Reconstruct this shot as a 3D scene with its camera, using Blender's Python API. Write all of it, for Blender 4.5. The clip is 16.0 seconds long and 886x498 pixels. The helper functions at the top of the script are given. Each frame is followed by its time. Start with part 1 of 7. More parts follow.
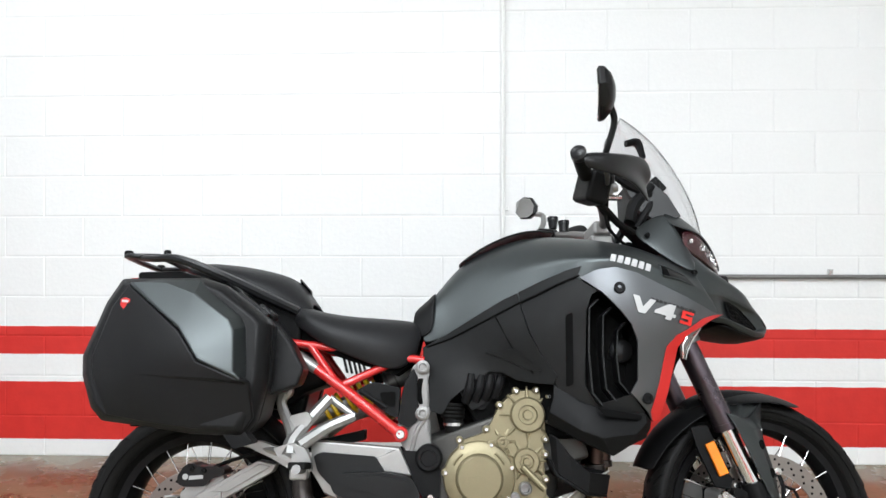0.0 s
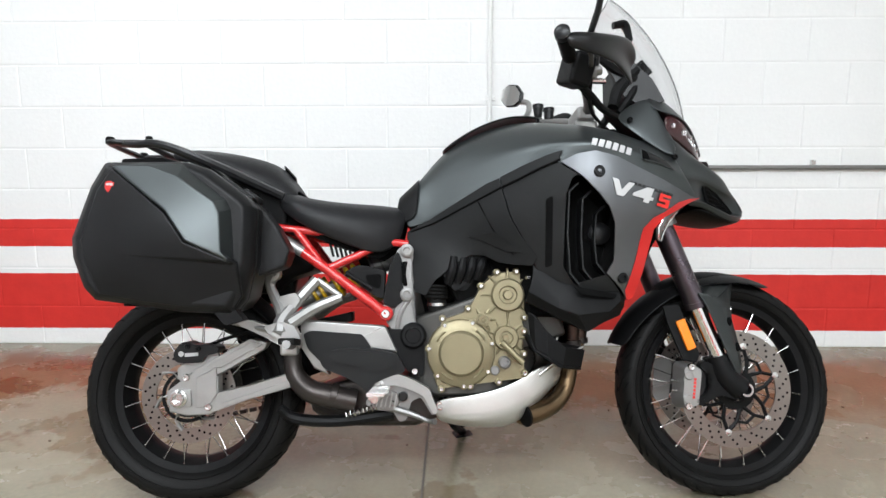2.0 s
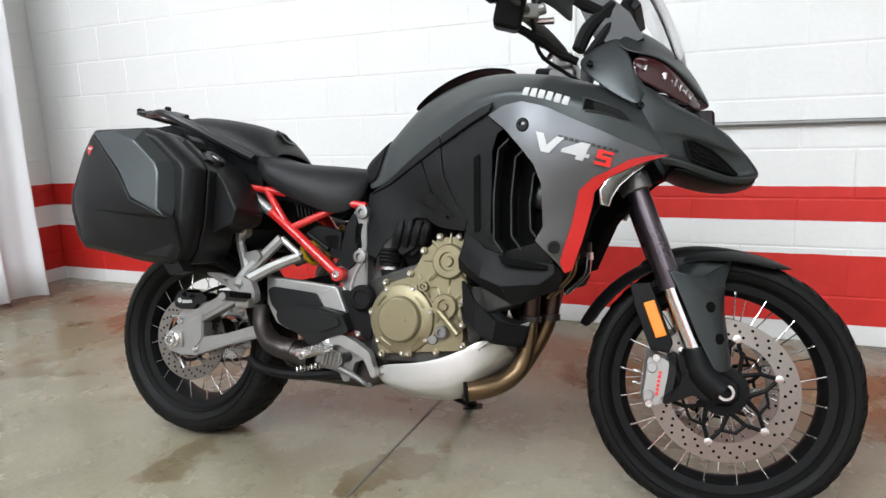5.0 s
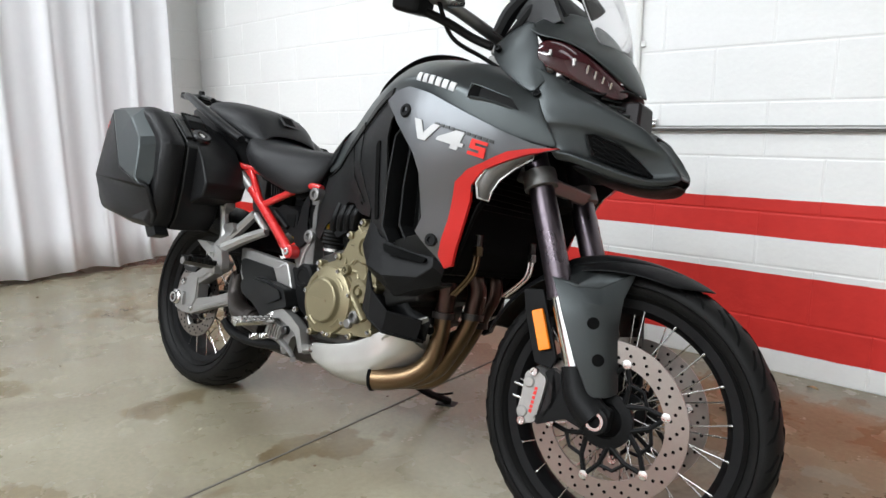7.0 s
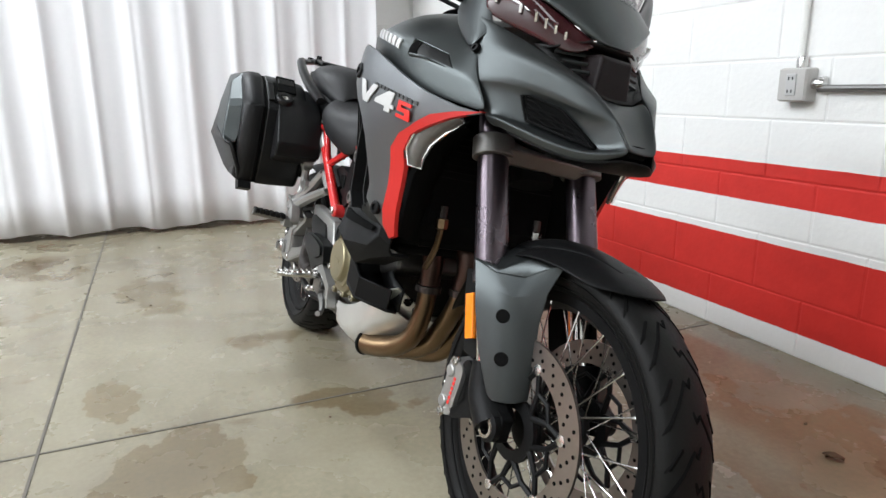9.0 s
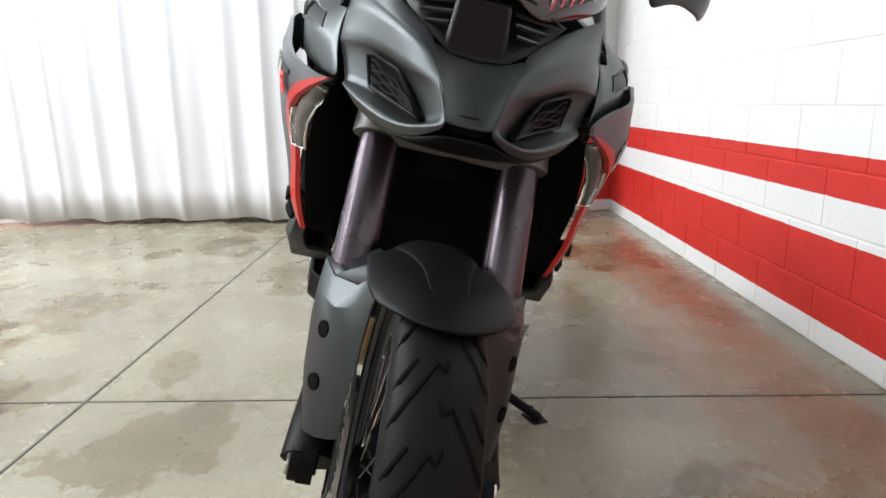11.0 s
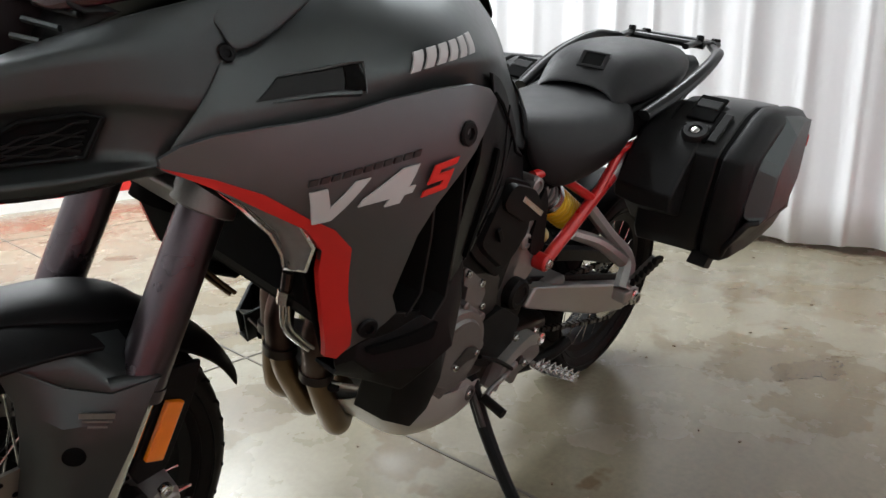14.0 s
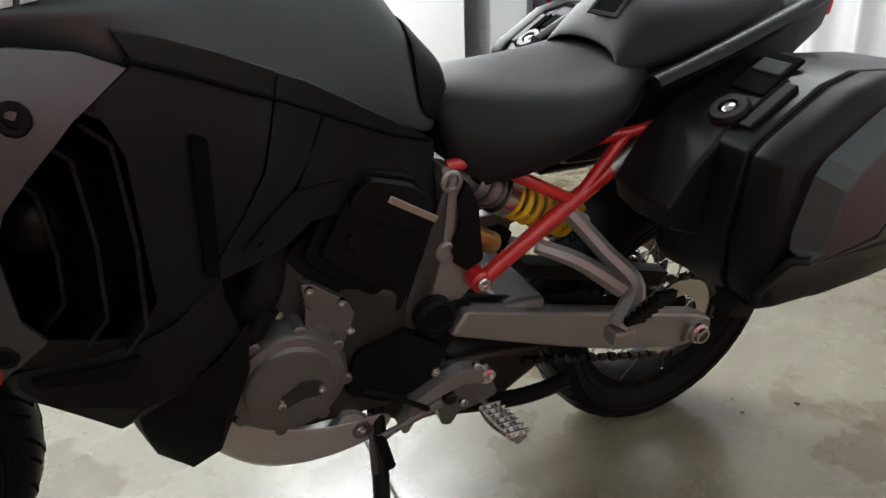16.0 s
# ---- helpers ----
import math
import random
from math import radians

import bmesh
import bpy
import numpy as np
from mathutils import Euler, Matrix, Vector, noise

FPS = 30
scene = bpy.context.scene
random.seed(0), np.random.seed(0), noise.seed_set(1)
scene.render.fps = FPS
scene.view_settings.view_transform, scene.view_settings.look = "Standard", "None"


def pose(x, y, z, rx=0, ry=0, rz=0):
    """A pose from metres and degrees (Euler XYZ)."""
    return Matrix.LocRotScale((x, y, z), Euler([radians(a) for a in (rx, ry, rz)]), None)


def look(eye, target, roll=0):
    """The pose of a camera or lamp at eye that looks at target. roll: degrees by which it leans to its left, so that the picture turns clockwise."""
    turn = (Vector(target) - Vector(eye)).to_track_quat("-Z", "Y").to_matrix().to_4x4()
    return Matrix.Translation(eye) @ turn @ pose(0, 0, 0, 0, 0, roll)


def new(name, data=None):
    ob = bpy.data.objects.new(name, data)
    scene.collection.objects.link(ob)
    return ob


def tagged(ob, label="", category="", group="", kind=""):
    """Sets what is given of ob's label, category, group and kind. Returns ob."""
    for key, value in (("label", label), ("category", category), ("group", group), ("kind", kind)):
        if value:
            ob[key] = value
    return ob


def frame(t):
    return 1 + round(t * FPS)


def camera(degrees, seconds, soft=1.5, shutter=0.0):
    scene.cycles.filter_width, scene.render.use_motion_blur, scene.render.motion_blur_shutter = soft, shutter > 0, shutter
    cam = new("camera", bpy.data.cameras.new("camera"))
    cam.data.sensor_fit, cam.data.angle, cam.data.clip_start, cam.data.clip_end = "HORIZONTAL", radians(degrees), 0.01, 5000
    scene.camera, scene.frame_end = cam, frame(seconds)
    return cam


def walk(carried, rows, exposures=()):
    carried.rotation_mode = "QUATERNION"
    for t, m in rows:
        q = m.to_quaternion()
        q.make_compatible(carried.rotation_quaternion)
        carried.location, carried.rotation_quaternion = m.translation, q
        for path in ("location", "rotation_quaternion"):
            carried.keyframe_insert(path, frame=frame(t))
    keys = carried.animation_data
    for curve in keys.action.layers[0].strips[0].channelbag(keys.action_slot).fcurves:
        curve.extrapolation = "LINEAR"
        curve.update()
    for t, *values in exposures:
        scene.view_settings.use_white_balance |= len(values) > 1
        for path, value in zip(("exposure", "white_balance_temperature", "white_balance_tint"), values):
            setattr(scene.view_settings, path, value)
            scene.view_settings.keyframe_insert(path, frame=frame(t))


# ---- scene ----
cam = camera(69.2, 16.0)
PATH = [
    (0.0, look((0.748, -1.78, 1.058), (0.677, 0.218, 1.055), 0.0)),
    (0.5, look((0.747, -1.791, 1.039), (0.679, 0.204, 0.918), -0.2)),
    (1.0, look((0.742, -1.802, 1.023), (0.686, 0.186, 0.807), -0.2)),
    (1.5, look((0.744, -1.808, 1.014), (0.706, 0.173, 0.741), -0.2)),
    (2.0, look((0.769, -1.807, 1.019), (0.728, 0.168, 0.706), -0.1)),
    (2.5, look((0.866, -1.811, 1.001), (0.725, 0.156, 0.668), -0.5)),
    (3.0, look((0.963, -1.784, 0.986), (0.734, 0.17, 0.63), -0.5)),
    (5.5, look((1.69, -1.481, 0.956), (0.795, 0.265, 0.567), -1.9)),
    (6.0, look((1.837, -1.367, 0.933), (0.832, 0.316, 0.537), -1.2)),
    (6.5, look((1.988, -1.26, 0.935), (0.833, 0.325, 0.54), -0.7)),
    (7.0, look((2.133, -1.175, 0.923), (0.838, 0.302, 0.55), -0.0)),
    (7.5, look((2.248, -1.066, 0.908), (0.824, 0.284, 0.52), -0.1)),
    (8.0, look((2.337, -0.91, 0.905), (0.775, 0.265, 0.484), -0.5)),
    (8.5, look((2.39, -0.755, 0.911), (0.726, 0.259, 0.46), -0.2)),
    (9.0, look((2.468, -0.559, 0.915), (0.69, 0.224, 0.438), -0.3)),
    (9.5, look((2.5, -0.399, 0.885), (0.661, 0.235, 0.417), 0.0)),
    (12.0, look((2.228, 0.482, 0.839), (0.351, -0.047, 0.395), -1.6)),
    (12.5, look((2.115, 0.623, 0.844), (0.322, -0.136, 0.391), -1.4)),
    (13.0, look((1.967, 0.771, 0.863), (0.299, -0.224, 0.387), -0.5)),
    (13.5, look((1.833, 0.906, 0.865), (0.302, -0.292, 0.398), -0.8)),
    (14.0, look((1.697, 0.999, 0.854), (0.285, -0.342, 0.398), -1.3)),
    (14.5, look((1.508, 1.083, 0.854), (0.266, -0.411, 0.378), -2.3)),
    (15.0, look((1.355, 1.146, 0.848), (0.297, -0.484, 0.377), -2.1)),
    (15.5, look((1.18, 1.151, 0.844), (0.279, -0.563, 0.34), -1.7)),
    (16.0, look((0.991, 1.132, 0.845), (0.261, -0.646, 0.295), -1.9)),
]
from mathutils.bvhtree import BVHTree

walk(cam, PATH, [(0.0, -0.40, 6500, 10), (3.0, -0.43, 6500, 10), (6.5, -0.42, 6510, 10), (8.5, -0.34, 6520, 10), (12.0, -0.15, 6600, 10), (13.5, -0.29, 6620, 10), (16.0, -0.60, 6650, 10)])

# ---------------------------------------------------------------- light
world = bpy.data.worlds.new("world")
scene.world = world
world.use_nodes = True
world.node_tree.nodes["Background"].inputs[0].default_value = (0.9, 0.95, 1.0, 1)
world.node_tree.nodes["Background"].inputs[1].default_value = 0.05


def area_lamp(name, x, y, z, sx, sy, power, col=(0.94, 1.0, 1.05)):
    d = bpy.data.lights.new(name, "AREA")
    d.shape, d.size, d.size_y, d.energy, d.color = "RECTANGLE", sx, sy, power, col
    ob = new(name, d)
    ob.matrix_world = pose(x, y, z)
    return ob


for lx, ly, pw in ((-0.4, -4.75, 295), (2.8, -4.6, 180), (0.8, -3.0, 165), (-1.4, -0.9, 94), (3.4, -1.2, 28), (5.2, -3.0, 26), (-4.2, -4.8, 50)):
    area_lamp("ceiling_lamp", lx, ly, 3.9, 2.4, 0.6, pw)


# ---------------------------------------------------------------- materials
def material(name, col, rough=0.5, metal=0.0, grain=0.0, scale=40.0, bump=0.0, var=0.0, coat=0.0, spec=0.5):
    """A surface with two scales of variation: broad blotches (var) and fine grain (colour and relief)."""
    m = bpy.data.materials.new(name)
    m.use_nodes = True
    n, l = m.node_tree.nodes, m.node_tree.links
    b = n["Principled BSDF"]
    b.inputs["Base Color"].default_value = (*col, 1)
    b.inputs["Roughness"].default_value = rough
    b.inputs["Metallic"].default_value = metal
    b.inputs["Coat Weight"].default_value = coat
    b.inputs["Specular IOR Level"].default_value = spec
    tc = n.new("ShaderNodeTexCoord")
    if grain or var or bump:
        fine = n.new("ShaderNodeTexNoise")
        fine.inputs["Scale"].default_value, fine.inputs["Detail"].default_value = scale, 6
        broad = n.new("ShaderNodeTexNoise")
        broad.inputs["Scale"].default_value, broad.inputs["Detail"].default_value = max(scale / 12, 2), 4
        for t in (fine, broad):
            l.new(tc.outputs["Object"], t.inputs["Vector"])
        mix = n.new("ShaderNodeMath")
        mix.operation = "MULTIPLY_ADD"
        l.new(fine.outputs["Fac"], mix.inputs[0])
        mix.inputs[1].default_value = grain
        add = n.new("ShaderNodeMath")
        add.operation = "MULTIPLY_ADD"
        l.new(broad.outputs["Fac"], add.inputs[0])
        add.inputs[1].default_value, add.inputs[2].default_value = var, 1 - 0.5 * (grain + var)
        l.new(add.outputs[0], mix.inputs[2])
        hsv = n.new("ShaderNodeHueSaturation")
        hsv.inputs["Color"].default_value = (*col, 1)
        l.new(mix.outputs[0], hsv.inputs["Value"])
        l.new(hsv.outputs[0], b.inputs["Base Color"])
        rr = n.new("ShaderNodeMath")
        rr.operation = "MULTIPLY_ADD"
        l.new(broad.outputs["Fac"], rr.inputs[0])
        rr.inputs[1].default_value, rr.inputs[2].default_value = 0.25 * rough, 0.875 * rough
        l.new(rr.outputs[0], b.inputs["Roughness"])
        if bump:
            bp = n.new("ShaderNodeBump")
            bp.inputs["Strength"].default_value, bp.inputs["Distance"].default_value = 1.0, bump
            l.new(fine.outputs["Fac"], bp.inputs["Height"])
            l.new(bp.outputs[0], b.inputs["Normal"])
    return m


def glass(name, col=(1, 1, 1), rough=0.02, alpha=0.0):
    m = material(name, col, rough)
    b = m.node_tree.nodes["Principled BSDF"]
    b.inputs["Transmission Weight"].default_value = 1 - alpha
    b.inputs["IOR"].default_value = 1.45
    return m


GREY = material("satin_grey_paint", (0.075, 0.083, 0.084), 0.40, 0.85, 0.10, 900, 0.0, 0.06, spec=0.3)
NOSE = material("satin_charcoal_paint", (0.060, 0.066, 0.067), 0.40, 0.8, 0.10, 900, 0.0, 0.06, spec=0.3)
SILVER = material("satin_silver_grey_paint", (0.138, 0.143, 0.150), 0.44, 0.88, 0.10, 900, 0.0, 0.06, spec=0.25)
RED = material("red_paint", (0.50, 0.016, 0.014), 0.35, 0.0, 0.05, 300, 0, 0.05)
FRAME_RED = material("gloss_red_frame_paint", (0.50, 0.016, 0.016), 0.28, 0.1, 0.05, 200, 0, 0.1, 0.5)
BLACK = material("black_plastic", (0.0050, 0.0050, 0.0053), 0.48, 0.0, 0.25, 500, 0.0002, 0.1, spec=0.13)
CASE_BLACK = material("textured_case_plastic", (0.0075, 0.0075, 0.008), 0.42, 0.0, 0.15, 900, 0.0002, 0.1, spec=0.20)
COVER = material("dark_grey_moulded_plastic", (0.0095, 0.0098, 0.010), 0.42, 0.0, 0.15, 700, 0.0001, 0.12, spec=0.2)
SATIN = material("satin_black_plastic", (0.0075, 0.0075, 0.008), 0.32, 0.0, 0.1, 500, 0.0, 0.1, spec=0.30)
# near-black: the shade in holes, gaps and hollow insides is put into this colour
DARK = material("shade_black", (0.003, 0.003, 0.003), 0.9, 0.0, 0.3, 100, 0.0, 0.2, spec=0.08)
RUBBER = material("tyre_rubber", (0.0062, 0.0060, 0.0058), 0.52, 0.0, 0.35, 220, 0.0004, 0.4, spec=0.12)
VINYL = material("seat_vinyl", (0.011, 0.011, 0.012), 0.46, 0.0, 0.2, 700, 0.0005, 0.1, spec=0.26)
ALU = material("cast_aluminium", (0.34, 0.335, 0.325), 0.42, 0.75, 0.12, 300, 0.0003, 0.15)
PAN = material("pale_brushed_aluminium", (0.56, 0.555, 0.535), 0.34, 0.65, 0.10, 300, 0.0002, 0.12)
ALU_GREY = material("grey_cast_aluminium", (0.21, 0.205, 0.20), 0.45, 0.8, 0.15, 300, 0.0004, 0.2)
STEEL = material("brushed_steel", (0.62, 0.61, 0.6), 0.25, 1.0, 0.1, 200, 0, 0.1)
CHROME = material("chrome", (0.8, 0.8, 0.8), 0.08, 1.0)
MAGNESIUM = material("champagne_magnesium", (0.22, 0.19, 0.115), 0.40, 0.6, 0.12, 260, 0.0004, 0.15)
EXHAUST = material("heat_tinted_steel", (0.145, 0.096, 0.054), 0.31, 0.95, 0.3, 30, 0.0002, 0.5)
HEADER_BLUE = material("blued_header_steel", (0.070, 0.044, 0.036), 0.36, 0.9, 0.3, 30, 0.0002, 0.5)
PIPE_DARK = material("dark_exhaust_shield", (0.045, 0.038, 0.035), 0.35, 0.7, 0.2, 40, 0, 0.3)
# dark tube; its purple tint is the red stripes' reflection put into the colour
FORK_TUBE = material("anodised_fork_tube", (0.095, 0.078, 0.090), 0.28, 0.9, 0.08, 120, 0, 0.15)
DISC = material("drilled_disc_steel", (0.285, 0.255, 0.235), 0.30, 0.95, 0.15, 140, 0, 0.3)
AMBER = material("amber_lens", (0.85, 0.22, 0.01), 0.18, 0.0, 0.1, 100, 0, 0, 0.6)
ENGINE_GREY = material("dark_grey_casting", (0.075, 0.073, 0.068), 0.45, 0.8, 0.15, 300, 0.0004, 0.2)
RADAR = material("dark_glossy_plastic", (0.007, 0.004, 0.0045), 0.42, 0.0, 0.1, 300, spec=0.15)
GOLD = material("gold_anodised", (0.65, 0.45, 0.16), 0.3, 0.9)
YELLOW = material("yellow_spring_paint", (0.80, 0.50, 0.01), 0.35, 0.0, 0.1, 60, 0, 0.1)
WHITE_INK = material("white_decal", (0.47, 0.47, 0.47), 0.45, 0.0, 0.05, 100)
BLACK_INK = material("black_decal", (0.02, 0.02, 0.02), 0.45)
RED_INK = material("red_decal", (0.65, 0.02, 0.015), 0.4)
MIRROR = material("mirror_glass", (0.9, 0.9, 0.9), 0.02, 1.0)
SCREEN = glass("tinted_clear_screen", (0.80, 0.80, 0.81), 0.02)
# dark glossy lens; the red it mirrors is mixed into the base colour
LENS = material("headlight_glass_red_reflection", (0.032, 0.006, 0.008), 0.07, 0.0, coat=0.3)
CLEAR = material("clear_indicator_lens", (0.13, 0.125, 0.12), 0.22, 0.1, 0.3, 90, 0, 0.2, 0.7)
REFLECT = material("headlight_reflector", (0.8, 0.8, 0.8), 0.12, 0.9)
GALVANISED = material("dull_galvanised_steel", (0.50, 0.49, 0.475), 0.5, 0.35, 0.15, 120, 0.0003, 0.2)
CANVAS = material("curtain_cloth", (0.66, 0.66, 0.68), 0.85, 0.0, 0.06, 500, 0.0006, 0.05)


def wall_material(name):
    """White paint with two red bands at set heights; slightly uneven band edges, grime and fine relief."""
    m = material(name, (0.80, 0.80, 0.79), 0.55, 0.0, 0.05, 60, 0.0010, 0.05)
    n, l = m.node_tree.nodes, m.node_tree.links
    b = n["Principled BSDF"]
    geo, sep = n.new("ShaderNodeNewGeometry"), n.new("ShaderNodeSeparateXYZ")
    l.new(geo.outputs["Position"], sep.inputs[0])
    wob = n.new("ShaderNodeTexNoise")
    wob.inputs["Scale"].default_value = 14
    l.new(geo.outputs["Position"], wob.inputs["Vector"])
    z = n.new("ShaderNodeMath")
    z.operation = "MULTIPLY_ADD"
    l.new(wob.outputs["Fac"], z.inputs[0])
    z.inputs[1].default_value = 0.006
    l.new(sep.outputs["Z"], z.inputs[2])
    fac = None
    for mid, half in ((0.2345, 0.1465), (0.592, 0.071)):
        c = n.new("ShaderNodeMath")
        c.operation = "COMPARE"
        l.new(z.outputs[0], c.inputs[0])
        c.inputs[1].default_value, c.inputs[2].default_value = mid, half
        if fac is None:
            fac = c.outputs[0]
        else:
            add = n.new("ShaderNodeMath")
            l.new(fac, add.inputs[0])
            l.new(c.outputs[0], add.inputs[1])
            fac = add.outputs[0]
    old = b.inputs["Base Color"].links[0].from_socket
    mix = n.new("ShaderNodeMix")
    mix.data_type = "RGBA"
    l.new(fac, mix.inputs["Factor"])
    l.new(old, mix.inputs["A"])
    redv = n.new("ShaderNodeMix")
    redv.data_type = "RGBA"
    redv.inputs["A"].default_value, redv.inputs["B"].default_value = (0.52, 0.016, 0.012, 1), (0.66, 0.028, 0.02, 1)
    l.new(wob.outputs["Fac"], redv.inputs["Factor"])
    l.new(redv.outputs["Result"], mix.inputs["B"])
    # scuffs: pale flakes low on the wall
    sc = n.new("ShaderNodeTexNoise")
    sc.inputs["Scale"].default_value, sc.inputs["Detail"].default_value = 5, 10
    l.new(geo.outputs["Position"], sc.inputs["Vector"])
    rp = n.new("ShaderNodeValToRGB")
    rp.color_ramp.elements[0].position, rp.color_ramp.elements[1].position = 0.745, 0.76
    l.new(sc.outputs["Fac"], rp.inputs[0])
    out = n.new("ShaderNodeMix")
    out.data_type = "RGBA"
    l.new(rp.outputs[0], out.inputs["Factor"])
    l.new(mix.outputs["Result"], out.inputs["A"])
    out.inputs["B"].default_value = (0.66, 0.60, 0.52, 1)
    l.new(out.outputs["Result"], b.inputs["Base Color"])
    return m


WALL_PAINT = wall_material("striped_wall_paint")
GREY_WALL = material("plain_wall_paint", (0.74, 0.74, 0.72), 0.7, 0.0, 0.08, 30, 0.001, 0.1)
PLAIN_WALL = material("plain_white_wall_paint", (0.80, 0.80, 0.78), 0.6, 0.0, 0.05, 60, 0.001, 0.05)


def floor_material():
    """Sealed concrete: pale, blotched with reddish and damp-looking stains, fairly glossy."""
    m = bpy.data.materials.new("sealed_concrete")
    m.use_nodes = True
    n, l = m.node_tree.nodes, m.node_tree.links
    b = n["Principled BSDF"]
    geo = n.new("ShaderNodeNewGeometry")

    def noise_tex(scale, detail=6, rough=0.6, dist=0.0):
        t = n.new("ShaderNodeTexNoise")
        t.inputs["Scale"].default_value, t.inputs["Detail"].default_value = scale, detail
        t.inputs["Roughness"].default_value, t.inputs["Distortion"].default_value = rough, dist
        l.new(geo.outputs["Position"], t.inputs["Vector"])
        return t

    def ramp(src, stops):
        r = n.new("ShaderNodeValToRGB")
        while len(r.color_ramp.elements) < len(stops):
            r.color_ramp.elements.new(0.5)
        for e, (p, c) in zip(r.color_ramp.elements, stops):
            e.position, e.color = p, (*c, 1)
        l.new(src, r.inputs[0])
        return r

    def blend(kind, fac, a, c):
        x = n.new("ShaderNodeMix")
        x.data_type, x.blend_type = "RGBA", kind
        if isinstance(fac, float):
            x.inputs["Factor"].default_value = fac
        else:
            l.new(fac, x.inputs["Factor"])
        l.new(a, x.inputs["A"])
        l.new(c, x.inputs["B"])
        return x.outputs["Result"]

    base = ramp(noise_tex(1.3, 8, 0.65, 0.6).outputs["Fac"], [(0.30, (0.175, 0.150, 0.106)), (0.5, (0.232, 0.207, 0.145)), (0.70, (0.284, 0.260, 0.188))])
    fine = ramp(noise_tex(60, 4).outputs["Fac"], [(0.3, (0.86, 0.86, 0.86)), (0.7, (1.08, 1.08, 1.08))])
    col = blend("MULTIPLY", 1.0, base.outputs[0], fine.outputs[0])
    # stains with hard, tide-mark edges
    stain = ramp(noise_tex(2.1, 5, 0.55, 0.3).outputs["Fac"], [(0.60, (0, 0, 0)), (0.625, (1, 1, 1))])
    brown = ramp(noise_tex(5, 5).outputs["Fac"], [(0.3, (0.55, 0.46, 0.36)), (0.7, (0.80, 0.74, 0.66))])
    stained = blend("MULTIPLY", 1.0, col, brown.outputs[0])
    col = blend("MIX", stain.outputs[0], col, stained)
    # the larger stains, each at its place, with noisy tide-mark edges
    edge = noise_tex(4.5, 6, 0.6)
    for cx, cy, rx, ry, tone in ((-0.68, -0.63, 0.34, 0.17, (0.62, 0.55, 0.42)), (0.88, -0.62, 0.24, 0.26, (0.66, 0.58, 0.46)), (0.42, -0.76, 0.15, 0.09, (0.70, 0.62, 0.5)), (-0.50, 0.42, 0.30, 0.20, (0.62, 0.54, 0.42)),
                                 (-1.15, 0.95, 0.40, 0.34, (0.80, 0.55, 0.42)), (1.75, 0.9, 0.7, 0.4, (0.86, 0.72, 0.58)), (-0.6, -2.9, 0.6, 0.9, (0.72, 0.68, 0.58)), (-1.5, -1.28, 0.2, 0.14, (0.68, 0.6, 0.48)), (0.05, -2.0, 0.3, 0.35, (0.75, 0.68, 0.56)), (-1.3, 0.5, 0.3, 0.5, (0.8, 0.72, 0.6)), (2.75, 0.95, 0.95, 0.65, (0.80, 0.66, 0.53)), (-0.75, 1.20, 0.8, 0.26, (0.82, 0.58, 0.46)), (-0.2, -4.75, 1.6, 0.42, (0.74, 0.50, 0.42)), (0.42, -1.62, 0.34, 0.20, (0.70, 0.60, 0.44)), (-0.22, -1.42, 0.36, 0.22, (0.72, 0.62, 0.46)), (0.62, -1.20, 0.20, 0.16, (0.76, 0.68, 0.52)), (-0.35, 0.62, 0.34, 0.17, (0.66, 0.58, 0.44))):
        off = n.new("ShaderNodeVectorMath")
        off.operation = "SUBTRACT"
        l.new(geo.outputs["Position"], off.inputs[0])
        off.inputs[1].default_value = (cx, cy, 0)
        sc = n.new("ShaderNodeVectorMath")
        sc.operation = "MULTIPLY"
        l.new(off.outputs[0], sc.inputs[0])
        sc.inputs[1].default_value = (1 / rx, 1 / ry, 0)
        ln = n.new("ShaderNodeVectorMath")
        ln.operation = "LENGTH"
        l.new(sc.outputs[0], ln.inputs[0])
        ad = n.new("ShaderNodeMath")
        ad.operation = "MULTIPLY_ADD"
        l.new(edge.outputs["Fac"], ad.inputs[0])
        ad.inputs[1].default_value = 2.6
        l.new(ln.outputs["Value"], ad.inputs[2])
        mk = ramp(ad.outputs[0], [(0.0, (0.85, 0.85, 0.85)), (0.94, (0.85, 0.85, 0.85)), (0.98, (1, 1, 1)), (1.0, (0, 0, 0))])
        half = n.new("ShaderNodeMath")
        half.operation = "MULTIPLY"
        l.new(ad.outputs[0], half.inputs[0])
        half.inputs[1].default_value = 0.46
        l.new(half.outputs[0], mk.inputs[0])
        dark = n.new("ShaderNodeMix")
        dark.data_type, dark.blend_type = "RGBA", "MULTIPLY"
        dark.inputs["Factor"].default_value = 1.0
        l.new(col, dark.inputs["A"])
        dark.inputs["B"].default_value = (*tone, 1)
        col = blend("MIX", mk.outputs[0], col, dark.outputs["Result"])
    l.new(col, b.inputs["Base Color"])
    rough = ramp(noise_tex(3.0, 6).outputs["Fac"], [(0.35, (0.15, 0.15, 0.15)), (0.65, (0.36, 0.36, 0.36))])
    l.new(rough.outputs[0], b.inputs["Roughness"])
    b.inputs["Coat Weight"].default_value = 0.04
    b.inputs["Coat Roughness"].default_value = 0.2
    bp = n.new("ShaderNodeBump")
    bp.inputs["Strength"].default_value, bp.inputs["Distance"].default_value = 0.25, 0.002
    l.new(noise_tex(9, 6).outputs["Fac"], bp.inputs["Height"])
    l.new(bp.outputs[0], b.inputs["Normal"])
    return m


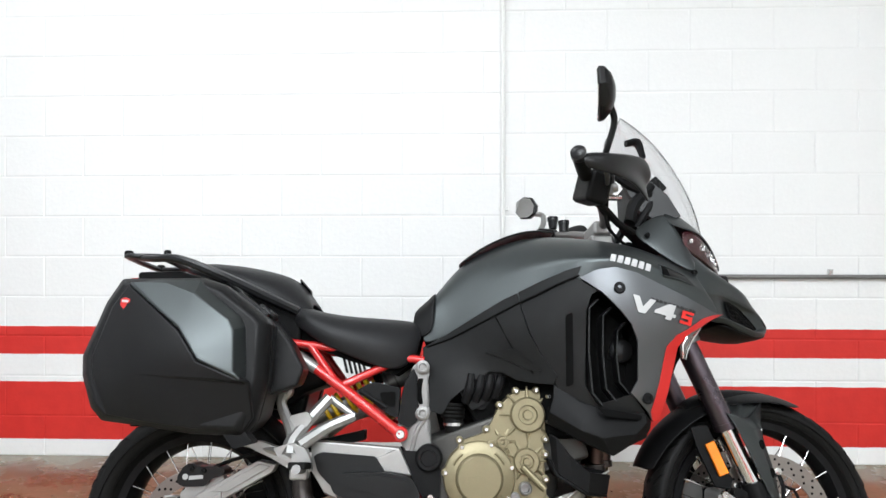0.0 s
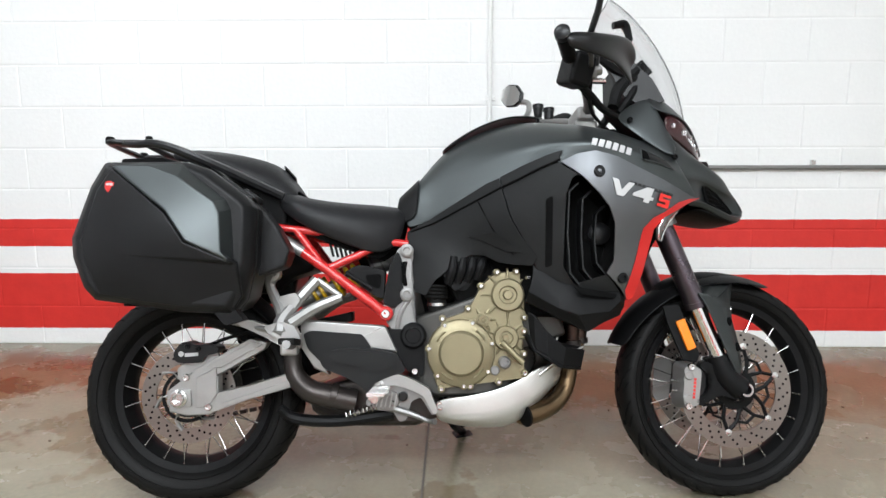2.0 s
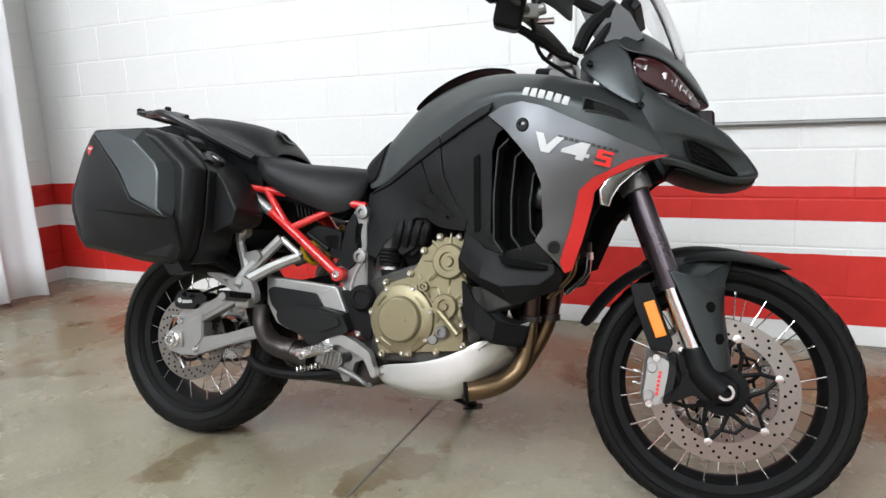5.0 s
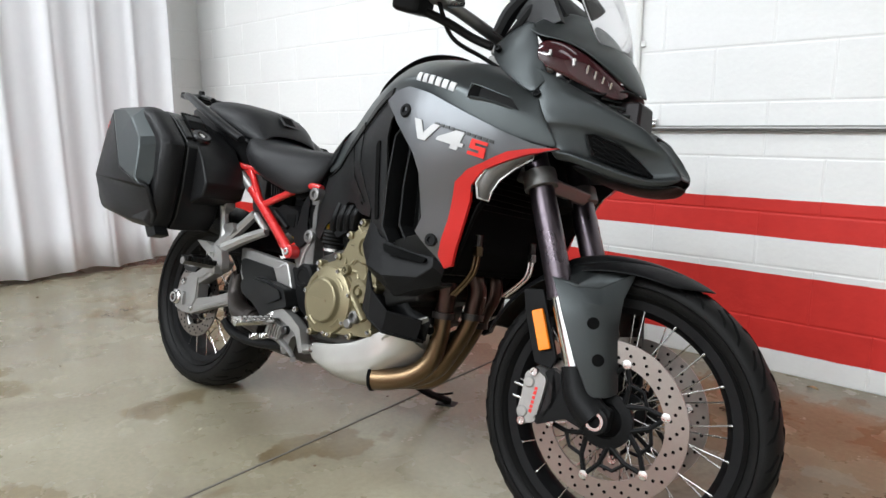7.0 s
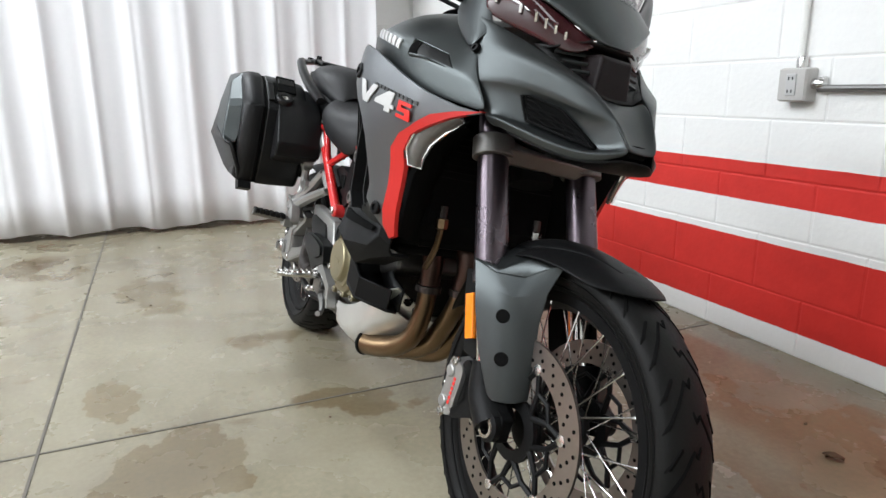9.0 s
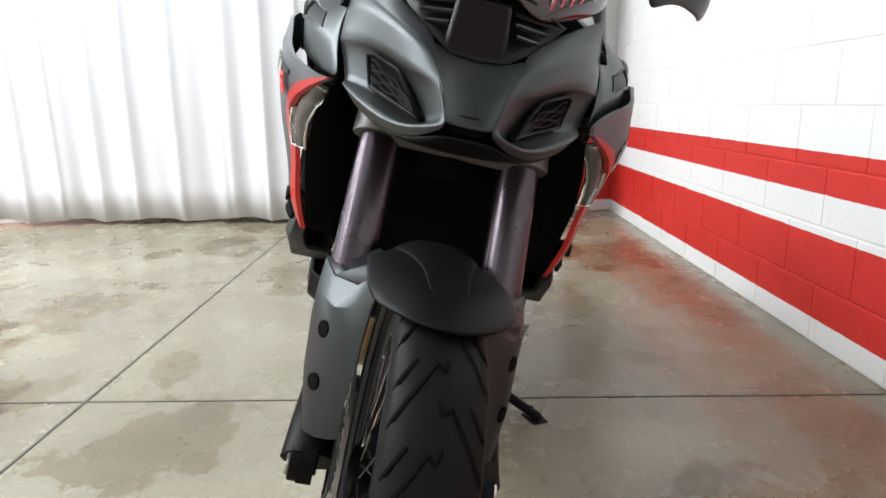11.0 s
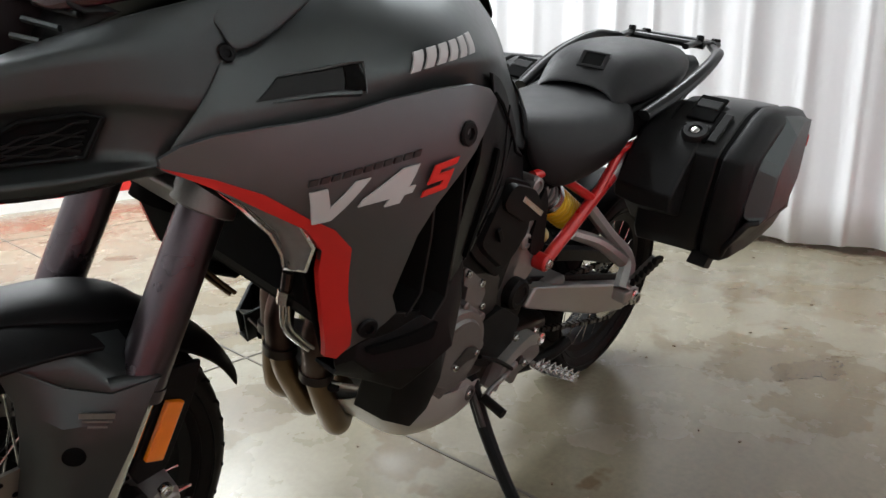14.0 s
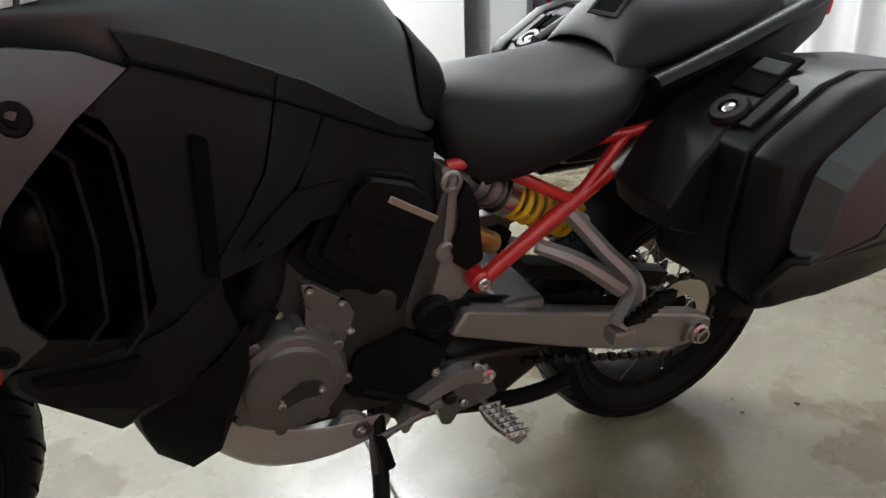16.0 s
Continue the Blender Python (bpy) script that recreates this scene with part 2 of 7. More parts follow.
FLOOR = floor_material()
CEILING = material("ceiling_paint", (0.24, 0.24, 0.235), 0.8, 0.0, 0.1, 20, 0, 0.1)
# the bluish light on the pale cloth is put into this base colour
BANNER = material("blue_lit_banner_cloth", (0.58, 0.63, 0.76), 0.8, 0.0, 0.06, 300, 0.0004, 0.1)
ORANGE = material("orange_paint", (0.75, 0.10, 0.01), 0.3, 0.1, 0.1, 100)
JOINT = material("joint_filler", (0.10, 0.09, 0.075), 0.8, 0.0, 0.3, 80)


# ---------------------------------------------------------------- mesh helpers
BROADEN = False
LEFT_SET = 0.0


def ramp01(v, lo, hi):
    t = min(max((v - lo) / (hi - lo), 0.0), 1.0)
    return t * t * (3 - 2 * t)


def flank(x):
    return 1.065 + 0.030 * ramp01(x, 0.80, 1.10)


def breadth(x, y, z):
    """The machine's true half-width at a place drawn at half-width y: a little broader all over, more so round the fork and beak."""
    rear = (1 - ramp01(x, 0.25, 0.40)) * (1 - ramp01(z, 0.45, 0.55))
    nose = ramp01(x, 1.22, 1.40) * (1 - ramp01(z, 0.93, 1.0))
    a = abs(y)
    return math.copysign(a * (flank(x) - 0.065 * rear) + 0.018 * nose * min(a / 0.1, 1.0), y)


def part(name, bm, mat, parent=None, label="", bevel=0.0, sub=0, thick=0.0, sharp=35, seg=2):
    """Links a bmesh as one mesh object, under a thing or a part if given."""
    me = bpy.data.meshes.new(name)
    if BROADEN and parent is not None:
        for v in bm.verts:
            v.co.y = breadth(*v.co)
            v.co.z += 0.008 * ramp01(v.co.z, 0.86, 0.98) * (1 - ramp01(v.co.x, 1.15, 1.30))
    if LEFT_SET and parent is not None:
        for v in bm.verts:
            if v.co.y > 0:
                v.co.x += LEFT_SET
    bmesh.ops.recalc_face_normals(bm, faces=bm.faces[:])
    bm.to_mesh(me)
    bm.free()
    for m in mat if isinstance(mat, (list, tuple)) else (mat,):
        me.materials.append(m)
    me.shade_smooth()
    if sharp and not sub:
        me.set_sharp_from_angle(angle=radians(sharp))
    ob = new(name, me)
    if thick:
        s = ob.modifiers.new("thick", "SOLIDIFY")
        s.thickness, s.offset = thick, -1
    if sub:
        s = ob.modifiers.new("sub", "SUBSURF")
        s.levels = s.render_levels = sub
    if bevel:
        s = ob.modifiers.new("bevel", "BEVEL")
        s.width, s.segments, s.limit_method, s.angle_limit = bevel, seg, "ANGLE", radians(40)
        s.harden_normals = True
    if parent is not None:
        ob.parent = parent
    if label:
        tagged(ob, label)
    return ob


def thing(name, m, label, category, group=""):
    ob = new(name)
    ob.matrix_world = m
    ob.empty_display_size = 0.1
    return tagged(ob, label, category, group)


def join(bm, other):
    me = bpy.data.meshes.new("tmp")
    other.to_mesh(me)
    other.free()
    bm.from_mesh(me)
    bpy.data.meshes.remove(me)
    return bm


def moved(bm, m):
    bmesh.ops.transform(bm, matrix=m, verts=bm.verts)
    return bm


def turned(bm, x, y, z, deg):
    """Yaws a mesh about an upright line through a point."""
    return moved(bm, Matrix.Translation((x, y, z)) @ pose(0, 0, 0, 0, 0, deg) @ Matrix.Translation((-x, -y, -z)))


def flip_y(bm):
    for v in bm.verts:
        v.co.y = -v.co.y
    bmesh.ops.reverse_faces(bm, faces=bm.faces[:])
    return bm


def box(c, s, m=None):
    bm = bmesh.new()
    bmesh.ops.create_cube(bm, size=1.0)
    for v in bm.verts:
        v.co = Vector((v.co.x * s[0], v.co.y * s[1], v.co.z * s[2]))
    if m is not None:
        moved(bm, m)
    return moved(bm, Matrix.Translation(c))


def smooth_path(pts, steps=6):
    pts = [Vector(p) for p in pts]
    if len(pts) < 3:
        return pts
    ext = [2 * pts[0] - pts[1], *pts, 2 * pts[-1] - pts[-2]]
    out = []
    for a, b, c, d in zip(ext, ext[1:], ext[2:], ext[3:]):
        for k in range(steps):
            t = k / steps
            out.append(0.5 * (2 * b + (c - a) * t + (2 * a - 5 * b + 4 * c - d) * t * t + (3 * b - a - 3 * c + d) * t ** 3))
    return out + [pts[-1]]


def tube(pts, r, n=10, steps=5, smooth=True, flat=1.0):
    """A tube along a path; r is one radius or one for each given point. flat squeezes it across."""
    path = smooth_path(pts, steps) if smooth else [Vector(p) for p in pts]
    rs = [r] * len(pts) if isinstance(r, (int, float)) else list(r)
    bm, rings = bmesh.new(), []
    side = None
    for i, p in enumerate(path):
        d = (path[min(i + 1, len(path) - 1)] - path[max(i - 1, 0)]).normalized()
        if side is None:
            side = d.cross(Vector((0, 0, 1)))
            if side.length < 0.1:
                side = d.cross(Vector((0, 1, 0)))
        side = (side - d * side.dot(d)).normalized()
        up = side.cross(d)
        f = i / max(len(path) - 1, 1) * (len(rs) - 1)
        k = min(int(f), len(rs) - 2) if len(rs) > 1 else 0
        rad = rs[k] + (rs[min(k + 1, len(rs) - 1)] - rs[k]) * (f - k)
        rings.append([bm.verts.new(p + (side * math.cos(a) + up * math.sin(a) * flat) * rad) for a in (2 * math.pi * j / n for j in range(n))])
    for a, b in zip(rings, rings[1:]):
        for j in range(n):
            bm.faces.new((a[j], a[(j + 1) % n], b[(j + 1) % n], b[j]))
    bm.faces.new(rings[0][::-1])
    bm.faces.new(rings[-1])
    return bm


def lathe(profile, c, axis=(0, 1, 0), n=24, closed=False):
    """Turns (radius, height) pairs round an axis through c. closed: the profile is a loop (a ring)."""
    bm, rings = bmesh.new(), []
    q = Vector((0, 0, 1)).rotation_difference(Vector(axis)).to_matrix()
    for r, h in profile:
        rings.append([bm.verts.new(Vector(c) + q @ Vector((r * math.cos(2 * math.pi * j / n), r * math.sin(2 * math.pi * j / n), h))) for j in range(n)])
    pairs = list(zip(rings, rings[1:])) + ([(rings[-1], rings[0])] if closed else [])
    for a, b in pairs:
        for j in range(n):
            bm.faces.new((a[j], a[(j + 1) % n], b[(j + 1) % n], b[j]))
    if not closed:
        bm.faces.new(rings[0][::-1])
        bm.faces.new(rings[-1])
    return bm


def slab(outline, y0, y1, holes=(), taper=1.0):
    """A plate: an outline in (x, z) given depth from y0 to y1. taper shrinks the y1 face."""
    bm = bmesh.new()
    cx, cz = sum(p[0] for p in outline) / len(outline), sum(p[1] for p in outline) / len(outline)
    a = [bm.verts.new((x, y0, z)) for x, z in outline]
    b = [bm.verts.new((cx + (x - cx) * taper, y1, cz + (z - cz) * taper)) for x, z in outline]
    n = len(outline)
    bm.faces.new(a)
    bm.faces.new(b[::-1])
    for i in range(n):
        bm.faces.new((a[i], b[i], b[(i + 1) % n], a[(i + 1) % n]))
    bmesh.ops.triangulate(bm, faces=[f for f in bm.faces if len(f.verts) > 4])
    return bm


def loft(rings, caps=True, closed=True):
    bm = bmesh.new()
    vs = [[bm.verts.new(p) for p in ring] for ring in rings]
    n = len(rings[0])
    for a, b in zip(vs, vs[1:]):
        for j in range(n if closed else n - 1):
            bm.faces.new((a[j], a[(j + 1) % n], b[(j + 1) % n], b[j]))
    if caps:
        bm.faces.new(vs[0][::-1])
        bm.faces.new(vs[-1])
    return bm


def patch(rows, mirror=False):
    """A sheet through rows of points; mirror adds the other half across y = 0 and welds the seam."""
    bm = loft(rows, caps=False, closed=False)
    if mirror:
        o = bmesh.new()
        me = bpy.data.meshes.new("tmp")
        bm.to_mesh(me)
        o.from_mesh(me)
        bpy.data.meshes.remove(me)
        join(bm, flip_y(o))
        bmesh.ops.remove_doubles(bm, verts=bm.verts, dist=0.0015)
    return bm


def creased(rows, cols, value=0.8, mirror=False):
    """A sheet through rows of points whose lines along the given columns stay crisp when smoothed."""
    bm = patch(rows)
    n = len(rows[0])
    cr = bm.edges.layers.float.new("crease_edge")
    bm.verts.index_update()
    for e in bm.edges:
        p, q = sorted(v.index for v in e.verts)
        if q - p == n and p % n in cols:
            e[cr] = value
    if mirror:
        me = bpy.data.meshes.new("tmp")
        bm.to_mesh(me)
        o = bmesh.new()
        o.from_mesh(me)
        bpy.data.meshes.remove(me)
        join(bm, flip_y(o))
        bmesh.ops.remove_doubles(bm, verts=bm.verts, dist=0.0015)
    return bm


def rounded(outline, r=0.01, k=3):
    """Rounds the corners of an outline."""
    out, n = [], len(outline)
    for i in range(n):
        a, b, c = Vector(outline[i - 1]), Vector(outline[i]), Vector(outline[(i + 1) % n])
        u, v = a - b, c - b
        d = min(r, u.length * 0.45, v.length * 0.45)
        p, q = b + u.normalized() * d, b + v.normalized() * d
        for j in range(k + 1):
            t = j / k
            out.append(tuple(p * (1 - t) ** 2 + b * 2 * t * (1 - t) + q * t * t))
    return out


class Field:
    """A smooth half-width over the side plane: a thin plate through a few (x, z, half-width) marks."""

    def __init__(self, marks):
        m = np.array(marks, float)
        self.p = m[:, :2]
        n = len(m)
        d = np.linalg.norm(self.p[:, None] - self.p[None], axis=2)
        k = np.where(d > 0, d * d * np.log(np.maximum(d, 1e-9)), 0) + 1e-4 * np.eye(n)
        q = np.c_[np.ones(n), self.p]
        a = np.block([[k, q], [q.T, np.zeros((3, 3))]])
        self.w = np.linalg.solve(a, np.r_[m[:, 2], 0, 0, 0])

    def __call__(self, x, z):
        d = np.hypot(self.p[:, 0] - x, self.p[:, 1] - z)
        k = np.where(d > 0, d * d * np.log(np.maximum(d, 1e-9)), 0)
        return float(self.w[: len(k)] @ k + self.w[-3] + self.w[-2] * x + self.w[-1] * z)


def panel(outline, field, side, thick=0.006, off=0.0, step=0.03):
    """A body panel: an outline in the side plane, laid on the half-width field, with real thickness. side -1: right, 1: left."""
    bm = bmesh.new()
    bm.faces.new([bm.verts.new((x, 0, z)) for x, z in outline])
    xs, zs = [p[0] for p in outline], [p[1] for p in outline]
    for lo, hi, no in ((min(xs), max(xs), (1, 0, 0)), (min(zs), max(zs), (0, 0, 1))):
        v = lo + step
        while v < hi:
            bmesh.ops.bisect_plane(bm, geom=bm.verts[:] + bm.edges[:] + bm.faces[:], plane_co=(v * no[0], 0, v * no[2]), plane_no=no, dist=1e-5)
            v += step
    for v in bm.verts:
        v.co.y = side * (field(v.co.x, v.co.z) + off)
    top = bm.faces[:]
    bmesh.ops.recalc_face_normals(bm, faces=top)
    if sum(f.normal.y * f.calc_area() for f in bm.faces) * side < 0:
        bmesh.ops.reverse_faces(bm, faces=bm.faces[:])
    old = bm.verts[:]
    new_geom = bmesh.ops.duplicate(bm, geom=bm.verts[:] + bm.edges[:] + bm.faces[:])
    vmap = {}
    for a, b in new_geom["vert_map"].items():
        if a in old:
            vmap[a] = b
    inner = [g for g in new_geom["geom"] if isinstance(g, bmesh.types.BMFace)]
    for a, b in vmap.items():
        b.co.y = a.co.y - side * thick
    rim = [e for e in bm.edges if len(e.link_faces) == 1 and e.verts[0] in vmap and e.verts[1] in vmap]
    bmesh.ops.reverse_faces(bm, faces=inner)
    for e in rim:
        a, b = e.verts
        bm.faces.new((a, b, vmap[b], vmap[a]))
    return bm


def bolt(parent, p, axis=(0, 1, 0), r=0.008, mat=None, name="bolt"):
    """A socket-head screw: a domed rim with a sunk socket."""
    bm = lathe([(r, -0.004), (r, 0.003), (r * 0.85, 0.005), (r * 0.5, 0.005), (r * 0.45, 0.001)], p, axis, 12)
    return part(name, bm, mat or STEEL, parent)


def letters(text, size, depth=0.0006):
    """The built-in font as a mesh, in the x-y plane, centred."""
    cu = bpy.data.curves.new("txt", "FONT")
    cu.body, cu.size, cu.extrude, cu.align_x, cu.align_y = text, size, depth, "CENTER", "CENTER"
    ob = bpy.data.objects.new("txt", cu)
    scene.collection.objects.link(ob)
    dg = bpy.context.evaluated_depsgraph_get()
    me = bpy.data.meshes.new_from_object(ob.evaluated_get(dg))
    bm = bmesh.new()
    bm.from_mesh(me)
    bpy.data.objects.remove(ob)
    bpy.data.meshes.remove(me)
    return bm


# ---------------------------------------------------------------- the room
X0, X1, Y0, Y1, H = -2.61, 6.0, -11.0, 1.425, 4.0
BLK_W, BLK_H = 0.406, 0.2032


def wall_slab(name, lo, hi, label, mat=WALL_PAINT):
    c = [(a + b) / 2 for a, b in zip(lo, hi)]
    s = [b - a for a, b in zip(lo, hi)]
    return tagged(part(name, box(c, s), mat), label, "wall", kind="structure")


tagged(part("floor", box((1.0, -4.6, -0.1), (17, 14, 0.2)), FLOOR), "sealed pale concrete floor with stains and sawn joints", "floor", kind="structure")
for nm, c, s in (("floor_joint", (0.668, -3.25, 0.0005), (0.007, 9.3, 0.0030)), ("floor_joint", (1.0, -0.925, 0.0005), (6.8, 0.008, 0.0031)), ("floor_joint", (3.75, -3.25, 0.0005), (0.007, 9.3, 0.0032)), ("floor_joint", (1.0, -3.95, 0.0005), (6.8, 0.008, 0.0033))):
    tagged(part(nm, box(c, s), JOINT), "dark sawn joint in the concrete floor", "joint", kind="structure")
tagged(part("ceiling", box((1.0, -4.8, H + 0.1), (17, 14, 0.2)), CEILING), "plain pale ceiling", "ceiling", kind="structure")
north = wall_slab("wall_north", (X0 - 0.2, Y1 - 0.0002, 0), (X1, Y1 + 0.2, H), "white painted block wall with two red stripes")
west = wall_slab("wall_west", (X0 - 0.2, -3.55, 0), (X0 + 0.0002, Y1 - 0.0002, H), "white painted block wall behind a curtain")
wall_slab("wall_east", (X1, Y0, 0), (X1 + 0.2, Y1 + 0.2, H), "plain white wall", GREY_WALL)
wall_slab("wall_south", (-7.2, Y0 - 0.2, 0), (X1 + 0.2, Y0, H), "plain white wall", GREY_WALL)
wall_slab("wall_south_inner", (-1.95, -5.62, 0), (X1, -5.25, H), "white painted block wall with two red stripes, facing the machine")
wall_slab("wall_far", (-7.4, Y0 - 0.2, 0), (-7.2, Y1 + 0.2, H), "plain white wall", GREY_WALL)
wall_slab("wall_back", (-7.2, -0.6, 0), (X0 - 0.2, -0.4, H), "plain white wall", GREY_WALL)


def curtain(name, x, y0, y1, z0, z1, folds, depth, label, mat=CANVAS, seed=1, group=""):
    """A hanging cloth with uneven vertical folds that widen towards the hem; it runs along y."""
    rnd = random.Random(seed)
    ph = [rnd.uniform(0, 6.3) for _ in range(4)]
    bm, rows = bmesh.new(), []
    nu, nv = int(abs(y1 - y0) * 70), 14
    for j in range(nv + 1):
        t = j / nv
        row = []
        for i in range(nu + 1):
            s = i / nu
            y = y0 + (y1 - y0) * s
            a = folds * 2 * math.pi * s + 1.3 * math.sin(5 * s + ph[0]) + 0.8 * math.sin(17 * s + ph[1])
            d = depth * (0.55 + 0.45 * (1 - t)) * (math.sin(a) + 0.35 * math.sin(2.3 * a + ph[2]) + 0.5 * math.sin(0.37 * a + ph[3]))
            d += 0.012 * math.sin(9 * t + 6 * s + ph[1])
            row.append(bm.verts.new((x + d, y + 0.02 * math.cos(a), z0 + (z1 - z0) * t + (0.012 * math.sin(a * 0.5) if j == 0 else 0))))
        rows.append(row)
    for a, b in zip(rows, rows[1:]):
        for i in range(nu):
            bm.faces.new((a[i], a[i + 1], b[i + 1], b[i]))
    ob = part(name, bm, mat, thick=0.002, sharp=0)
    return tagged(ob, label, "curtain", group)


curtain("curtain", -2.20, -3.22, 0.96, 0.035, 3.3, 15, 0.026, "white floor-length cloth curtain hung in soft folds", seed=3)
tagged(part("curtain_rail", tube([(-2.20, -3.7, 3.32), (-2.20, 1.40, 3.32)], 0.016, smooth=False), STEEL), "thin steel rail carrying the white curtain", "curtain rail")


def conduit(name, pts, label, r=0.0115):
    t = thing(name, Matrix.Identity(4), label, "conduit")
    part("pipe", tube(pts, r, 10, 4, smooth=False), PLAIN_WALL if "white" in label else ALU_GREY, t)
    return t


cond = conduit("conduit", [(0.93, Y1 - 0.018, 0.985), (0.93, Y1 - 0.018, 3.95)], "white painted vertical electrical conduit on the block wall")
for z in (1.255, 2.3):
    part("clip", box((0.935, Y1 - 0.012, z), (0.05, 0.012, 0.022)), PLAIN_WALL, cond, bevel=0.003)
cond2 = conduit("conduit", [(1.01, Y1 - 0.02, 0.918), (5.9, Y1 - 0.02, 0.918)], "bare metal horizontal electrical conduit along the block wall")
for x in (1.02, 2.52, 4.0):
    part("clip", box((x, Y1 - 0.014, 0.930), (0.022, 0.02, 0.05)), STEEL, cond2, bevel=0.003)
outlet = thing("wall_outlet", pose(0.94, Y1, 0.930), "pale grey metal surface-mounted wall outlet with a double socket", "outlet")
part("box", box((0, -0.028, 0), (0.104, 0.056, 0.108)), GALVANISED, outlet, bevel=0.008)
part("cover", box((0, -0.058, 0), (0.096, 0.004, 0.100)), GALVANISED, outlet, bevel=0.002)
part("socket", box((0, -0.062, 0), (0.036, 0.006, 0.070)), WHITE_INK, outlet, bevel=0.003)
for z in (-0.02, 0.02):
    for x in (-0.007, 0.007):
        part("slot", box((x, -0.0655, z), (0.003, 0.003, 0.010)), BLACK_INK, outlet)
part("connector", lathe([(0.018, -0.02), (0.018, 0.01), (0.014, 0.02)], (0.07, -0.02, 0.003), (1, 0, 0), 12), STEEL, outlet)
part("connector", lathe([(0.018, -0.02), (0.018, 0.01), (0.014, 0.02)], (0, -0.018, 0.07), (0, 0, 1), 12), STEEL, outlet)

# the striped end of the opening, and the pale cloth beyond it
pier = wall_slab("wall_pier", (-2.9, -10.99, 0), (-2.452, -5.62, H), "white painted block pier with two red stripes")
tagged(part("pier_trim", box((-2.93, -5.60, 2.0), (0.06, 0.04, 4.0)), ALU_GREY), "dark metal edge trim on the block pier", "trim", kind="structure")
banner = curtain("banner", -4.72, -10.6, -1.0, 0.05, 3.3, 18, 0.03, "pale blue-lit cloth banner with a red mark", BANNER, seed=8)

# ---------------------------------------------------------------- the motorcycle (own frame: x ahead from the rear axle, y left, z up)
bike = thing("motorcycle", pose(-0.009, -0.071, 0, 0, 0, 1.9) @ pose(0, 0, 0, -12.7, 0, 0) @ Matrix.Scale(1.005, 4), "matte grey touring motorcycle with side cases, on its side stand", "motorcycle")
SIDES = (-1, 1)
STEER_DEG = 4.2
FRONT_END = ("front_wheel", "fork_leg", "fork_foot", "axle_end", "axle_ring", "brake_caliper", "fork_shield", "reflector_carrier", "fork_clamp", "bolt", "fork_bridge", "front_mudguard", "mudguard_hood", "mudguard_wing")


def sy(pts, s):
    """Points given for the right side (y < 0), laid on side s."""
    return [(x, -s * y, z) for x, y, z in pts]


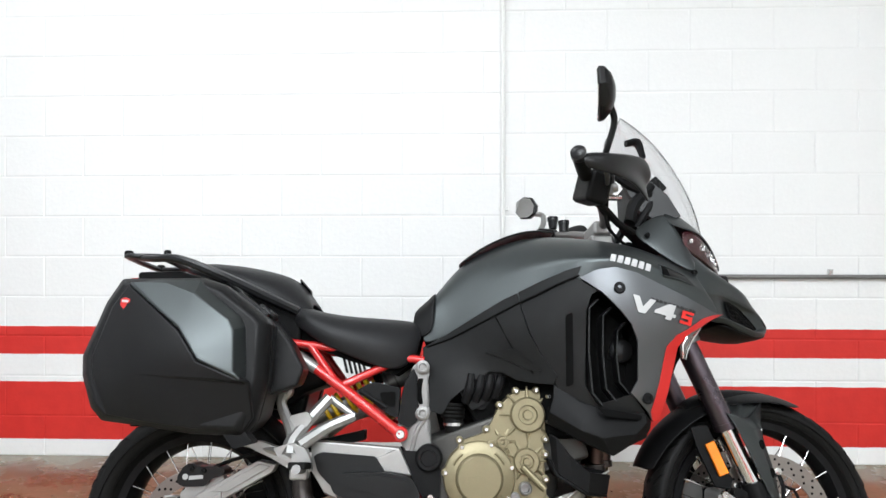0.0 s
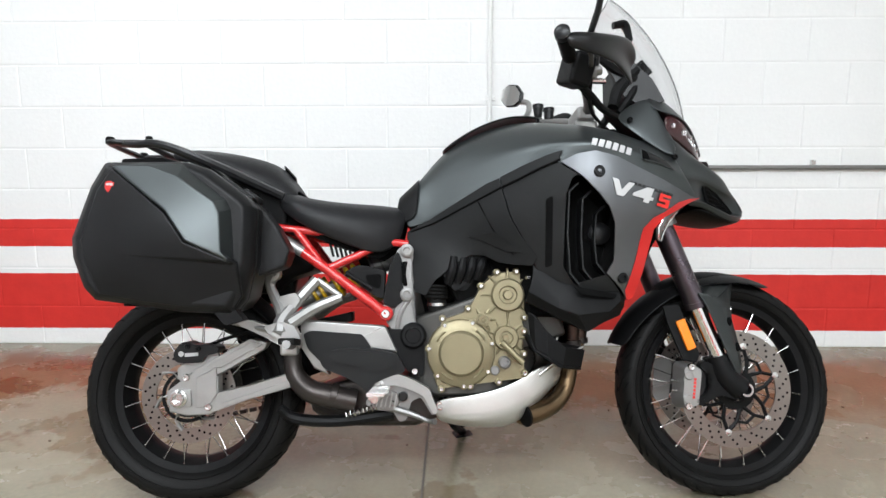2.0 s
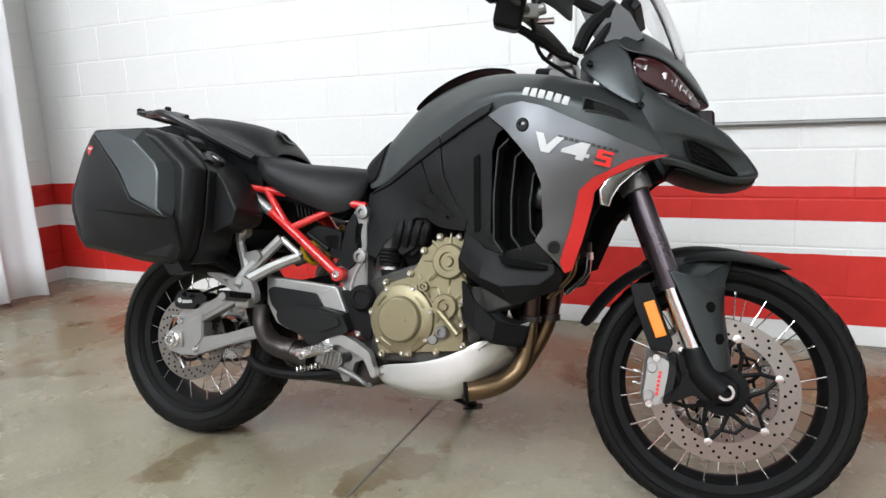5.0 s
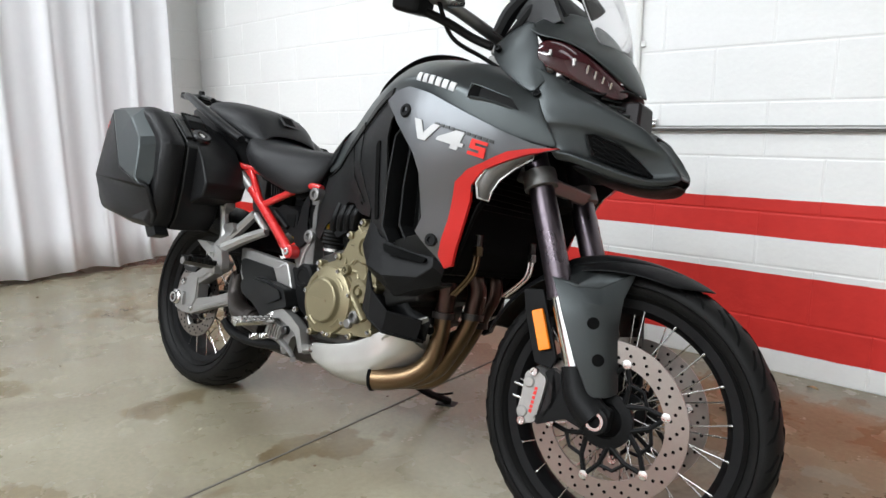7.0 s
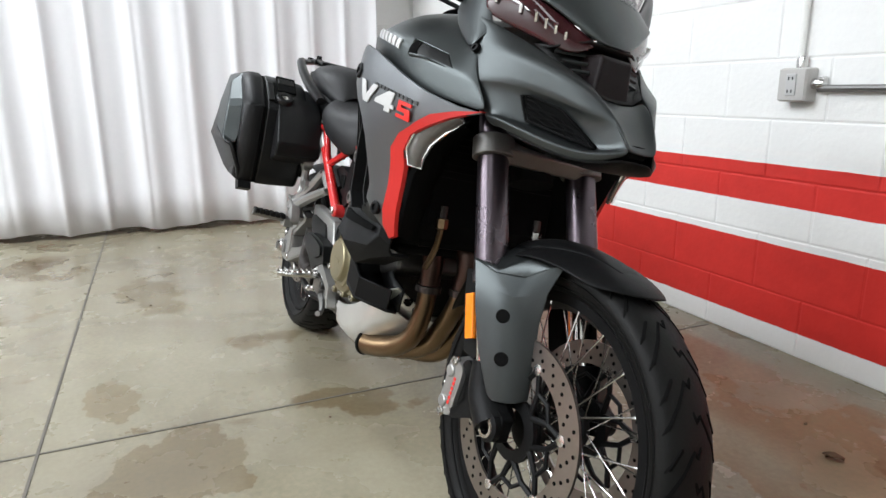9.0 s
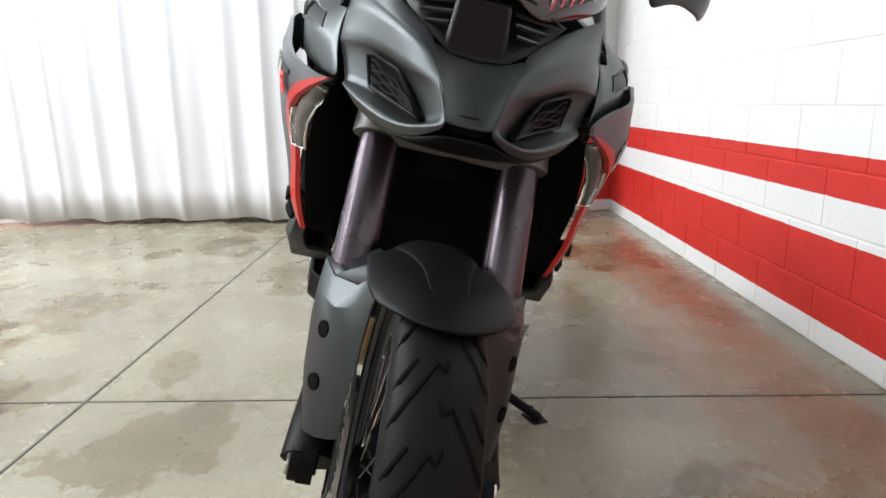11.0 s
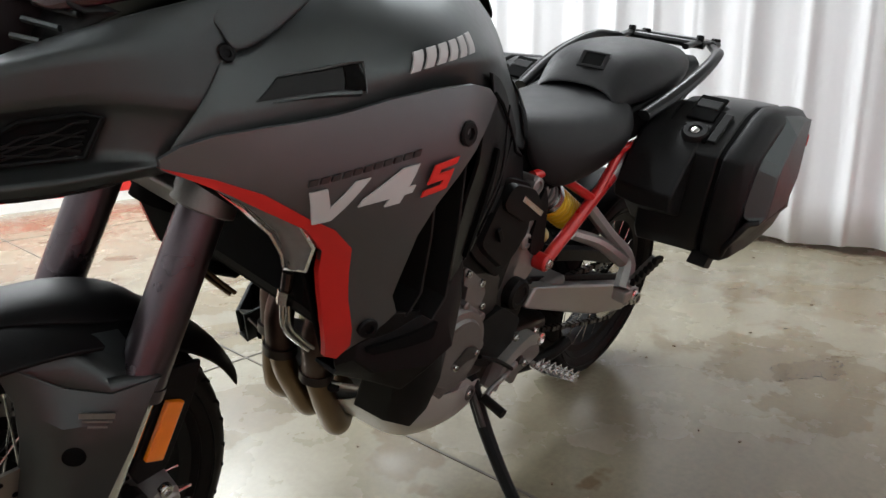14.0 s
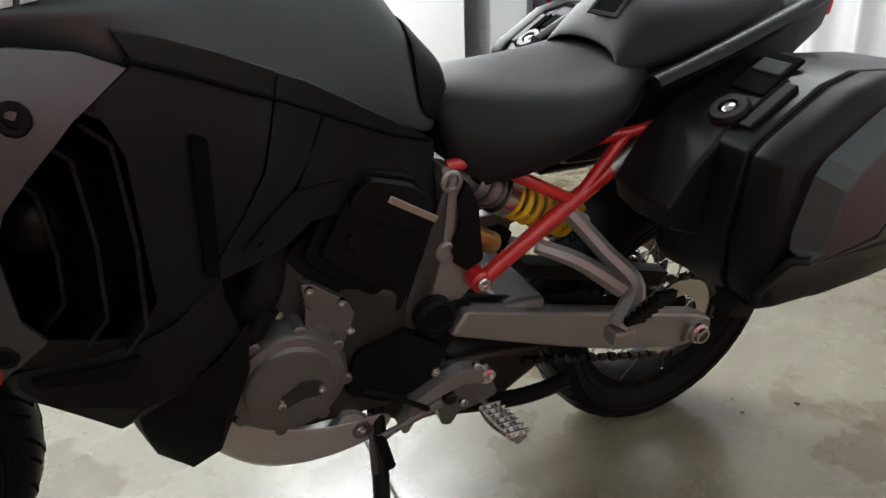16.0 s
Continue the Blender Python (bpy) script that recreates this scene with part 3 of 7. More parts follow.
# ---- wheels
REAR_X = 0.020
def wheel(name, cx, cz, tyre_r, rim_r, w, spokes, hub_r, hub_w, label):
    wl = new(name)
    wl.parent = bike
    wl.location = (cx, 0, cz)
    tagged(wl, label)
    hw = w / 2
    side = tyre_r - rim_r
    prof = [(rim_r - 0.004, -hw * 0.62), (rim_r + side * 0.25, -hw * 0.90), (rim_r + side * 0.55, -hw), (tyre_r - side * 0.20, -hw * 0.86), (tyre_r - side * 0.06, -hw * 0.55),
            (tyre_r, -hw * 0.18), (tyre_r, hw * 0.18), (tyre_r - side * 0.06, hw * 0.55), (tyre_r - side * 0.20, hw * 0.86), (rim_r + side * 0.55, hw), (rim_r + side * 0.25, hw * 0.90), (rim_r - 0.004, hw * 0.62), (rim_r - 0.004, 0)]
    part("tyre", lathe(prof, (0, 0, 0), n=72, closed=True), RUBBER, wl, "black road tyre with slanted tread grooves", sharp=0)
    rp = [(rim_r + 0.006, -hw * 0.66), (rim_r + 0.006, -hw * 0.60), (rim_r - 0.016, -hw * 0.52), (rim_r - 0.022, -hw * 0.2), (rim_r - 0.022, hw * 0.2), (rim_r - 0.016, hw * 0.52), (rim_r + 0.006, hw * 0.60), (rim_r + 0.006, hw * 0.66), (rim_r - 0.022, hw * 0.58), (rim_r - 0.036, hw * 0.22), (rim_r - 0.036, -hw * 0.22), (rim_r - 0.022, -hw * 0.58)]
    part("rim", lathe(rp, (0, 0, 0), n=64, closed=True), BLACK, wl, "black wire-spoked rim")
    part("hub", lathe([(hub_r * 0.6, -hub_w), (hub_r, -hub_w * 0.9), (hub_r, -hub_w * 0.7), (hub_r * 0.55, -hub_w * 0.5), (hub_r * 0.55, hub_w * 0.5), (hub_r, hub_w * 0.7), (hub_r, hub_w * 0.9), (hub_r * 0.6, hub_w)], (0, 0, 0), n=24), BLACK, wl)
    for k in range(spokes):
        a = 2 * math.pi * (k + 0.25) / spokes
        s = -1 if k % 2 else 1
        lean = 0.42 * (1 if (k // 2) % 2 else -1)
        p = Vector((hub_r * 0.95 * math.cos(a + lean), s * hub_w * 0.8, hub_r * 0.95 * math.sin(a + lean)))
        q = Vector(((rim_r - 0.012) * math.cos(a), s * hw * 0.50, (rim_r - 0.012) * math.sin(a)))
        mid = p.lerp(q, 0.92)
        part("spoke", join(tube([p, mid], 0.0016, 5, smooth=False), tube([mid, q], 0.0026, 6, smooth=False)), STEEL, wl)
    for sd in SIDES:
        for k, f in ((0.12, 0.81), (0.42, 0.985)):
            r = rim_r + side * k
            part("sidewall_ring", lathe([(r - 0.0016, sd * hw * f), (r, sd * (hw * f + 0.0022)), (r + 0.0016, sd * hw * f), (r, sd * (hw * f - 0.003))], (0, 0, 0), n=72, closed=True), RUBBER, wl)
    # tread grooves: wide dark channels, an apex by the centre line and a long arm to the shoulder
    n = 20
    crown = lambda f: tyre_r - side * float(np.interp(abs(f), (0, 0.18, 0.55, 0.86, 1.0), (0, 0, 0.06, 0.20, 0.45))) - 0.0026
    for k in range(n):
        for s in SIDES:
            a0 = 2 * math.pi * (k + (0.5 if s > 0 else 0)) / n
            for path in (((-0.10, 0.060), (0.03, 0.0), (0.16, 0.030), (0.40, -0.045), (0.66, -0.125), (0.92, -0.21)), ((0.50, 0.055), (0.68, 0.0), (0.90, -0.07))):
                pts = []
                for (f0, b0), (f1, b1) in zip(path, path[1:]):
                    for j in range(3):
                        f, da = f0 + (f1 - f0) * j / 3, b0 + (b1 - b0) * j / 3
                        pts.append((crown(f) * math.cos(a0 + da), s * hw * f, crown(f) * math.sin(a0 + da)))
                f, da = path[-1]
                pts.append((crown(f) * math.cos(a0 + da), s * hw * f, crown(f) * math.sin(a0 + da)))
                m = len(pts)
                # near-black strips laid on the tread; their colour is the grooves' shade
                part("groove", tube(pts, [0.0018] + [0.0043] * (m - 2) + [0.0018], 6, 1, smooth=False), DARK, wl)
    return wl


rear = wheel("rear_wheel", REAR_X, 0.311, 0.310, 0.226, 0.172, 40, 0.055, 0.075, "rear wire-spoked wheel")
front = wheel("front_wheel", 1.568, 0.317, 0.315, 0.255, 0.114, 40, 0.042, 0.065, "front wire-spoked wheel")


def disc(parent, r0, r1, y, holes, label="", carrier=True):
    d = part("brake_disc", lathe([(r0, y - 0.0025), (r1, y - 0.0025), (r1, y + 0.0025), (r0, y + 0.0025)], (0, 0, 0), n=64, closed=True), DISC, parent, label or "drilled steel brake disc")
    hb = None
    for k in range(holes):
        a = 2 * math.pi * k / holes
        rr = r0 + (r1 - r0) * (0.25 + 0.25 * (k % 3))
        h = lathe([(0.0036, -0.0032), (0.0036, 0.0032)], (rr * math.cos(a), y, rr * math.sin(a)), n=8)
        hb = h if hb is None else join(hb, h)
    tagged(part("drilling", hb, DARK, d), kind="stuff")
    if carrier:
        s = -1 if y < 0 else 1
        cb = lathe([(0.036, y - 0.006), (0.058, y - 0.004), (0.058, y + 0.004), (0.036, y + 0.006)], (0, 0, 0), n=32, closed=True)
        part("disc_carrier", cb, BLACK, parent)
        for k in range(6):
            a = 2 * math.pi * k / 6 + 0.3
            for da in (-0.30, 0.30):
                part("carrier_arm", tube([(0.055 * math.cos(a + da * 1.5), y, 0.055 * math.sin(a + da * 1.5)), (0.090 * math.cos(a + da * 0.75), y, 0.090 * math.sin(a + da * 0.75)), ((r0 + 0.004) * math.cos(a), y, (r0 + 0.004) * math.sin(a))], [0.0062, 0.0052, 0.0056], 6, smooth=False), BLACK, parent)
            b = a + math.pi / 6
            part("carrier_arm", tube([(0.092 * math.cos(a + 0.24), y, 0.092 * math.sin(a + 0.24)), (0.100 * math.cos(b), y, 0.100 * math.sin(b)), (0.092 * math.cos(b + math.pi / 6 - 0.24), y, 0.092 * math.sin(b + math.pi / 6 - 0.24))], 0.0042, 6, smooth=False), BLACK, parent)
            part("disc_bobbin", lathe([(0.0095, y - 0.005), (0.0095, y + 0.005), (0.004, y + 0.006)] if s > 0 else [(0.004, y - 0.006), (0.0095, y - 0.005), (0.0095, y + 0.005)], ((r0 + 0.004) * math.cos(a), 0, (r0 + 0.004) * math.sin(a)), n=12), STEEL, parent)


disc(front, 0.120, 0.165, -0.086, 75)
disc(front, 0.120, 0.165, 0.086, 75)
disc(rear, 0.092, 0.1325, -0.085, 60, carrier=False)
part("disc_carrier", lathe([(0.040, -0.088), (0.060, -0.090), (0.060, -0.080), (0.040, -0.070)], (0, 0, 0), n=32, closed=True), SATIN, rear)
for k in range(6):
    p, q = 2 * math.pi * k / 6, 2 * math.pi * k / 6 + 0.35
    part("carrier_arm", tube([(0.055 * math.cos(p), -0.085, 0.055 * math.sin(p)), (0.078 * math.cos(p + 0.08), -0.085, 0.078 * math.sin(p + 0.08)), (0.098 * math.cos(q), -0.085, 0.098 * math.sin(q))], [0.011, 0.009, 0.010], 8, 3, flat=0.5), ALU, rear)
part("abs_ring", lathe([(0.064, -0.0935), (0.074, -0.0935), (0.074, -0.0915), (0.064, -0.0915)], (0, 0, 0), n=40, closed=True), BLACK, rear)

BROADEN = True
# ---- front fork
for s in SIDES:
    fork = part("fork_leg", join(tube(sy([(1.323, -0.094, 0.865), (1.445, -0.094, 0.556)], s), 0.0285, 20, smooth=False), tube(sy([(1.441, -0.094, 0.566), (1.447, -0.094, 0.550)], s), 0.0300, 20, smooth=False)), FORK_TUBE, bike, "purple-grey anodised upside-down fork tube")
    part("slider", tube(sy([(1.443, -0.094, 0.560), (1.512, -0.094, 0.385)], s), 0.0225, 18, smooth=False), CHROME, fork, "bright polished fork slider")
    foot = part("fork_foot", tube(sy([(1.500, -0.094, 0.415), (1.518, -0.096, 0.36), (1.560, -0.098, 0.322)], s), [0.028, 0.032, 0.034], 14, 3), BLACK, bike)
    part("caliper_bracket", slab(rounded([(1.592, 0.345), (1.588, 0.300), (1.550, 0.292), (1.500, 0.306), (1.440, 0.278), (1.428, 0.292), (1.470, 0.322), (1.478, 0.350), (1.440, 0.388), (1.455, 0.402), (1.495, 0.385), (1.530, 0.370)], 0.006), s * 0.088, s * 0.106), BLACK, foot, bevel=0.004)
    part("axle_end", lathe([(0.026, 0.0), (0.026, 0.012), (0.020, 0.014), (0.017, 0.014), (0.015, -0.02)], (1.567, s * 0.105, 0.322), (0, s, 0), 24), BLACK, bike)
    part("axle_ring", lathe([(0.019, 0.012), (0.019, 0.017), (0.013, 0.017), (0.013, 0.008)], (1.567, s * 0.105, 0.322), (0, s, 0), 24, closed=True), STEEL, bike)
    # radial brake caliper, four-pot block with ribs
    cal = part("brake_caliper", slab(rounded([(1.395, 0.393), (1.425, 0.398), (1.452, 0.385), (1.448, 0.345), (1.442, 0.31), (1.438, 0.272), (1.40, 0.262), (1.385, 0.285), (1.392, 0.335)], 0.012), s * 0.052, s * 0.106, taper=0.86), ALU, bike, "machined silver brake caliper", bevel=0.005)
    part("caliper_back", slab(rounded([(1.440, 0.388), (1.468, 0.372), (1.462, 0.330), (1.450, 0.285), (1.432, 0.285), (1.440, 0.335)], 0.008), s * 0.060, s * 0.098, taper=0.9), SATIN, cal, "black inner half of the caliper", bevel=0.004)
    for k in range(6):
        part("caliper_text", moved(slab(rounded([(-0.0034, -0.0034), (0.0034, -0.0034), (0.0034, 0.0034 if k not in (0, 4) else 0.0055), (-0.0034, 0.0034)], 0.001), s * 0.1062, s * 0.1070), Matrix.Translation((1.4215 + 0.0012 * k, 0, 0.302 + 0.0098 * k)) @ pose(0, 0, 0, 0, 8, 0)), RED_INK, cal, "worn red lettering bar")
    for z in (0.298, 0.362):
        part("piston_boss", lathe([(0.0125, 0.0), (0.0125, 0.004), (0.010, 0.006), (0.0005, 0.006)], (1.403 + (z - 0.298) * 0.10, s * 0.1045, z), (0, s, 0), 14), ALU, cal)
    for z in (0.318, 0.345):
        part("pad_pin", tube([(1.385, s * 0.085, z), (1.366, s * 0.090, z + 0.004)], [0.004, 0.003], 8, smooth=False), STEEL, cal)
    for z in (0.385, 0.278):
        bolt(cal, (1.405 + (z - 0.278) * 0.12, s * 0.106, z), (0, s, 0), 0.010)
    # fork shield with two holes, in front of the leg
    rows = [
        [(1.436, -0.128, 0.590), (1.486, -0.112, 0.578), (1.522, -0.082, 0.581), (1.553, -0.070, 0.604), (1.584, -0.055, 0.628)],
        [(1.455, -0.131, 0.556), (1.502, -0.123, 0.551), (1.537, -0.103, 0.547), (1.553, -0.082, 0.556), (1.567, -0.064, 0.567)],
        [(1.474, -0.132, 0.512), (1.516, -0.120, 0.510), (1.546, -0.101, 0.508), (1.558, -0.082, 0.508), (1.566, -0.066, 0.510)],
        [(1.505, -0.127, 0.440), (1.541, -0.118, 0.440), (1.563, -0.101, 0.440), (1.571, -0.082, 0.442), (1.576, -0.066, 0.444)],
        [(1.543, -0.114, 0.367), (1.557, -0.110, 0.364), (1.573, -0.096, 0.366), (1.581, -0.080, 0.370), (1.585, -0.066, 0.376)]]
    gd = part("fork_shield", patch([sy(r, s) for r in rows]), NOSE, bike, "satin charcoal fork shield", thick=0.004, bevel=0.002, sharp=32)
    for z, x, y in ((0.510, 1.531, 0.1105), (0.439, 1.552, 0.1095)):
        # each hole is a near-black disc, its inner shade given as colour
        part("shield_hole", lathe([(0.0125, -0.006), (0.0125, 0.0008), (0.0120, 0.0014), (0.0005, 0.0014)], (x, s * y, z), (0.55, s * 0.83, 0.05), 20), DARK, gd, "drilled round hole")
    for k, w in ((0, 0.036), (1, 0.030), (2, 0.020)) if s > 0 else ():
        part("shield_lettering", moved(box((0, 0, 0), (w, 0.0012, (0.008, 0.003, 0.003)[k])), Matrix.Translation((1.508, s * 0.1195, 0.562 - 0.0075 * k)) @ pose(0, 0, 0, 0, -6, -s * 30)), ALU_GREY, gd, "pale lettering bar")
    # reflector on its black carrier
    car = part("reflector_carrier", slab([(1.352, 0.555), (1.40, 0.56), (1.455, 0.42), (1.445, 0.395), (1.405, 0.40), (1.365, 0.50)], s * 0.082, s * 0.090), BLACK, bike, bevel=0.004)
    part("reflector", moved(box((0, 0, 0), (0.027, 0.008, 0.088)), Matrix.Translation((1.412, s * 0.095, 0.474)) @ pose(0, 0, 0, 0, -21, 0)), AMBER, car, "amber side reflector", bevel=0.003)
    # lower clamp arm
    part("fork_clamp", tube(sy([(1.345, -0.094, 0.812), (1.360, -0.094, 0.775)], s), 0.038, 20, smooth=False), ALU_GREY, bike, bevel=0.003)
    bolt(bike, (1.378, s * 0.100, 0.800), (1, 0, 0.2), 0.009)
# added near-black block: the shade behind the fork as a solid
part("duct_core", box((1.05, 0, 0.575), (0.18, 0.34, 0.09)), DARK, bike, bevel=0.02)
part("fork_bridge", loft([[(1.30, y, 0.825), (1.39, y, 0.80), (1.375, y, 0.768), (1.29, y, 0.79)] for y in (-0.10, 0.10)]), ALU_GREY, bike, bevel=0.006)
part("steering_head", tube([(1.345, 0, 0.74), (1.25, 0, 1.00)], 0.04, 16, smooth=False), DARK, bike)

# front mudguard: a shell along the tyre with a rounded nose and a drooping tail
rows = []
for k in range(13):
    t = k / 12
    a = radians(60.5 + 98.5 * t)
    r = 0.334 + 0.026 * max(0, t - 0.35) / 0.65
    hw = 0.080 * (0.84, 0.93, 0.98, 1.0)[min(k, 3)] if t < 0.3 else 0.080 - 0.020 * max(0, t - 0.7) / 0.3
    row = []
    for j in range(7):
        u = -1 + j / 3
        drop = 0.030 * abs(u) ** 2.2
        a = radians(60.5 + 98.5 * t + (11, 6, 2, 0)[min(k, 3)] * abs(u) ** 2.4)
        row.append((1.563 + (r - drop) * math.cos(a), hw * u, 0.317 + (r - drop) * math.sin(a)))
    rows.append(row)
part("front_mudguard", patch(rows), BLACK, bike, "matte black front mudguard", thick=0.004, sub=1, bevel=0.0)
rows = []
for k in range(9):
    t = k / 8
    lift, hw = -0.003 + 0.013 * ramp01(t, 0.0, 0.7) * (1 if k < 8 else 0.1), (0.020 + 0.036 * ramp01(t, 0.0, 0.8)) * (1, 1, 1, 1, 1, 1, 0.97, 0.85, 0.62)[k]
    row = []
    for j in range(7):
        u = -1 + j / 3
        r = 0.3355 + 0.026 * max(0, (0.12 + 0.52 * t) - 0.35) / 0.65 + lift * (1 - abs(u) ** 5) - 0.002 * abs(u) ** 5 - 0.030 * abs(u * hw / 0.08) ** 2.2
        a = radians(60.5 + 98.5 * (0.12 + 0.52 * t))
        row.append((1.563 + r * math.cos(a), hw * u, 0.317 + r * math.sin(a)))
    rows.append(row)
part("mudguard_hood", patch(rows), BLACK, bike, "raised hood along the mudguard's back", thick=0.003, sub=1)
for s in SIDES:
    part("mudguard_wing", patch([sy(r, s) for r in (
        [(1.436, -0.127, 0.591), (1.486, -0.111, 0.579), (1.522, -0.081, 0.582), (1.553, -0.069, 0.605), (1.585, -0.055, 0.629)],
        [(1.438, -0.106, 0.588), (1.482, -0.094, 0.586), (1.510, -0.070, 0.612), (1.548, -0.064, 0.608), (1.584, -0.056, 0.629)],
        [(1.448, -0.064, 0.622), (1.500, -0.060, 0.626), (1.535, -0.060, 0.628), (1.560, -0.058, 0.630), (1.584, -0.056, 0.629)])]), NOSE, bike, "charcoal flared wing of the mudguard", thick=0.004, sharp=20)


# the front end stands steered a little to the left, about the head's axis
HEAD = Matrix.Translation((1.300, 0, 0.865))
STEER = HEAD @ Matrix.Rotation(radians(STEER_DEG), 4, Vector((-0.122, 0, 0.309))) @ HEAD.inverted()
for ob in [o for o in bike.children if o.name.split(".")[0] in FRONT_END]:
    ob.matrix_basis = STEER @ ob.matrix_basis


# ---- tank, shoulders and nose
tank_rows = [
    [(0.630, -0.088, 0.775), (0.632, -0.082, 0.820), (0.640, -0.058, 0.885), (0.645, 0, 0.900)],
    [(0.690, -0.103, 0.798), (0.690, -0.080, 0.868), (0.690, -0.052, 0.938), (0.690, 0, 0.960)],
    [(0.770, -0.145, 0.830), (0.770, -0.110, 0.920), (0.765, -0.074, 1.008), (0.760, 0, 1.045)],
    [(0.870, -0.192, 0.868), (0.870, -0.155, 0.965), (0.865, -0.105, 1.050), (0.860, 0, 1.090)],
    [(0.970, -0.238, 0.900), (0.970, -0.216, 0.982), (0.970, -0.142, 1.072), (0.970, 0, 1.116)],
    [(1.070, -0.258, 0.938), (1.080, -0.272, 0.982), (1.080, -0.186, 1.062), (1.070, 0, 1.094)],
    [(1.180, -0.266, 0.922), (1.185, -0.276, 0.976), (1.190, -0.195, 1.052), (1.190, 0, 1.070)],
    [(1.290, -0.245, 0.878), (1.300, -0.240, 0.945), (1.290, -0.185, 1.022), (1.260, -0.06, 1.05)],
    [(1.402, -0.174, 0.856), (1.374, -0.188, 0.915), (1.352, -0.184, 0.974), (1.325, -0.12, 1.03)],
    [(1.446, -0.151, 0.850), (1.408, -0.169, 0.905), (1.372, -0.177, 0.970), (1.358, -0.14, 1.025)],
]
tank = part("fuel_tank", creased(tank_rows, (1,), 0.45, True), GREY, bike, "satin grey fuel tank and shoulders", sub=4, thick=0.006)
tank_bvh = BVHTree.FromObject(tank, bpy.context.evaluated_depsgraph_get())


def tank_side(x, z):
    """Half-width of the tank and shoulders at a place in the side plane."""
    p = tank_bvh.ray_cast(Vector((x, -0.6, z)), Vector((0, 1, 0)))[0]
    return -p.y / flank(x) - 0.0165 * ramp01(x, 1.22, 1.40) * (1 - ramp01(z, 0.93, 1.0)) if p and p.y < 0 else FAIR(x, z)


# added filler under the tank skin, near-black for the shade in there
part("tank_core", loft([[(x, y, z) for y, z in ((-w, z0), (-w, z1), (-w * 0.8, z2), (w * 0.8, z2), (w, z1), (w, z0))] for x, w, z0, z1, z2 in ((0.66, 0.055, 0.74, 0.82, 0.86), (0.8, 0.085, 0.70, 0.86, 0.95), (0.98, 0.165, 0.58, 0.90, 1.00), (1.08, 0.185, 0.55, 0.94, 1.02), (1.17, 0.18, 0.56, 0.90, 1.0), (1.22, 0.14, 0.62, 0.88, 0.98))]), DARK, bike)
# raised centre cover on the tank
part("tank_cover", patch([[(0.735, -0.045, 1.008), (0.735, 0, 1.022)], [(0.80, -0.068, 1.055), (0.80, 0, 1.072)], [(0.88, -0.080, 1.092), (0.88, 0, 1.110)], [(0.96, -0.08, 1.112), (0.96, 0, 1.129)], [(1.03, -0.06, 1.105), (1.03, 0, 1.119)]], True), BLACK, bike, "black textured tank cover", sub=2, thick=0.008)
part("tank_tail", patch([[(0.600, -0.078, 0.79), (0.605, -0.052, 0.875), (0.61, 0, 0.885)], [(0.64, -0.092, 0.80), (0.642, -0.068, 0.895), (0.645, 0, 0.918)], [(0.665, -0.100, 0.812), (0.668, -0.072, 0.915), (0.67, 0, 0.945)]], True), BLACK, bike, "black tank rear pad", sub=2, thick=0.006)

FAIR = Field([(1.042, 0.930, 0.268), (1.133, 0.901, 0.298), (1.203, 0.634, 0.243), (1.182, 0.661, 0.250), (1.225, 0.589, 0.214), (1.438, 0.852, 0.161), (1.329, 0.838, 0.240), (1.23, 0.935, 0.275),
              (1.169, 0.886, 0.296), (1.282, 0.728, 0.225), (1.20, 0.76, 0.272), (1.10, 0.60, 0.235), (1.0, 0.70, 0.235), (1.0, 0.86, 0.255), (0.90, 0.80, 0.215), (0.85, 0.70, 0.165), (0.75, 0.80, 0.132), (0.70, 0.70, 0.130), (0.65, 0.75, 0.095), (0.77, 0.83, 0.144), (0.87, 0.868, 0.192), (0.69, 0.798, 0.102), (0.97, 0.900, 0.240), (1.05, 0.80, 0.262), (0.98, 0.56, 0.205)])
WING = [(1.042, 0.930), (1.08, 0.946), (1.125, 0.952), (1.185, 0.938), (1.241, 0.917), (1.300, 0.893), (1.350, 0.872), (1.400, 0.856), (1.440, 0.850), (1.391, 0.834), (1.316, 0.794), (1.289, 0.762), (1.282, 0.728), (1.258, 0.650), (1.237, 0.588), (1.222, 0.578), (1.205, 0.602), (1.160, 0.648), (1.178, 0.680), (1.176, 0.774), (1.160, 0.815), (1.134, 0.848), (1.092, 0.893)]
RIBBON = [(1.442, 0.853), (1.400, 0.846), (1.361, 0.834), (1.316, 0.806), (1.284, 0.790), (1.256, 0.762), (1.239, 0.682), (1.214, 0.602), (1.222, 0.576), (1.240, 0.584), (1.262, 0.650), (1.283, 0.730), (1.288, 0.760), (1.316, 0.792), (1.391, 0.832)]
WING_TOP = [(1.042, 0.930), (1.080, 0.946), (1.125, 0.952), (1.185, 0.947), (1.240, 0.937), (1.300, 0.921), (1.365, 0.904), (1.402, 0.891), (1.428, 0.876), (1.442, 0.862)]


def wing_skin(x, z):
    """Outer half-width where the side fairing laps over the shoulder."""
    return max(FAIR(x, z), tank_side(x, z))


for s in SIDES:
    wing = part("fairing_panel", panel(WING if s < 0 else WING_TOP + WING[8:], FAIR if s < 0 else wing_skin, s, 0.006, 0.004), SILVER, bike, "lighter silver-grey side fairing with bold badge", bevel=0.002)
    part("red_ribbon", panel(RIBBON, FAIR, s, 0.008, 0.0055), RED, wing, "red edge stripe")
    bolt(wing, (1.133, s * 0.300, 0.901), (0, s, 0.1), 0.0145, BLACK, "screw")
    bolt(wing, (1.203, s * 0.246, 0.634), (0.2, s, 0), 0.0145, BLACK, "screw")
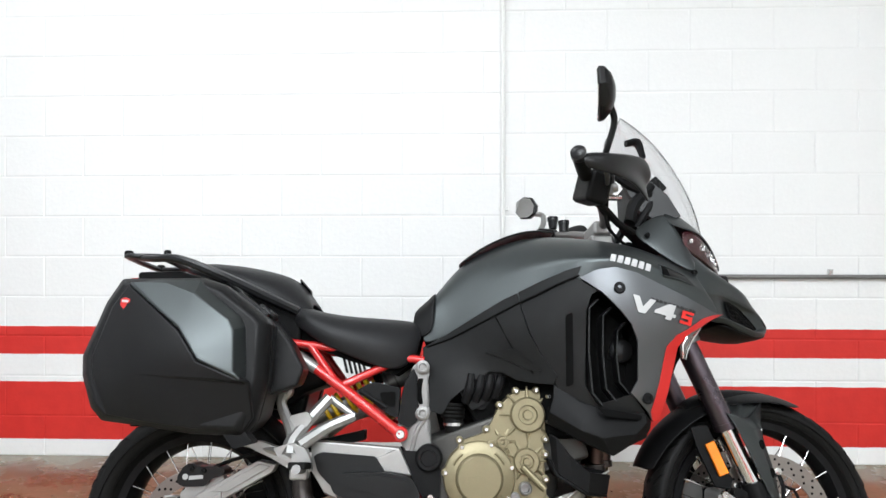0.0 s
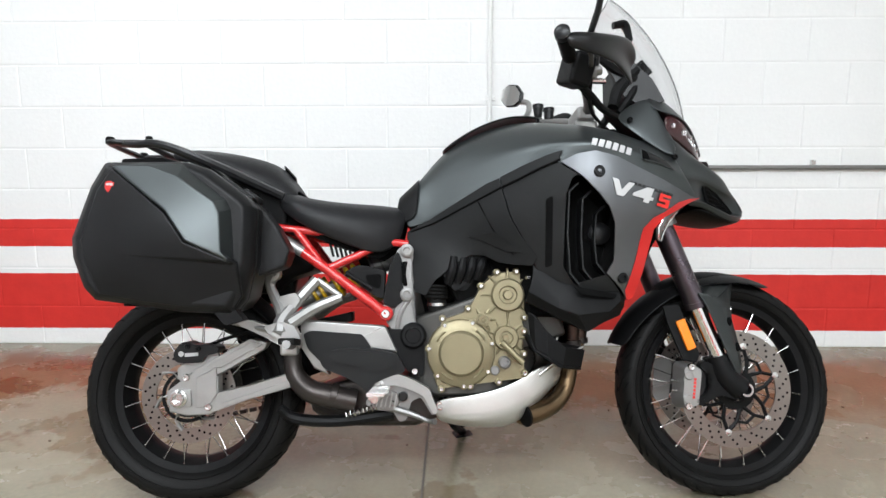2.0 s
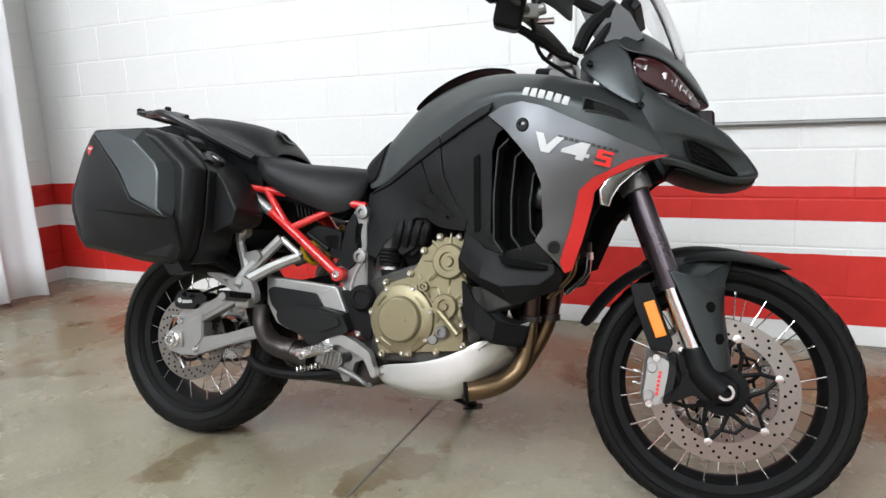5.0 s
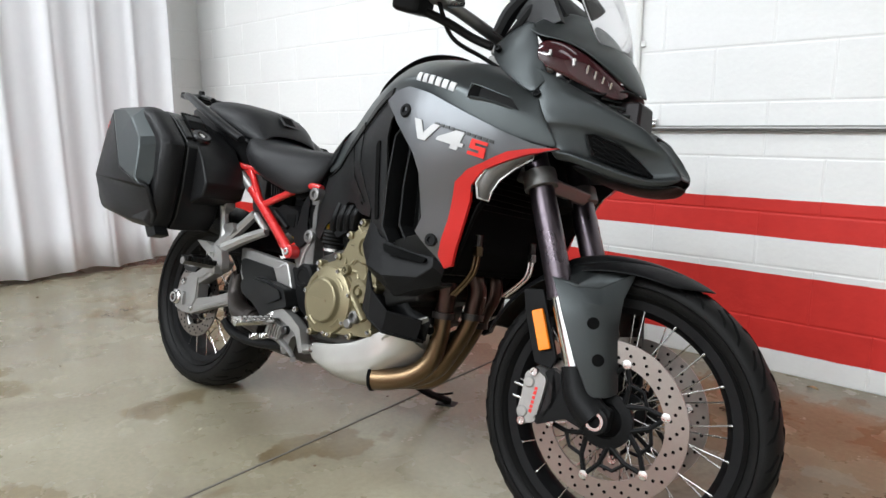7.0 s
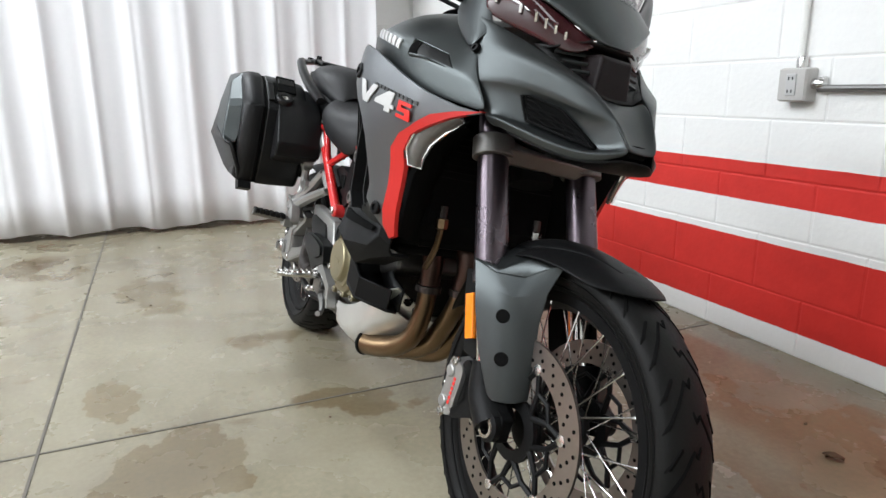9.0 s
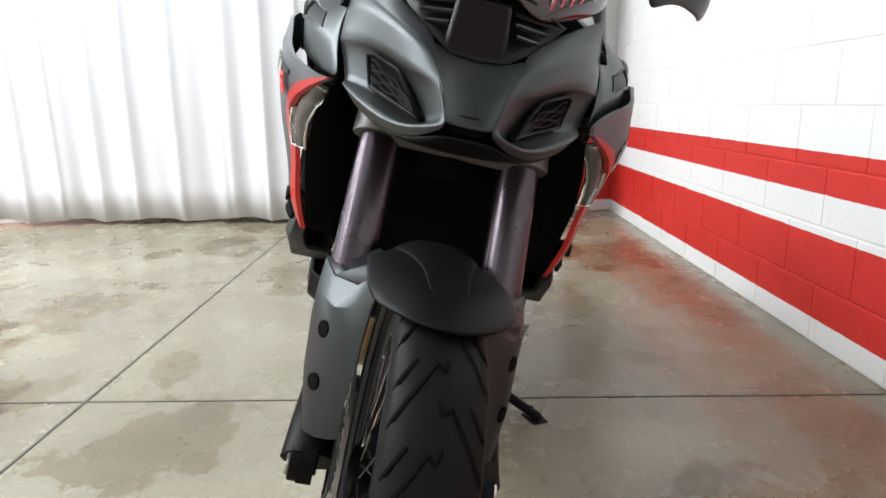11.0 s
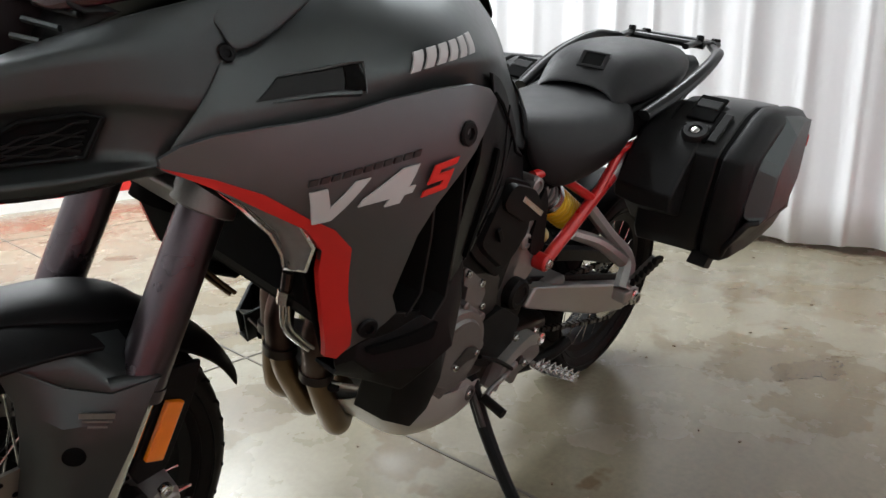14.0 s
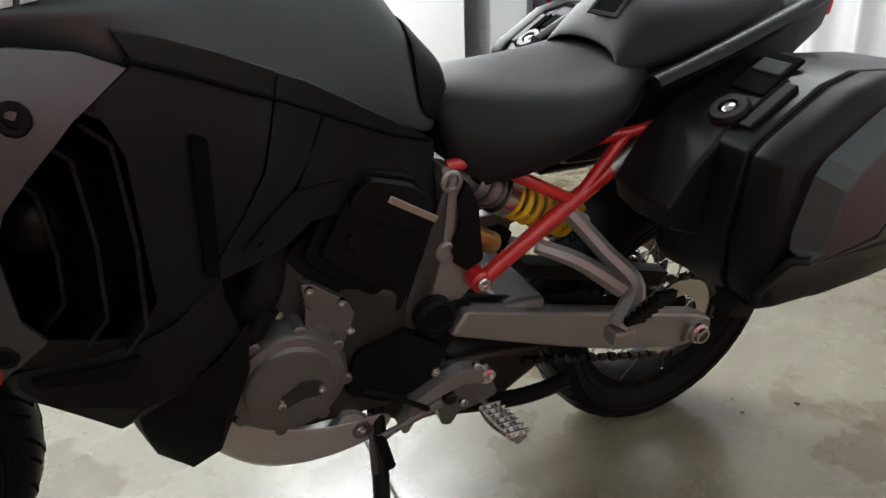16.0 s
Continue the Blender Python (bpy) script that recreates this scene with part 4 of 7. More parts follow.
    # clear running light along the fairing's front edge
    IND_O = [(1.398, -0.186, 0.838), (1.360, -0.212, 0.822), (1.320, -0.232, 0.797), (1.301, -0.237, 0.766), (1.303, -0.229, 0.735)]
    IND_I = [(1.388, -0.164, 0.830), (1.362, -0.186, 0.806), (1.336, -0.202, 0.778), (1.322, -0.207, 0.752), (1.316, -0.206, 0.732)]
    lamp = part("indicator", patch([sy(IND_O, s), sy([tuple((p + q) / 2 + (0.004 if i == 0 else 0) for i, (p, q) in enumerate(zip(u, v))) for u, v in zip(IND_O, IND_I)], s), sy(IND_I, s)]), CLEAR, bike, "smoky clear front indicator strip", thick=0.008, sharp=50)
    part("lamp_rim", tube(sy([*IND_O, *IND_I[::-1], IND_O[0]], s), 0.0026, 6, smooth=False), REFLECT, lamp, "bright lens rim")
    # shoulder slot and lower side cover with the air outlet
    SF = tank_side
    # the scoop isn't sunk: dark panels on the skin give its shade
    part("shoulder_slot", panel([(1.276, 0.966), (1.262, 0.971), (1.258, 0.943), (1.280, 0.944)], SF, s, 0.006, 0.003, 0.007), DARK, bike, "dark square end of the shoulder scoop")
    part("shoulder_scoop", panel([(1.277, 0.965), (1.281, 0.944), (1.319, 0.936), (1.358, 0.924), (1.336, 0.948)], SF, s, 0.004, 0.0022, 0.01), COVER, bike, "shallow tapered scoop")
    part("scoop_lip", tube([(x, s * (SF(x, z) + 0.003), z) for x, z in ((1.257, 0.941), (1.256, 0.972), (1.277, 0.968), (1.300, 0.961), (1.336, 0.950))], [0.0016, 0.0024, 0.0022, 0.0016, 0.0008], 6, smooth=False), GREY, bike)
    part("shoulder_crease", tube([(x, s * (SF(x, z) + 0.001), z) for x, z in ((1.262, 0.941), (1.300, 0.937), (1.345, 0.925))], [0.004, 0.003, 0.001], 6), GREY, bike)
    # near-black sheet that gives the shade between fork and fairing by colour
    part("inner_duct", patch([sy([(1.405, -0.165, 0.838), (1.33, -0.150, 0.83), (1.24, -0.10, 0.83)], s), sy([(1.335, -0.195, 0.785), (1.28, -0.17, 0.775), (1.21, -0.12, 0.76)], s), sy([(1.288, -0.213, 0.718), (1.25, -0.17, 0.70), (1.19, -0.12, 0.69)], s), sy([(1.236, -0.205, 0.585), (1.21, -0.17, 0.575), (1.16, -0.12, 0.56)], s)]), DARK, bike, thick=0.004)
    part("side_cover", panel([(0.636, 0.772), (0.700, 0.806), (0.750, 0.834), (0.800, 0.863), (0.855, 0.892), (0.890, 0.905), (0.900, 0.860), (0.915, 0.800), (0.945, 0.745), (0.985, 0.690), (0.975, 0.668), (0.930, 0.672), (0.885, 0.680), (0.850, 0.700), (0.815, 0.702), (0.770, 0.675), (0.715, 0.630), (0.690, 0.590), (0.660, 0.600), (0.640, 0.640)], FAIR, s, 0.006, 0.0), COVER, bike, "dark grey moulded lower side cover", bevel=0.002)
    part("vent_panel", panel([(0.893, 0.907), (0.955, 0.932), (1.014, 0.952), (1.050, 0.960), (1.035, 0.932), (1.088, 0.894), (1.099, 0.911), (1.069, 0.890), (1.055, 0.851), (1.050, 0.666), (1.079, 0.619), (1.183, 0.649), (1.165, 0.642), (1.200, 0.600), (1.195, 0.575), (1.060, 0.560), (1.030, 0.600), (0.985, 0.655), (0.972, 0.700), (0.945, 0.748), (0.918, 0.800), (0.902, 0.860)], FAIR, s, 0.006, -0.003), COVER, bike, "dark moulded air outlet surround", bevel=0.002)
    # the slot is a near-black panel, its depth of shade painted
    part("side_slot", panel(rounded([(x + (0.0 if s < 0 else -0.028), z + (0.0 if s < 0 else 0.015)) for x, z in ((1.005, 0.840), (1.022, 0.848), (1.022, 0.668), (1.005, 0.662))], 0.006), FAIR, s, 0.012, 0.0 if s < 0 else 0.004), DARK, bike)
    part("cover_crease", panel([(0.807, 0.752), (0.880, 0.761), (0.947, 0.703), (0.909, 0.706), (0.867, 0.729)], FAIR, s, 0.004, 0.0045, 0.015), COVER, bike, bevel=0.002)
    part("tank_seam", tube([(x, s * (max(FAIR(x, z), tank_side(x, z) if tank_side(x, z) < 0.3 else 0) + 0.001), z) for x, z in [(0.647, 0.773), (0.680, 0.783), (0.713, 0.794), (0.774, 0.823), (0.835, 0.852), (0.888, 0.877), (0.942, 0.898), (0.992, 0.919), (1.042, 0.936)]], 0.0028, 6, smooth=False), DARK, bike)
    part("cover_seam", tube([(x, s * (FAIR(x, z) + 0.001), z) for x, z in [(0.834, 0.846), (0.873, 0.766), (0.926, 0.697)]], 0.0022, 6, smooth=False), DARK, bike)
    # nested curved vanes inside the air outlet
    for k, (x, d, zt, zb) in enumerate(((1.062, 0.018, 0.880, 0.618), (1.100, 0.032, 0.862, 0.628), (1.140, 0.050, 0.825, 0.645))):
        y = 0.258 - d
        part("air_vane", patch([sy([(x + dx, -y - 0.018 + 0.022 * t, z + 0.0) for t in (0, 1, 2)], s) for dx, z in ((0.030, zt), (0.006, zt - 0.022), (0.0, (zt + zb) / 2), (0.004, zb + 0.03), (0.028, zb))]), COVER, bike, thick=0.005, bevel=0.001, sharp=25)
    # near-black sheet added behind the vanes as the outlet's deep shade
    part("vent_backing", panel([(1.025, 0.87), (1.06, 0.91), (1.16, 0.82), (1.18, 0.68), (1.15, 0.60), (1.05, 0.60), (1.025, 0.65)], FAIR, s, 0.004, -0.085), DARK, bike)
    # fan motor seen through the outlet
    part("radiator_fan", lathe([(0.030, -0.02), (0.030, 0.004), (0.022, 0.010), (0.008, 0.012)], (1.158, s * 0.195, 0.755), (0, s, 0), 20), SATIN, bike)
    # lower scoop under the vents and the small deflector below
    part("lower_scoop", patch([sy([(x, -w, z) for (x, z), w in zip(r, ws)], s) for r, ws in (([(0.975, 0.672), (1.036, 0.628), (1.088, 0.612), (1.200, 0.598), (1.222, 0.580)], (0.214, 0.234, 0.236, 0.228, 0.208)), ([(0.973, 0.640), (1.036, 0.597), (1.088, 0.582), (1.203, 0.576), (1.218, 0.558)], (0.218, 0.248, 0.252, 0.230, 0.208)), ([(0.961, 0.600), (1.033, 0.556), (1.084, 0.538), (1.173, 0.548), (1.211, 0.546)], (0.218, 0.262, 0.262, 0.238, 0.206)), ([(0.957, 0.573), (1.038, 0.530), (1.112, 0.495), (1.157, 0.517), (1.210, 0.536)], (0.200, 0.236, 0.240, 0.222, 0.198)), ([(0.957, 0.573), (1.038, 0.530), (1.112, 0.495), (1.157, 0.517), (1.210, 0.536)], (0.160, 0.170, 0.170, 0.160, 0.160)))]), BLACK, bike, "matte black lower scoop", thick=0.008, bevel=0.003, sharp=24)
    part("scoop_window", panel(rounded([(1.075, 0.612), (1.150, 0.600), (1.190, 0.592), (1.185, 0.582), (1.09, 0.592)], 0.004), Field([(1.04, 0.64, 0.247), (1.105, 0.612, 0.254), (1.2, 0.6, 0.230), (1.115, 0.58, 0.262), (1.2, 0.578, 0.232)]), s, 0.006, 0.004), DARK, bike)
    if s < 0:
        part("deflector_inner", patch([[(0.968, -0.190, 0.482), (0.982, -0.205, 0.447), (1.013, -0.215, 0.429), (1.053, -0.205, 0.403), (1.115, -0.150, 0.392)], [(0.968, -0.125, 0.478), (0.982, -0.125, 0.443), (1.013, -0.125, 0.425), (1.053, -0.125, 0.399), (1.115, -0.125, 0.388)]]), BLACK, bike, thick=0.006, sharp=30)
        part("deflector_inner", patch([[(0.968, -0.125, 0.478), (0.982, -0.125, 0.443), (1.013, -0.125, 0.425), (1.053, -0.125, 0.399), (1.115, -0.125, 0.388)], [(0.963, -0.125, 0.550), (0.978, -0.125, 0.542), (1.010, -0.125, 0.500), (1.061, -0.125, 0.458), (1.126, -0.125, 0.445)]]), BLACK, bike, thick=0.006, sharp=30)
    part("deflector", patch([sy(r, s) for r in (([(0.963, -0.190, 0.545), (0.978, -0.205, 0.537), (1.010, -0.215, 0.495), (1.061, -0.205, 0.453), (1.126, -0.150, 0.440)], [(0.968, -0.190, 0.482), (0.982, -0.205, 0.447), (1.013, -0.215, 0.429), (1.053, -0.205, 0.403), (1.115, -0.150, 0.392)]) if s < 0 else ([(0.945, -0.186, 0.575), (0.990, -0.215, 0.545), (1.045, -0.228, 0.525), (1.095, -0.215, 0.525), (1.120, -0.185, 0.530)], [(0.950, -0.200, 0.510), (0.990, -0.222, 0.455), (1.040, -0.230, 0.445), (1.092, -0.210, 0.455), (1.115, -0.165, 0.470)], [(0.975, -0.200, 0.450), (1.000, -0.212, 0.392), (1.040, -0.212, 0.374), (1.082, -0.190, 0.392), (1.105, -0.145, 0.405)]))]), BLACK, bike, "matte black engine-side deflector", thick=0.008, bevel=0.002, sharp=30 if s < 0 else 70)
    # cheek between shoulder and nose cowl
    part("nose_cheek", patch([sy([(1.205, -0.150, 1.085), (1.290, -0.150, 1.140), (1.325, -0.150, 1.145)], s), sy([(1.250, -0.185, 1.040), (1.310, -0.176, 1.085), (1.348, -0.168, 1.082)], s), sy([(1.315, -0.190, 0.990), (1.345, -0.182, 1.030), (1.372, -0.166, 1.036)], s), sy([(1.375, -0.185, 0.960), (1.378, -0.182, 0.985), (1.392, -0.162, 1.002)], s)]), NOSE, bike, sub=2, thick=0.006)
    bolt(bike, (1.374, s * 0.176, 0.967), (0.4, s, 0), 0.0085, BLACK, "screw")
    bolt(bike, (1.255, s * 0.178, 1.070), (0.2, s, 0.2), 0.0075, BLACK, "screw")
    # headlight: dark lens with reflectors behind it
    hl = part("headlight", patch([sy([(1.352, -0.172, 1.088), (1.352, -0.176, 1.062), (1.356, -0.174, 1.035)], s), sy([(1.400, -0.152, 1.090), (1.408, -0.150, 1.052), (1.405, -0.146, 1.014)], s), sy([(1.450, -0.112, 1.062), (1.466, -0.106, 1.022), (1.462, -0.100, 0.990)], s), sy([(1.506, -0.028, 1.008), (1.511, -0.034, 0.998), (1.498, -0.064, 0.977)], s)]), LENS, bike, "dark red tinted glass headlight", sub=2, thick=0.006)
    for (x, y, z), sz in (((1.380, -0.1655, 1.058), 0.009), ((1.422, -0.1385, 1.044), 0.011)):
        part("reflector_cell", moved(box((0, 0, 0), (sz, 0.006, sz * 1.5)), Matrix.Translation((x, -s * y, z)) @ pose(0, 0, 0, 0, 12, s * 40)), REFLECT, hl, bevel=0.002)
    for k in range(4):
        part("reflector_cell", moved(box((0, 0, 0), (0.004, 0.004, 0.017)), Matrix.Translation((1.4465 + 0.0115 * k, s * (0.1210 - 0.0140 * k), 1.033 - 0.0085 * k)) @ pose(0, 0, 0, 0, 20, s * 40)), REFLECT, hl)

# nose cowl above the lights
part("nose_cowl", patch([
    [(1.300, -0.160, 1.125), (1.335, -0.120, 1.165), (1.355, -0.06, 1.192), (1.362, 0, 1.198)],
    [(1.350, -0.178, 1.093), (1.392, -0.122, 1.125), (1.418, -0.055, 1.152), (1.425, 0, 1.156)],
    [(1.402, -0.157, 1.093), (1.446, -0.100, 1.092), (1.470, -0.048, 1.096), (1.476, 0, 1.098)],
    [(1.454, -0.115, 1.066), (1.486, -0.066, 1.050), (1.500, -0.035, 1.048), (1.506, 0, 1.050)],
    [(1.504, -0.044, 1.013), (1.520, -0.028, 1.006), (1.526, -0.012, 1.004), (1.528, 0, 1.004)]], True), GREY, bike, "satin grey nose cowl", sub=2, thick=0.008)
# beak: brow over a sunk grille face, chin plate below it, channel down the middle
BEAK = [
    [(1.335, -0.178, 1.036), (1.345, -0.176, 0.970), (1.375, -0.167, 0.908), (1.385, -0.157, 0.893), (1.410, -0.145, 0.853), (1.415, -0.147, 0.847), (1.418, -0.133, 0.832)],
    [(1.362, -0.182, 1.030), (1.374, -0.176, 0.970), (1.405, -0.168, 0.910), (1.413, -0.158, 0.896), (1.438, -0.146, 0.856), (1.443, -0.148, 0.850), (1.446, -0.134, 0.835)],
    [(1.425, -0.135, 1.000), (1.446, -0.144, 0.966), (1.458, -0.130, 0.912), (1.466, -0.115, 0.900), (1.480, -0.102, 0.848), (1.488, -0.130, 0.838), (1.486, -0.122, 0.823)],
    [(1.485, -0.084, 0.968), (1.512, -0.098, 0.945), (1.522, -0.088, 0.896), (1.525, -0.070, 0.884), (1.536, -0.061, 0.830), (1.548, -0.094, 0.820), (1.545, -0.088, 0.804)],
    [(1.528, -0.054, 0.942), (1.562, -0.064, 0.922), (1.574, -0.062, 0.879), (1.576, -0.048, 0.868), (1.584, -0.040, 0.816), (1.602, -0.060, 0.811), (1.599, -0.056, 0.797)],
    [(1.548, -0.047, 0.930), (1.584, -0.042, 0.905), (1.611, -0.033, 0.876), (1.622, -0.029, 0.864), (1.638, -0.022, 0.838), (1.641, -0.023, 0.828), (1.637, -0.023, 0.819)],
]
for s in SIDES:
    part("beak", creased([sy(r, s) for r in BEAK], (1, 2, 4, 5, 6), 0.92), NOSE, bike, "satin charcoal beak flank with a brow and chin plate", sub=2, thick=0.006)
part("beak_channel", patch([
    [(1.546, -0.046, 0.930), (1.583, -0.042, 0.905), (1.610, -0.034, 0.876), (1.636, -0.025, 0.845), (1.640, -0.023, 0.830)],
    [(1.546, -0.034, 0.915), (1.578, -0.030, 0.892), (1.603, -0.024, 0.864), (1.631, -0.016, 0.837), (1.638, -0.015, 0.829)],
    [(1.546, 0, 0.911), (1.577, 0, 0.888), (1.602, 0, 0.861), (1.631, 0, 0.835), (1.639, 0, 0.829)]], True), NOSE, bike, "sunk channel down the beak", sub=2, thick=0.006)
part("beak_tray", patch([
    [(1.446, -0.130, 0.836), (1.43, -0.08, 0.832), (1.42, 0, 0.83)],
    [(1.484, -0.124, 0.827), (1.48, -0.07, 0.812), (1.48, 0, 0.806)],
    [(1.543, -0.092, 0.810), (1.545, -0.05, 0.797), (1.545, 0, 0.793)],
    [(1.598, -0.058, 0.800), (1.592, -0.03, 0.799), (1.588, 0, 0.800)],
    [(1.634, -0.024, 0.818), (1.630, -0.012, 0.818), (1.628, 0, 0.819)]], True), BLACK, bike, sub=1, thick=0.008)
# added filler that closes see-through gaps; near-black for the beak's inner shade
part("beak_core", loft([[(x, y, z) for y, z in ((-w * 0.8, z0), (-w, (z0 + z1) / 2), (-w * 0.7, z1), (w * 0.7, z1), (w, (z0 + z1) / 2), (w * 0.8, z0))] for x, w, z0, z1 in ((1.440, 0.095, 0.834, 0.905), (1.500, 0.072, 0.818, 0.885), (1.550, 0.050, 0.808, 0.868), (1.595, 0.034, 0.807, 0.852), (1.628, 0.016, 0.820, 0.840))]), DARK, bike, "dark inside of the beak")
part("radar_box", loft([[(x0, -0.005 - w, z0), (x1, -0.005 - w * 0.97, z1), (x1, -0.005 + w * 0.97, z1), (x0, -0.005 + w, z0)] for x0, x1, w, z0, z1 in ((1.44, 1.43, 0.034, 0.916, 0.988), (1.534, 1.530, 0.033, 0.909, 0.986), (1.540, 1.536, 0.029, 0.914, 0.981))]), RADAR, bike, "glossy dark radar sensor box", bevel=0.004)
part("radar_recess", patch([[(1.468, -0.097, 0.988), (1.503, -0.046, 1.009), (1.520, 0, 1.005)], [(1.440, -0.110, 0.990), (1.462, -0.050, 1.000), (1.470, 0, 1.002)], [(1.478, -0.082, 0.962), (1.492, -0.045, 0.945), (1.498, 0, 0.940)], [(1.540, -0.048, 0.928), (1.545, -0.03, 0.912), (1.546, 0, 0.908)]], True), COVER, bike, "dark slatted recess round the sensor", thick=0.004)
for s in SIDES:
    for k in range(3):
        part("recess_slat", tube(sy([(1.470 + 0.014 * k, -0.085 + 0.012 * k, 0.982 - 0.015 * k), (1.490 + 0.012 * k, -0.036, 0.985 - 0.016 * k)], s), 0.0035, 6, smooth=False), NOSE, bike)
for s in SIDES:
    # honeycomb grille in the sunk face under the brow
    GF = Field([(1.466, 0.900, 0.117), (1.480, 0.848, 0.107), (1.525, 0.884, 0.075), (1.536, 0.830, 0.067), (1.576, 0.868, 0.052), (1.584, 0.816, 0.046)])
    gr = part("beak_grille", panel(rounded([(1.472, 0.893), (1.484, 0.894), (1.528, 0.878), (1.562, 0.850), (1.590, 0.827), (1.584, 0.821), (1.540, 0.834), (1.490, 0.850)], 0.006), GF, s, 0.006, 0.003), DARK, bike, "black honeycomb intake grille")
    for k in range(5):
        u = (k + 0.3) / 5
        pts = []
        for j in range(9):
            t = j / 8
            x = 1.482 + 0.008 * u + 0.094 * t
            z = (0.890 - 0.052 * t) * (1 - u) + (0.853 - 0.026 * t) * u + 0.003 * math.sin(t * 16 + k * math.pi) * (1 - t * 0.7)
            pts.append((x, s * (GF(x, z) + 0.0048), z))
        part("grille_bar", tube(pts, 0.0018, 5, 2), BLACK, gr)
    rim_pts = [(x, s * (GF(x, z) + 0.0042), z) for x, z in ((1.486, 0.852), (1.472, 0.893), (1.486, 0.894), (1.530, 0.879), (1.563, 0.852), (1.590, 0.826), (1.540, 0.835), (1.486, 0.852))]
    part("grille_rim", tube(rim_pts, 0.0026, 6, 2, smooth=False), BLACK, gr)

# ---- screen, mirrors, bars
MIRROR_RIM = ((-0.075, -0.045), (-0.030, -0.062), (0.030, -0.050), (0.070, -0.005), (0.062, 0.048), (0.010, 0.068), (-0.050, 0.050), (-0.085, 0.0))
scr = part("screen", patch([
    [(1.445, -0.085, 1.085), (1.468, -0.045, 1.092), (1.474, 0, 1.094)],
    [(1.418, -0.120, 1.165), (1.448, -0.065, 1.175), (1.456, 0, 1.178)],
    [(1.362, -0.145, 1.268), (1.400, -0.08, 1.280), (1.410, 0, 1.285)],
    [(1.288, -0.150, 1.375), (1.326, -0.085, 1.392), (1.338, 0, 1.398)],
    [(1.215, -0.110, 1.455), (1.236, -0.06, 1.478), (1.242, 0, 1.483)]], True), SCREEN, bike, "clear lightly tinted windscreen", sub=2, thick=0.0035)
scr.visible_shadow = False
part("screen_mount", box((1.335, 0, 1.255), (0.05, 0.16, 0.025), pose(0, 0, 0, 0, 50, 0)), BLACK, bike, bevel=0.005)
part("instrument_panel", loft([[(x, y, z) for y, z in ((-0.10, z0), (-0.10, z1), (0.10, z1), (0.10, z0))] for x, z0, z1 in ((1.26, 1.16, 1.28), (1.30, 1.12, 1.25), (1.36, 1.06, 1.17))]), BLACK, bike, "black instrument panel", bevel=0.008)
for s in SIDES:
    part("screen_strut", tube(sy([(1.24, -0.13, 1.10), (1.29, -0.12, 1.18), (1.33, -0.08, 1.26)], s), 0.012, 8), BLACK, bike)
    dx = 0.0 if s < 0 else -0.055
    bar = part("handlebar", tube(sy([(1.165, -0.02, 1.125), (1.165, -0.09, 1.132), (1.12, -0.20, 1.165), (1.06 + dx / 2, -0.31, 1.185), (1.02 + dx, -0.425, 1.195)], s), [0.015, 0.015, 0.013, 0.012, 0.011], 12), ALU_GREY, bike, "tapered handlebar")
    part("grip", tube(sy([(1.058 + dx * 0.6, -0.315, 1.186), (1.022 + dx, -0.415, 1.194)], s), 0.0185, 14, smooth=False), RUBBER, bar, "black rubber grip")
    part("bar_end", lathe([(0.019, -0.012), (0.019, 0.008), (0.012, 0.012)], (1.016 + dx, s * 0.43, 1.196), (-0.3, s, 0.06), 16), SATIN, bar)
    part("switchgear", box((1.085 + dx * 0.5, s * 0.275, 1.165), (0.065, 0.085, 0.085), pose(0, 0, 0, 15, 10, -s * 20)), BLACK, bar, bevel=0.012)
    part("lever", tube(sy([(1.12 + dx * 0.6, -0.26, 1.17), (1.11 + dx * 0.6, -0.33, 1.165), (1.085 + dx, -0.41, 1.172)], s), [0.009, 0.006, 0.007], 8), ALU_GREY, bar, "brake lever" if s < 0 else "clutch lever")
    part("lever_perch", box((1.125 + dx * 0.5, s * 0.245, 1.17), (0.04, 0.03, 0.035), pose(0, 0, 0, 0, 0, -s * 20)), ALU, bar, bevel=0.006)
    part("fluid_reservoir", lathe([(0.016, 0), (0.018, 0.03), (0.020, 0.03), (0.020, 0.04)], (1.14 + dx * 0.5, s * 0.235, 1.185), (0, 0, 1), 14), SATIN, bar)
    part("hand_guard", patch([sy([(x + (dx if s < 0 else -0.035), y, z - (0.0 if s < 0 else 0.045 * ramp01(1.205 - z, 0.0, 0.05))) for x, y, z in r], s) for r in ([(1.023, -0.436, 1.203), (1.096, -0.420, 1.206), (1.184, -0.350, 1.229), (1.231, -0.300, 1.239), (1.251, -0.270, 1.207)], [(1.022, -0.446, 1.180), (1.092, -0.432, 1.180), (1.175, -0.358, 1.203), (1.218, -0.306, 1.211), (1.241, -0.272, 1.185)], [(1.027, -0.440, 1.165), (1.094, -0.426, 1.164), (1.166, -0.352, 1.185), (1.202, -0.302, 1.193), (1.229, -0.268, 1.173)], [(1.034, -0.428, 1.158), (1.098, -0.416, 1.150), (1.172, -0.350, 1.158), (1.214, -0.306, 1.140), (1.240, -0.275, 1.118)])]), SATIN, bike, "black plastic hand guard", sub=2, thick=0.012)
    # mirror: stem and a leaf-shaped housing
    mz, my, mx = (1.352, -0.425, 1.074) if s < 0 else (1.328, -0.42, 1.004)
    ms = 0.92 if s < 0 else 0.72
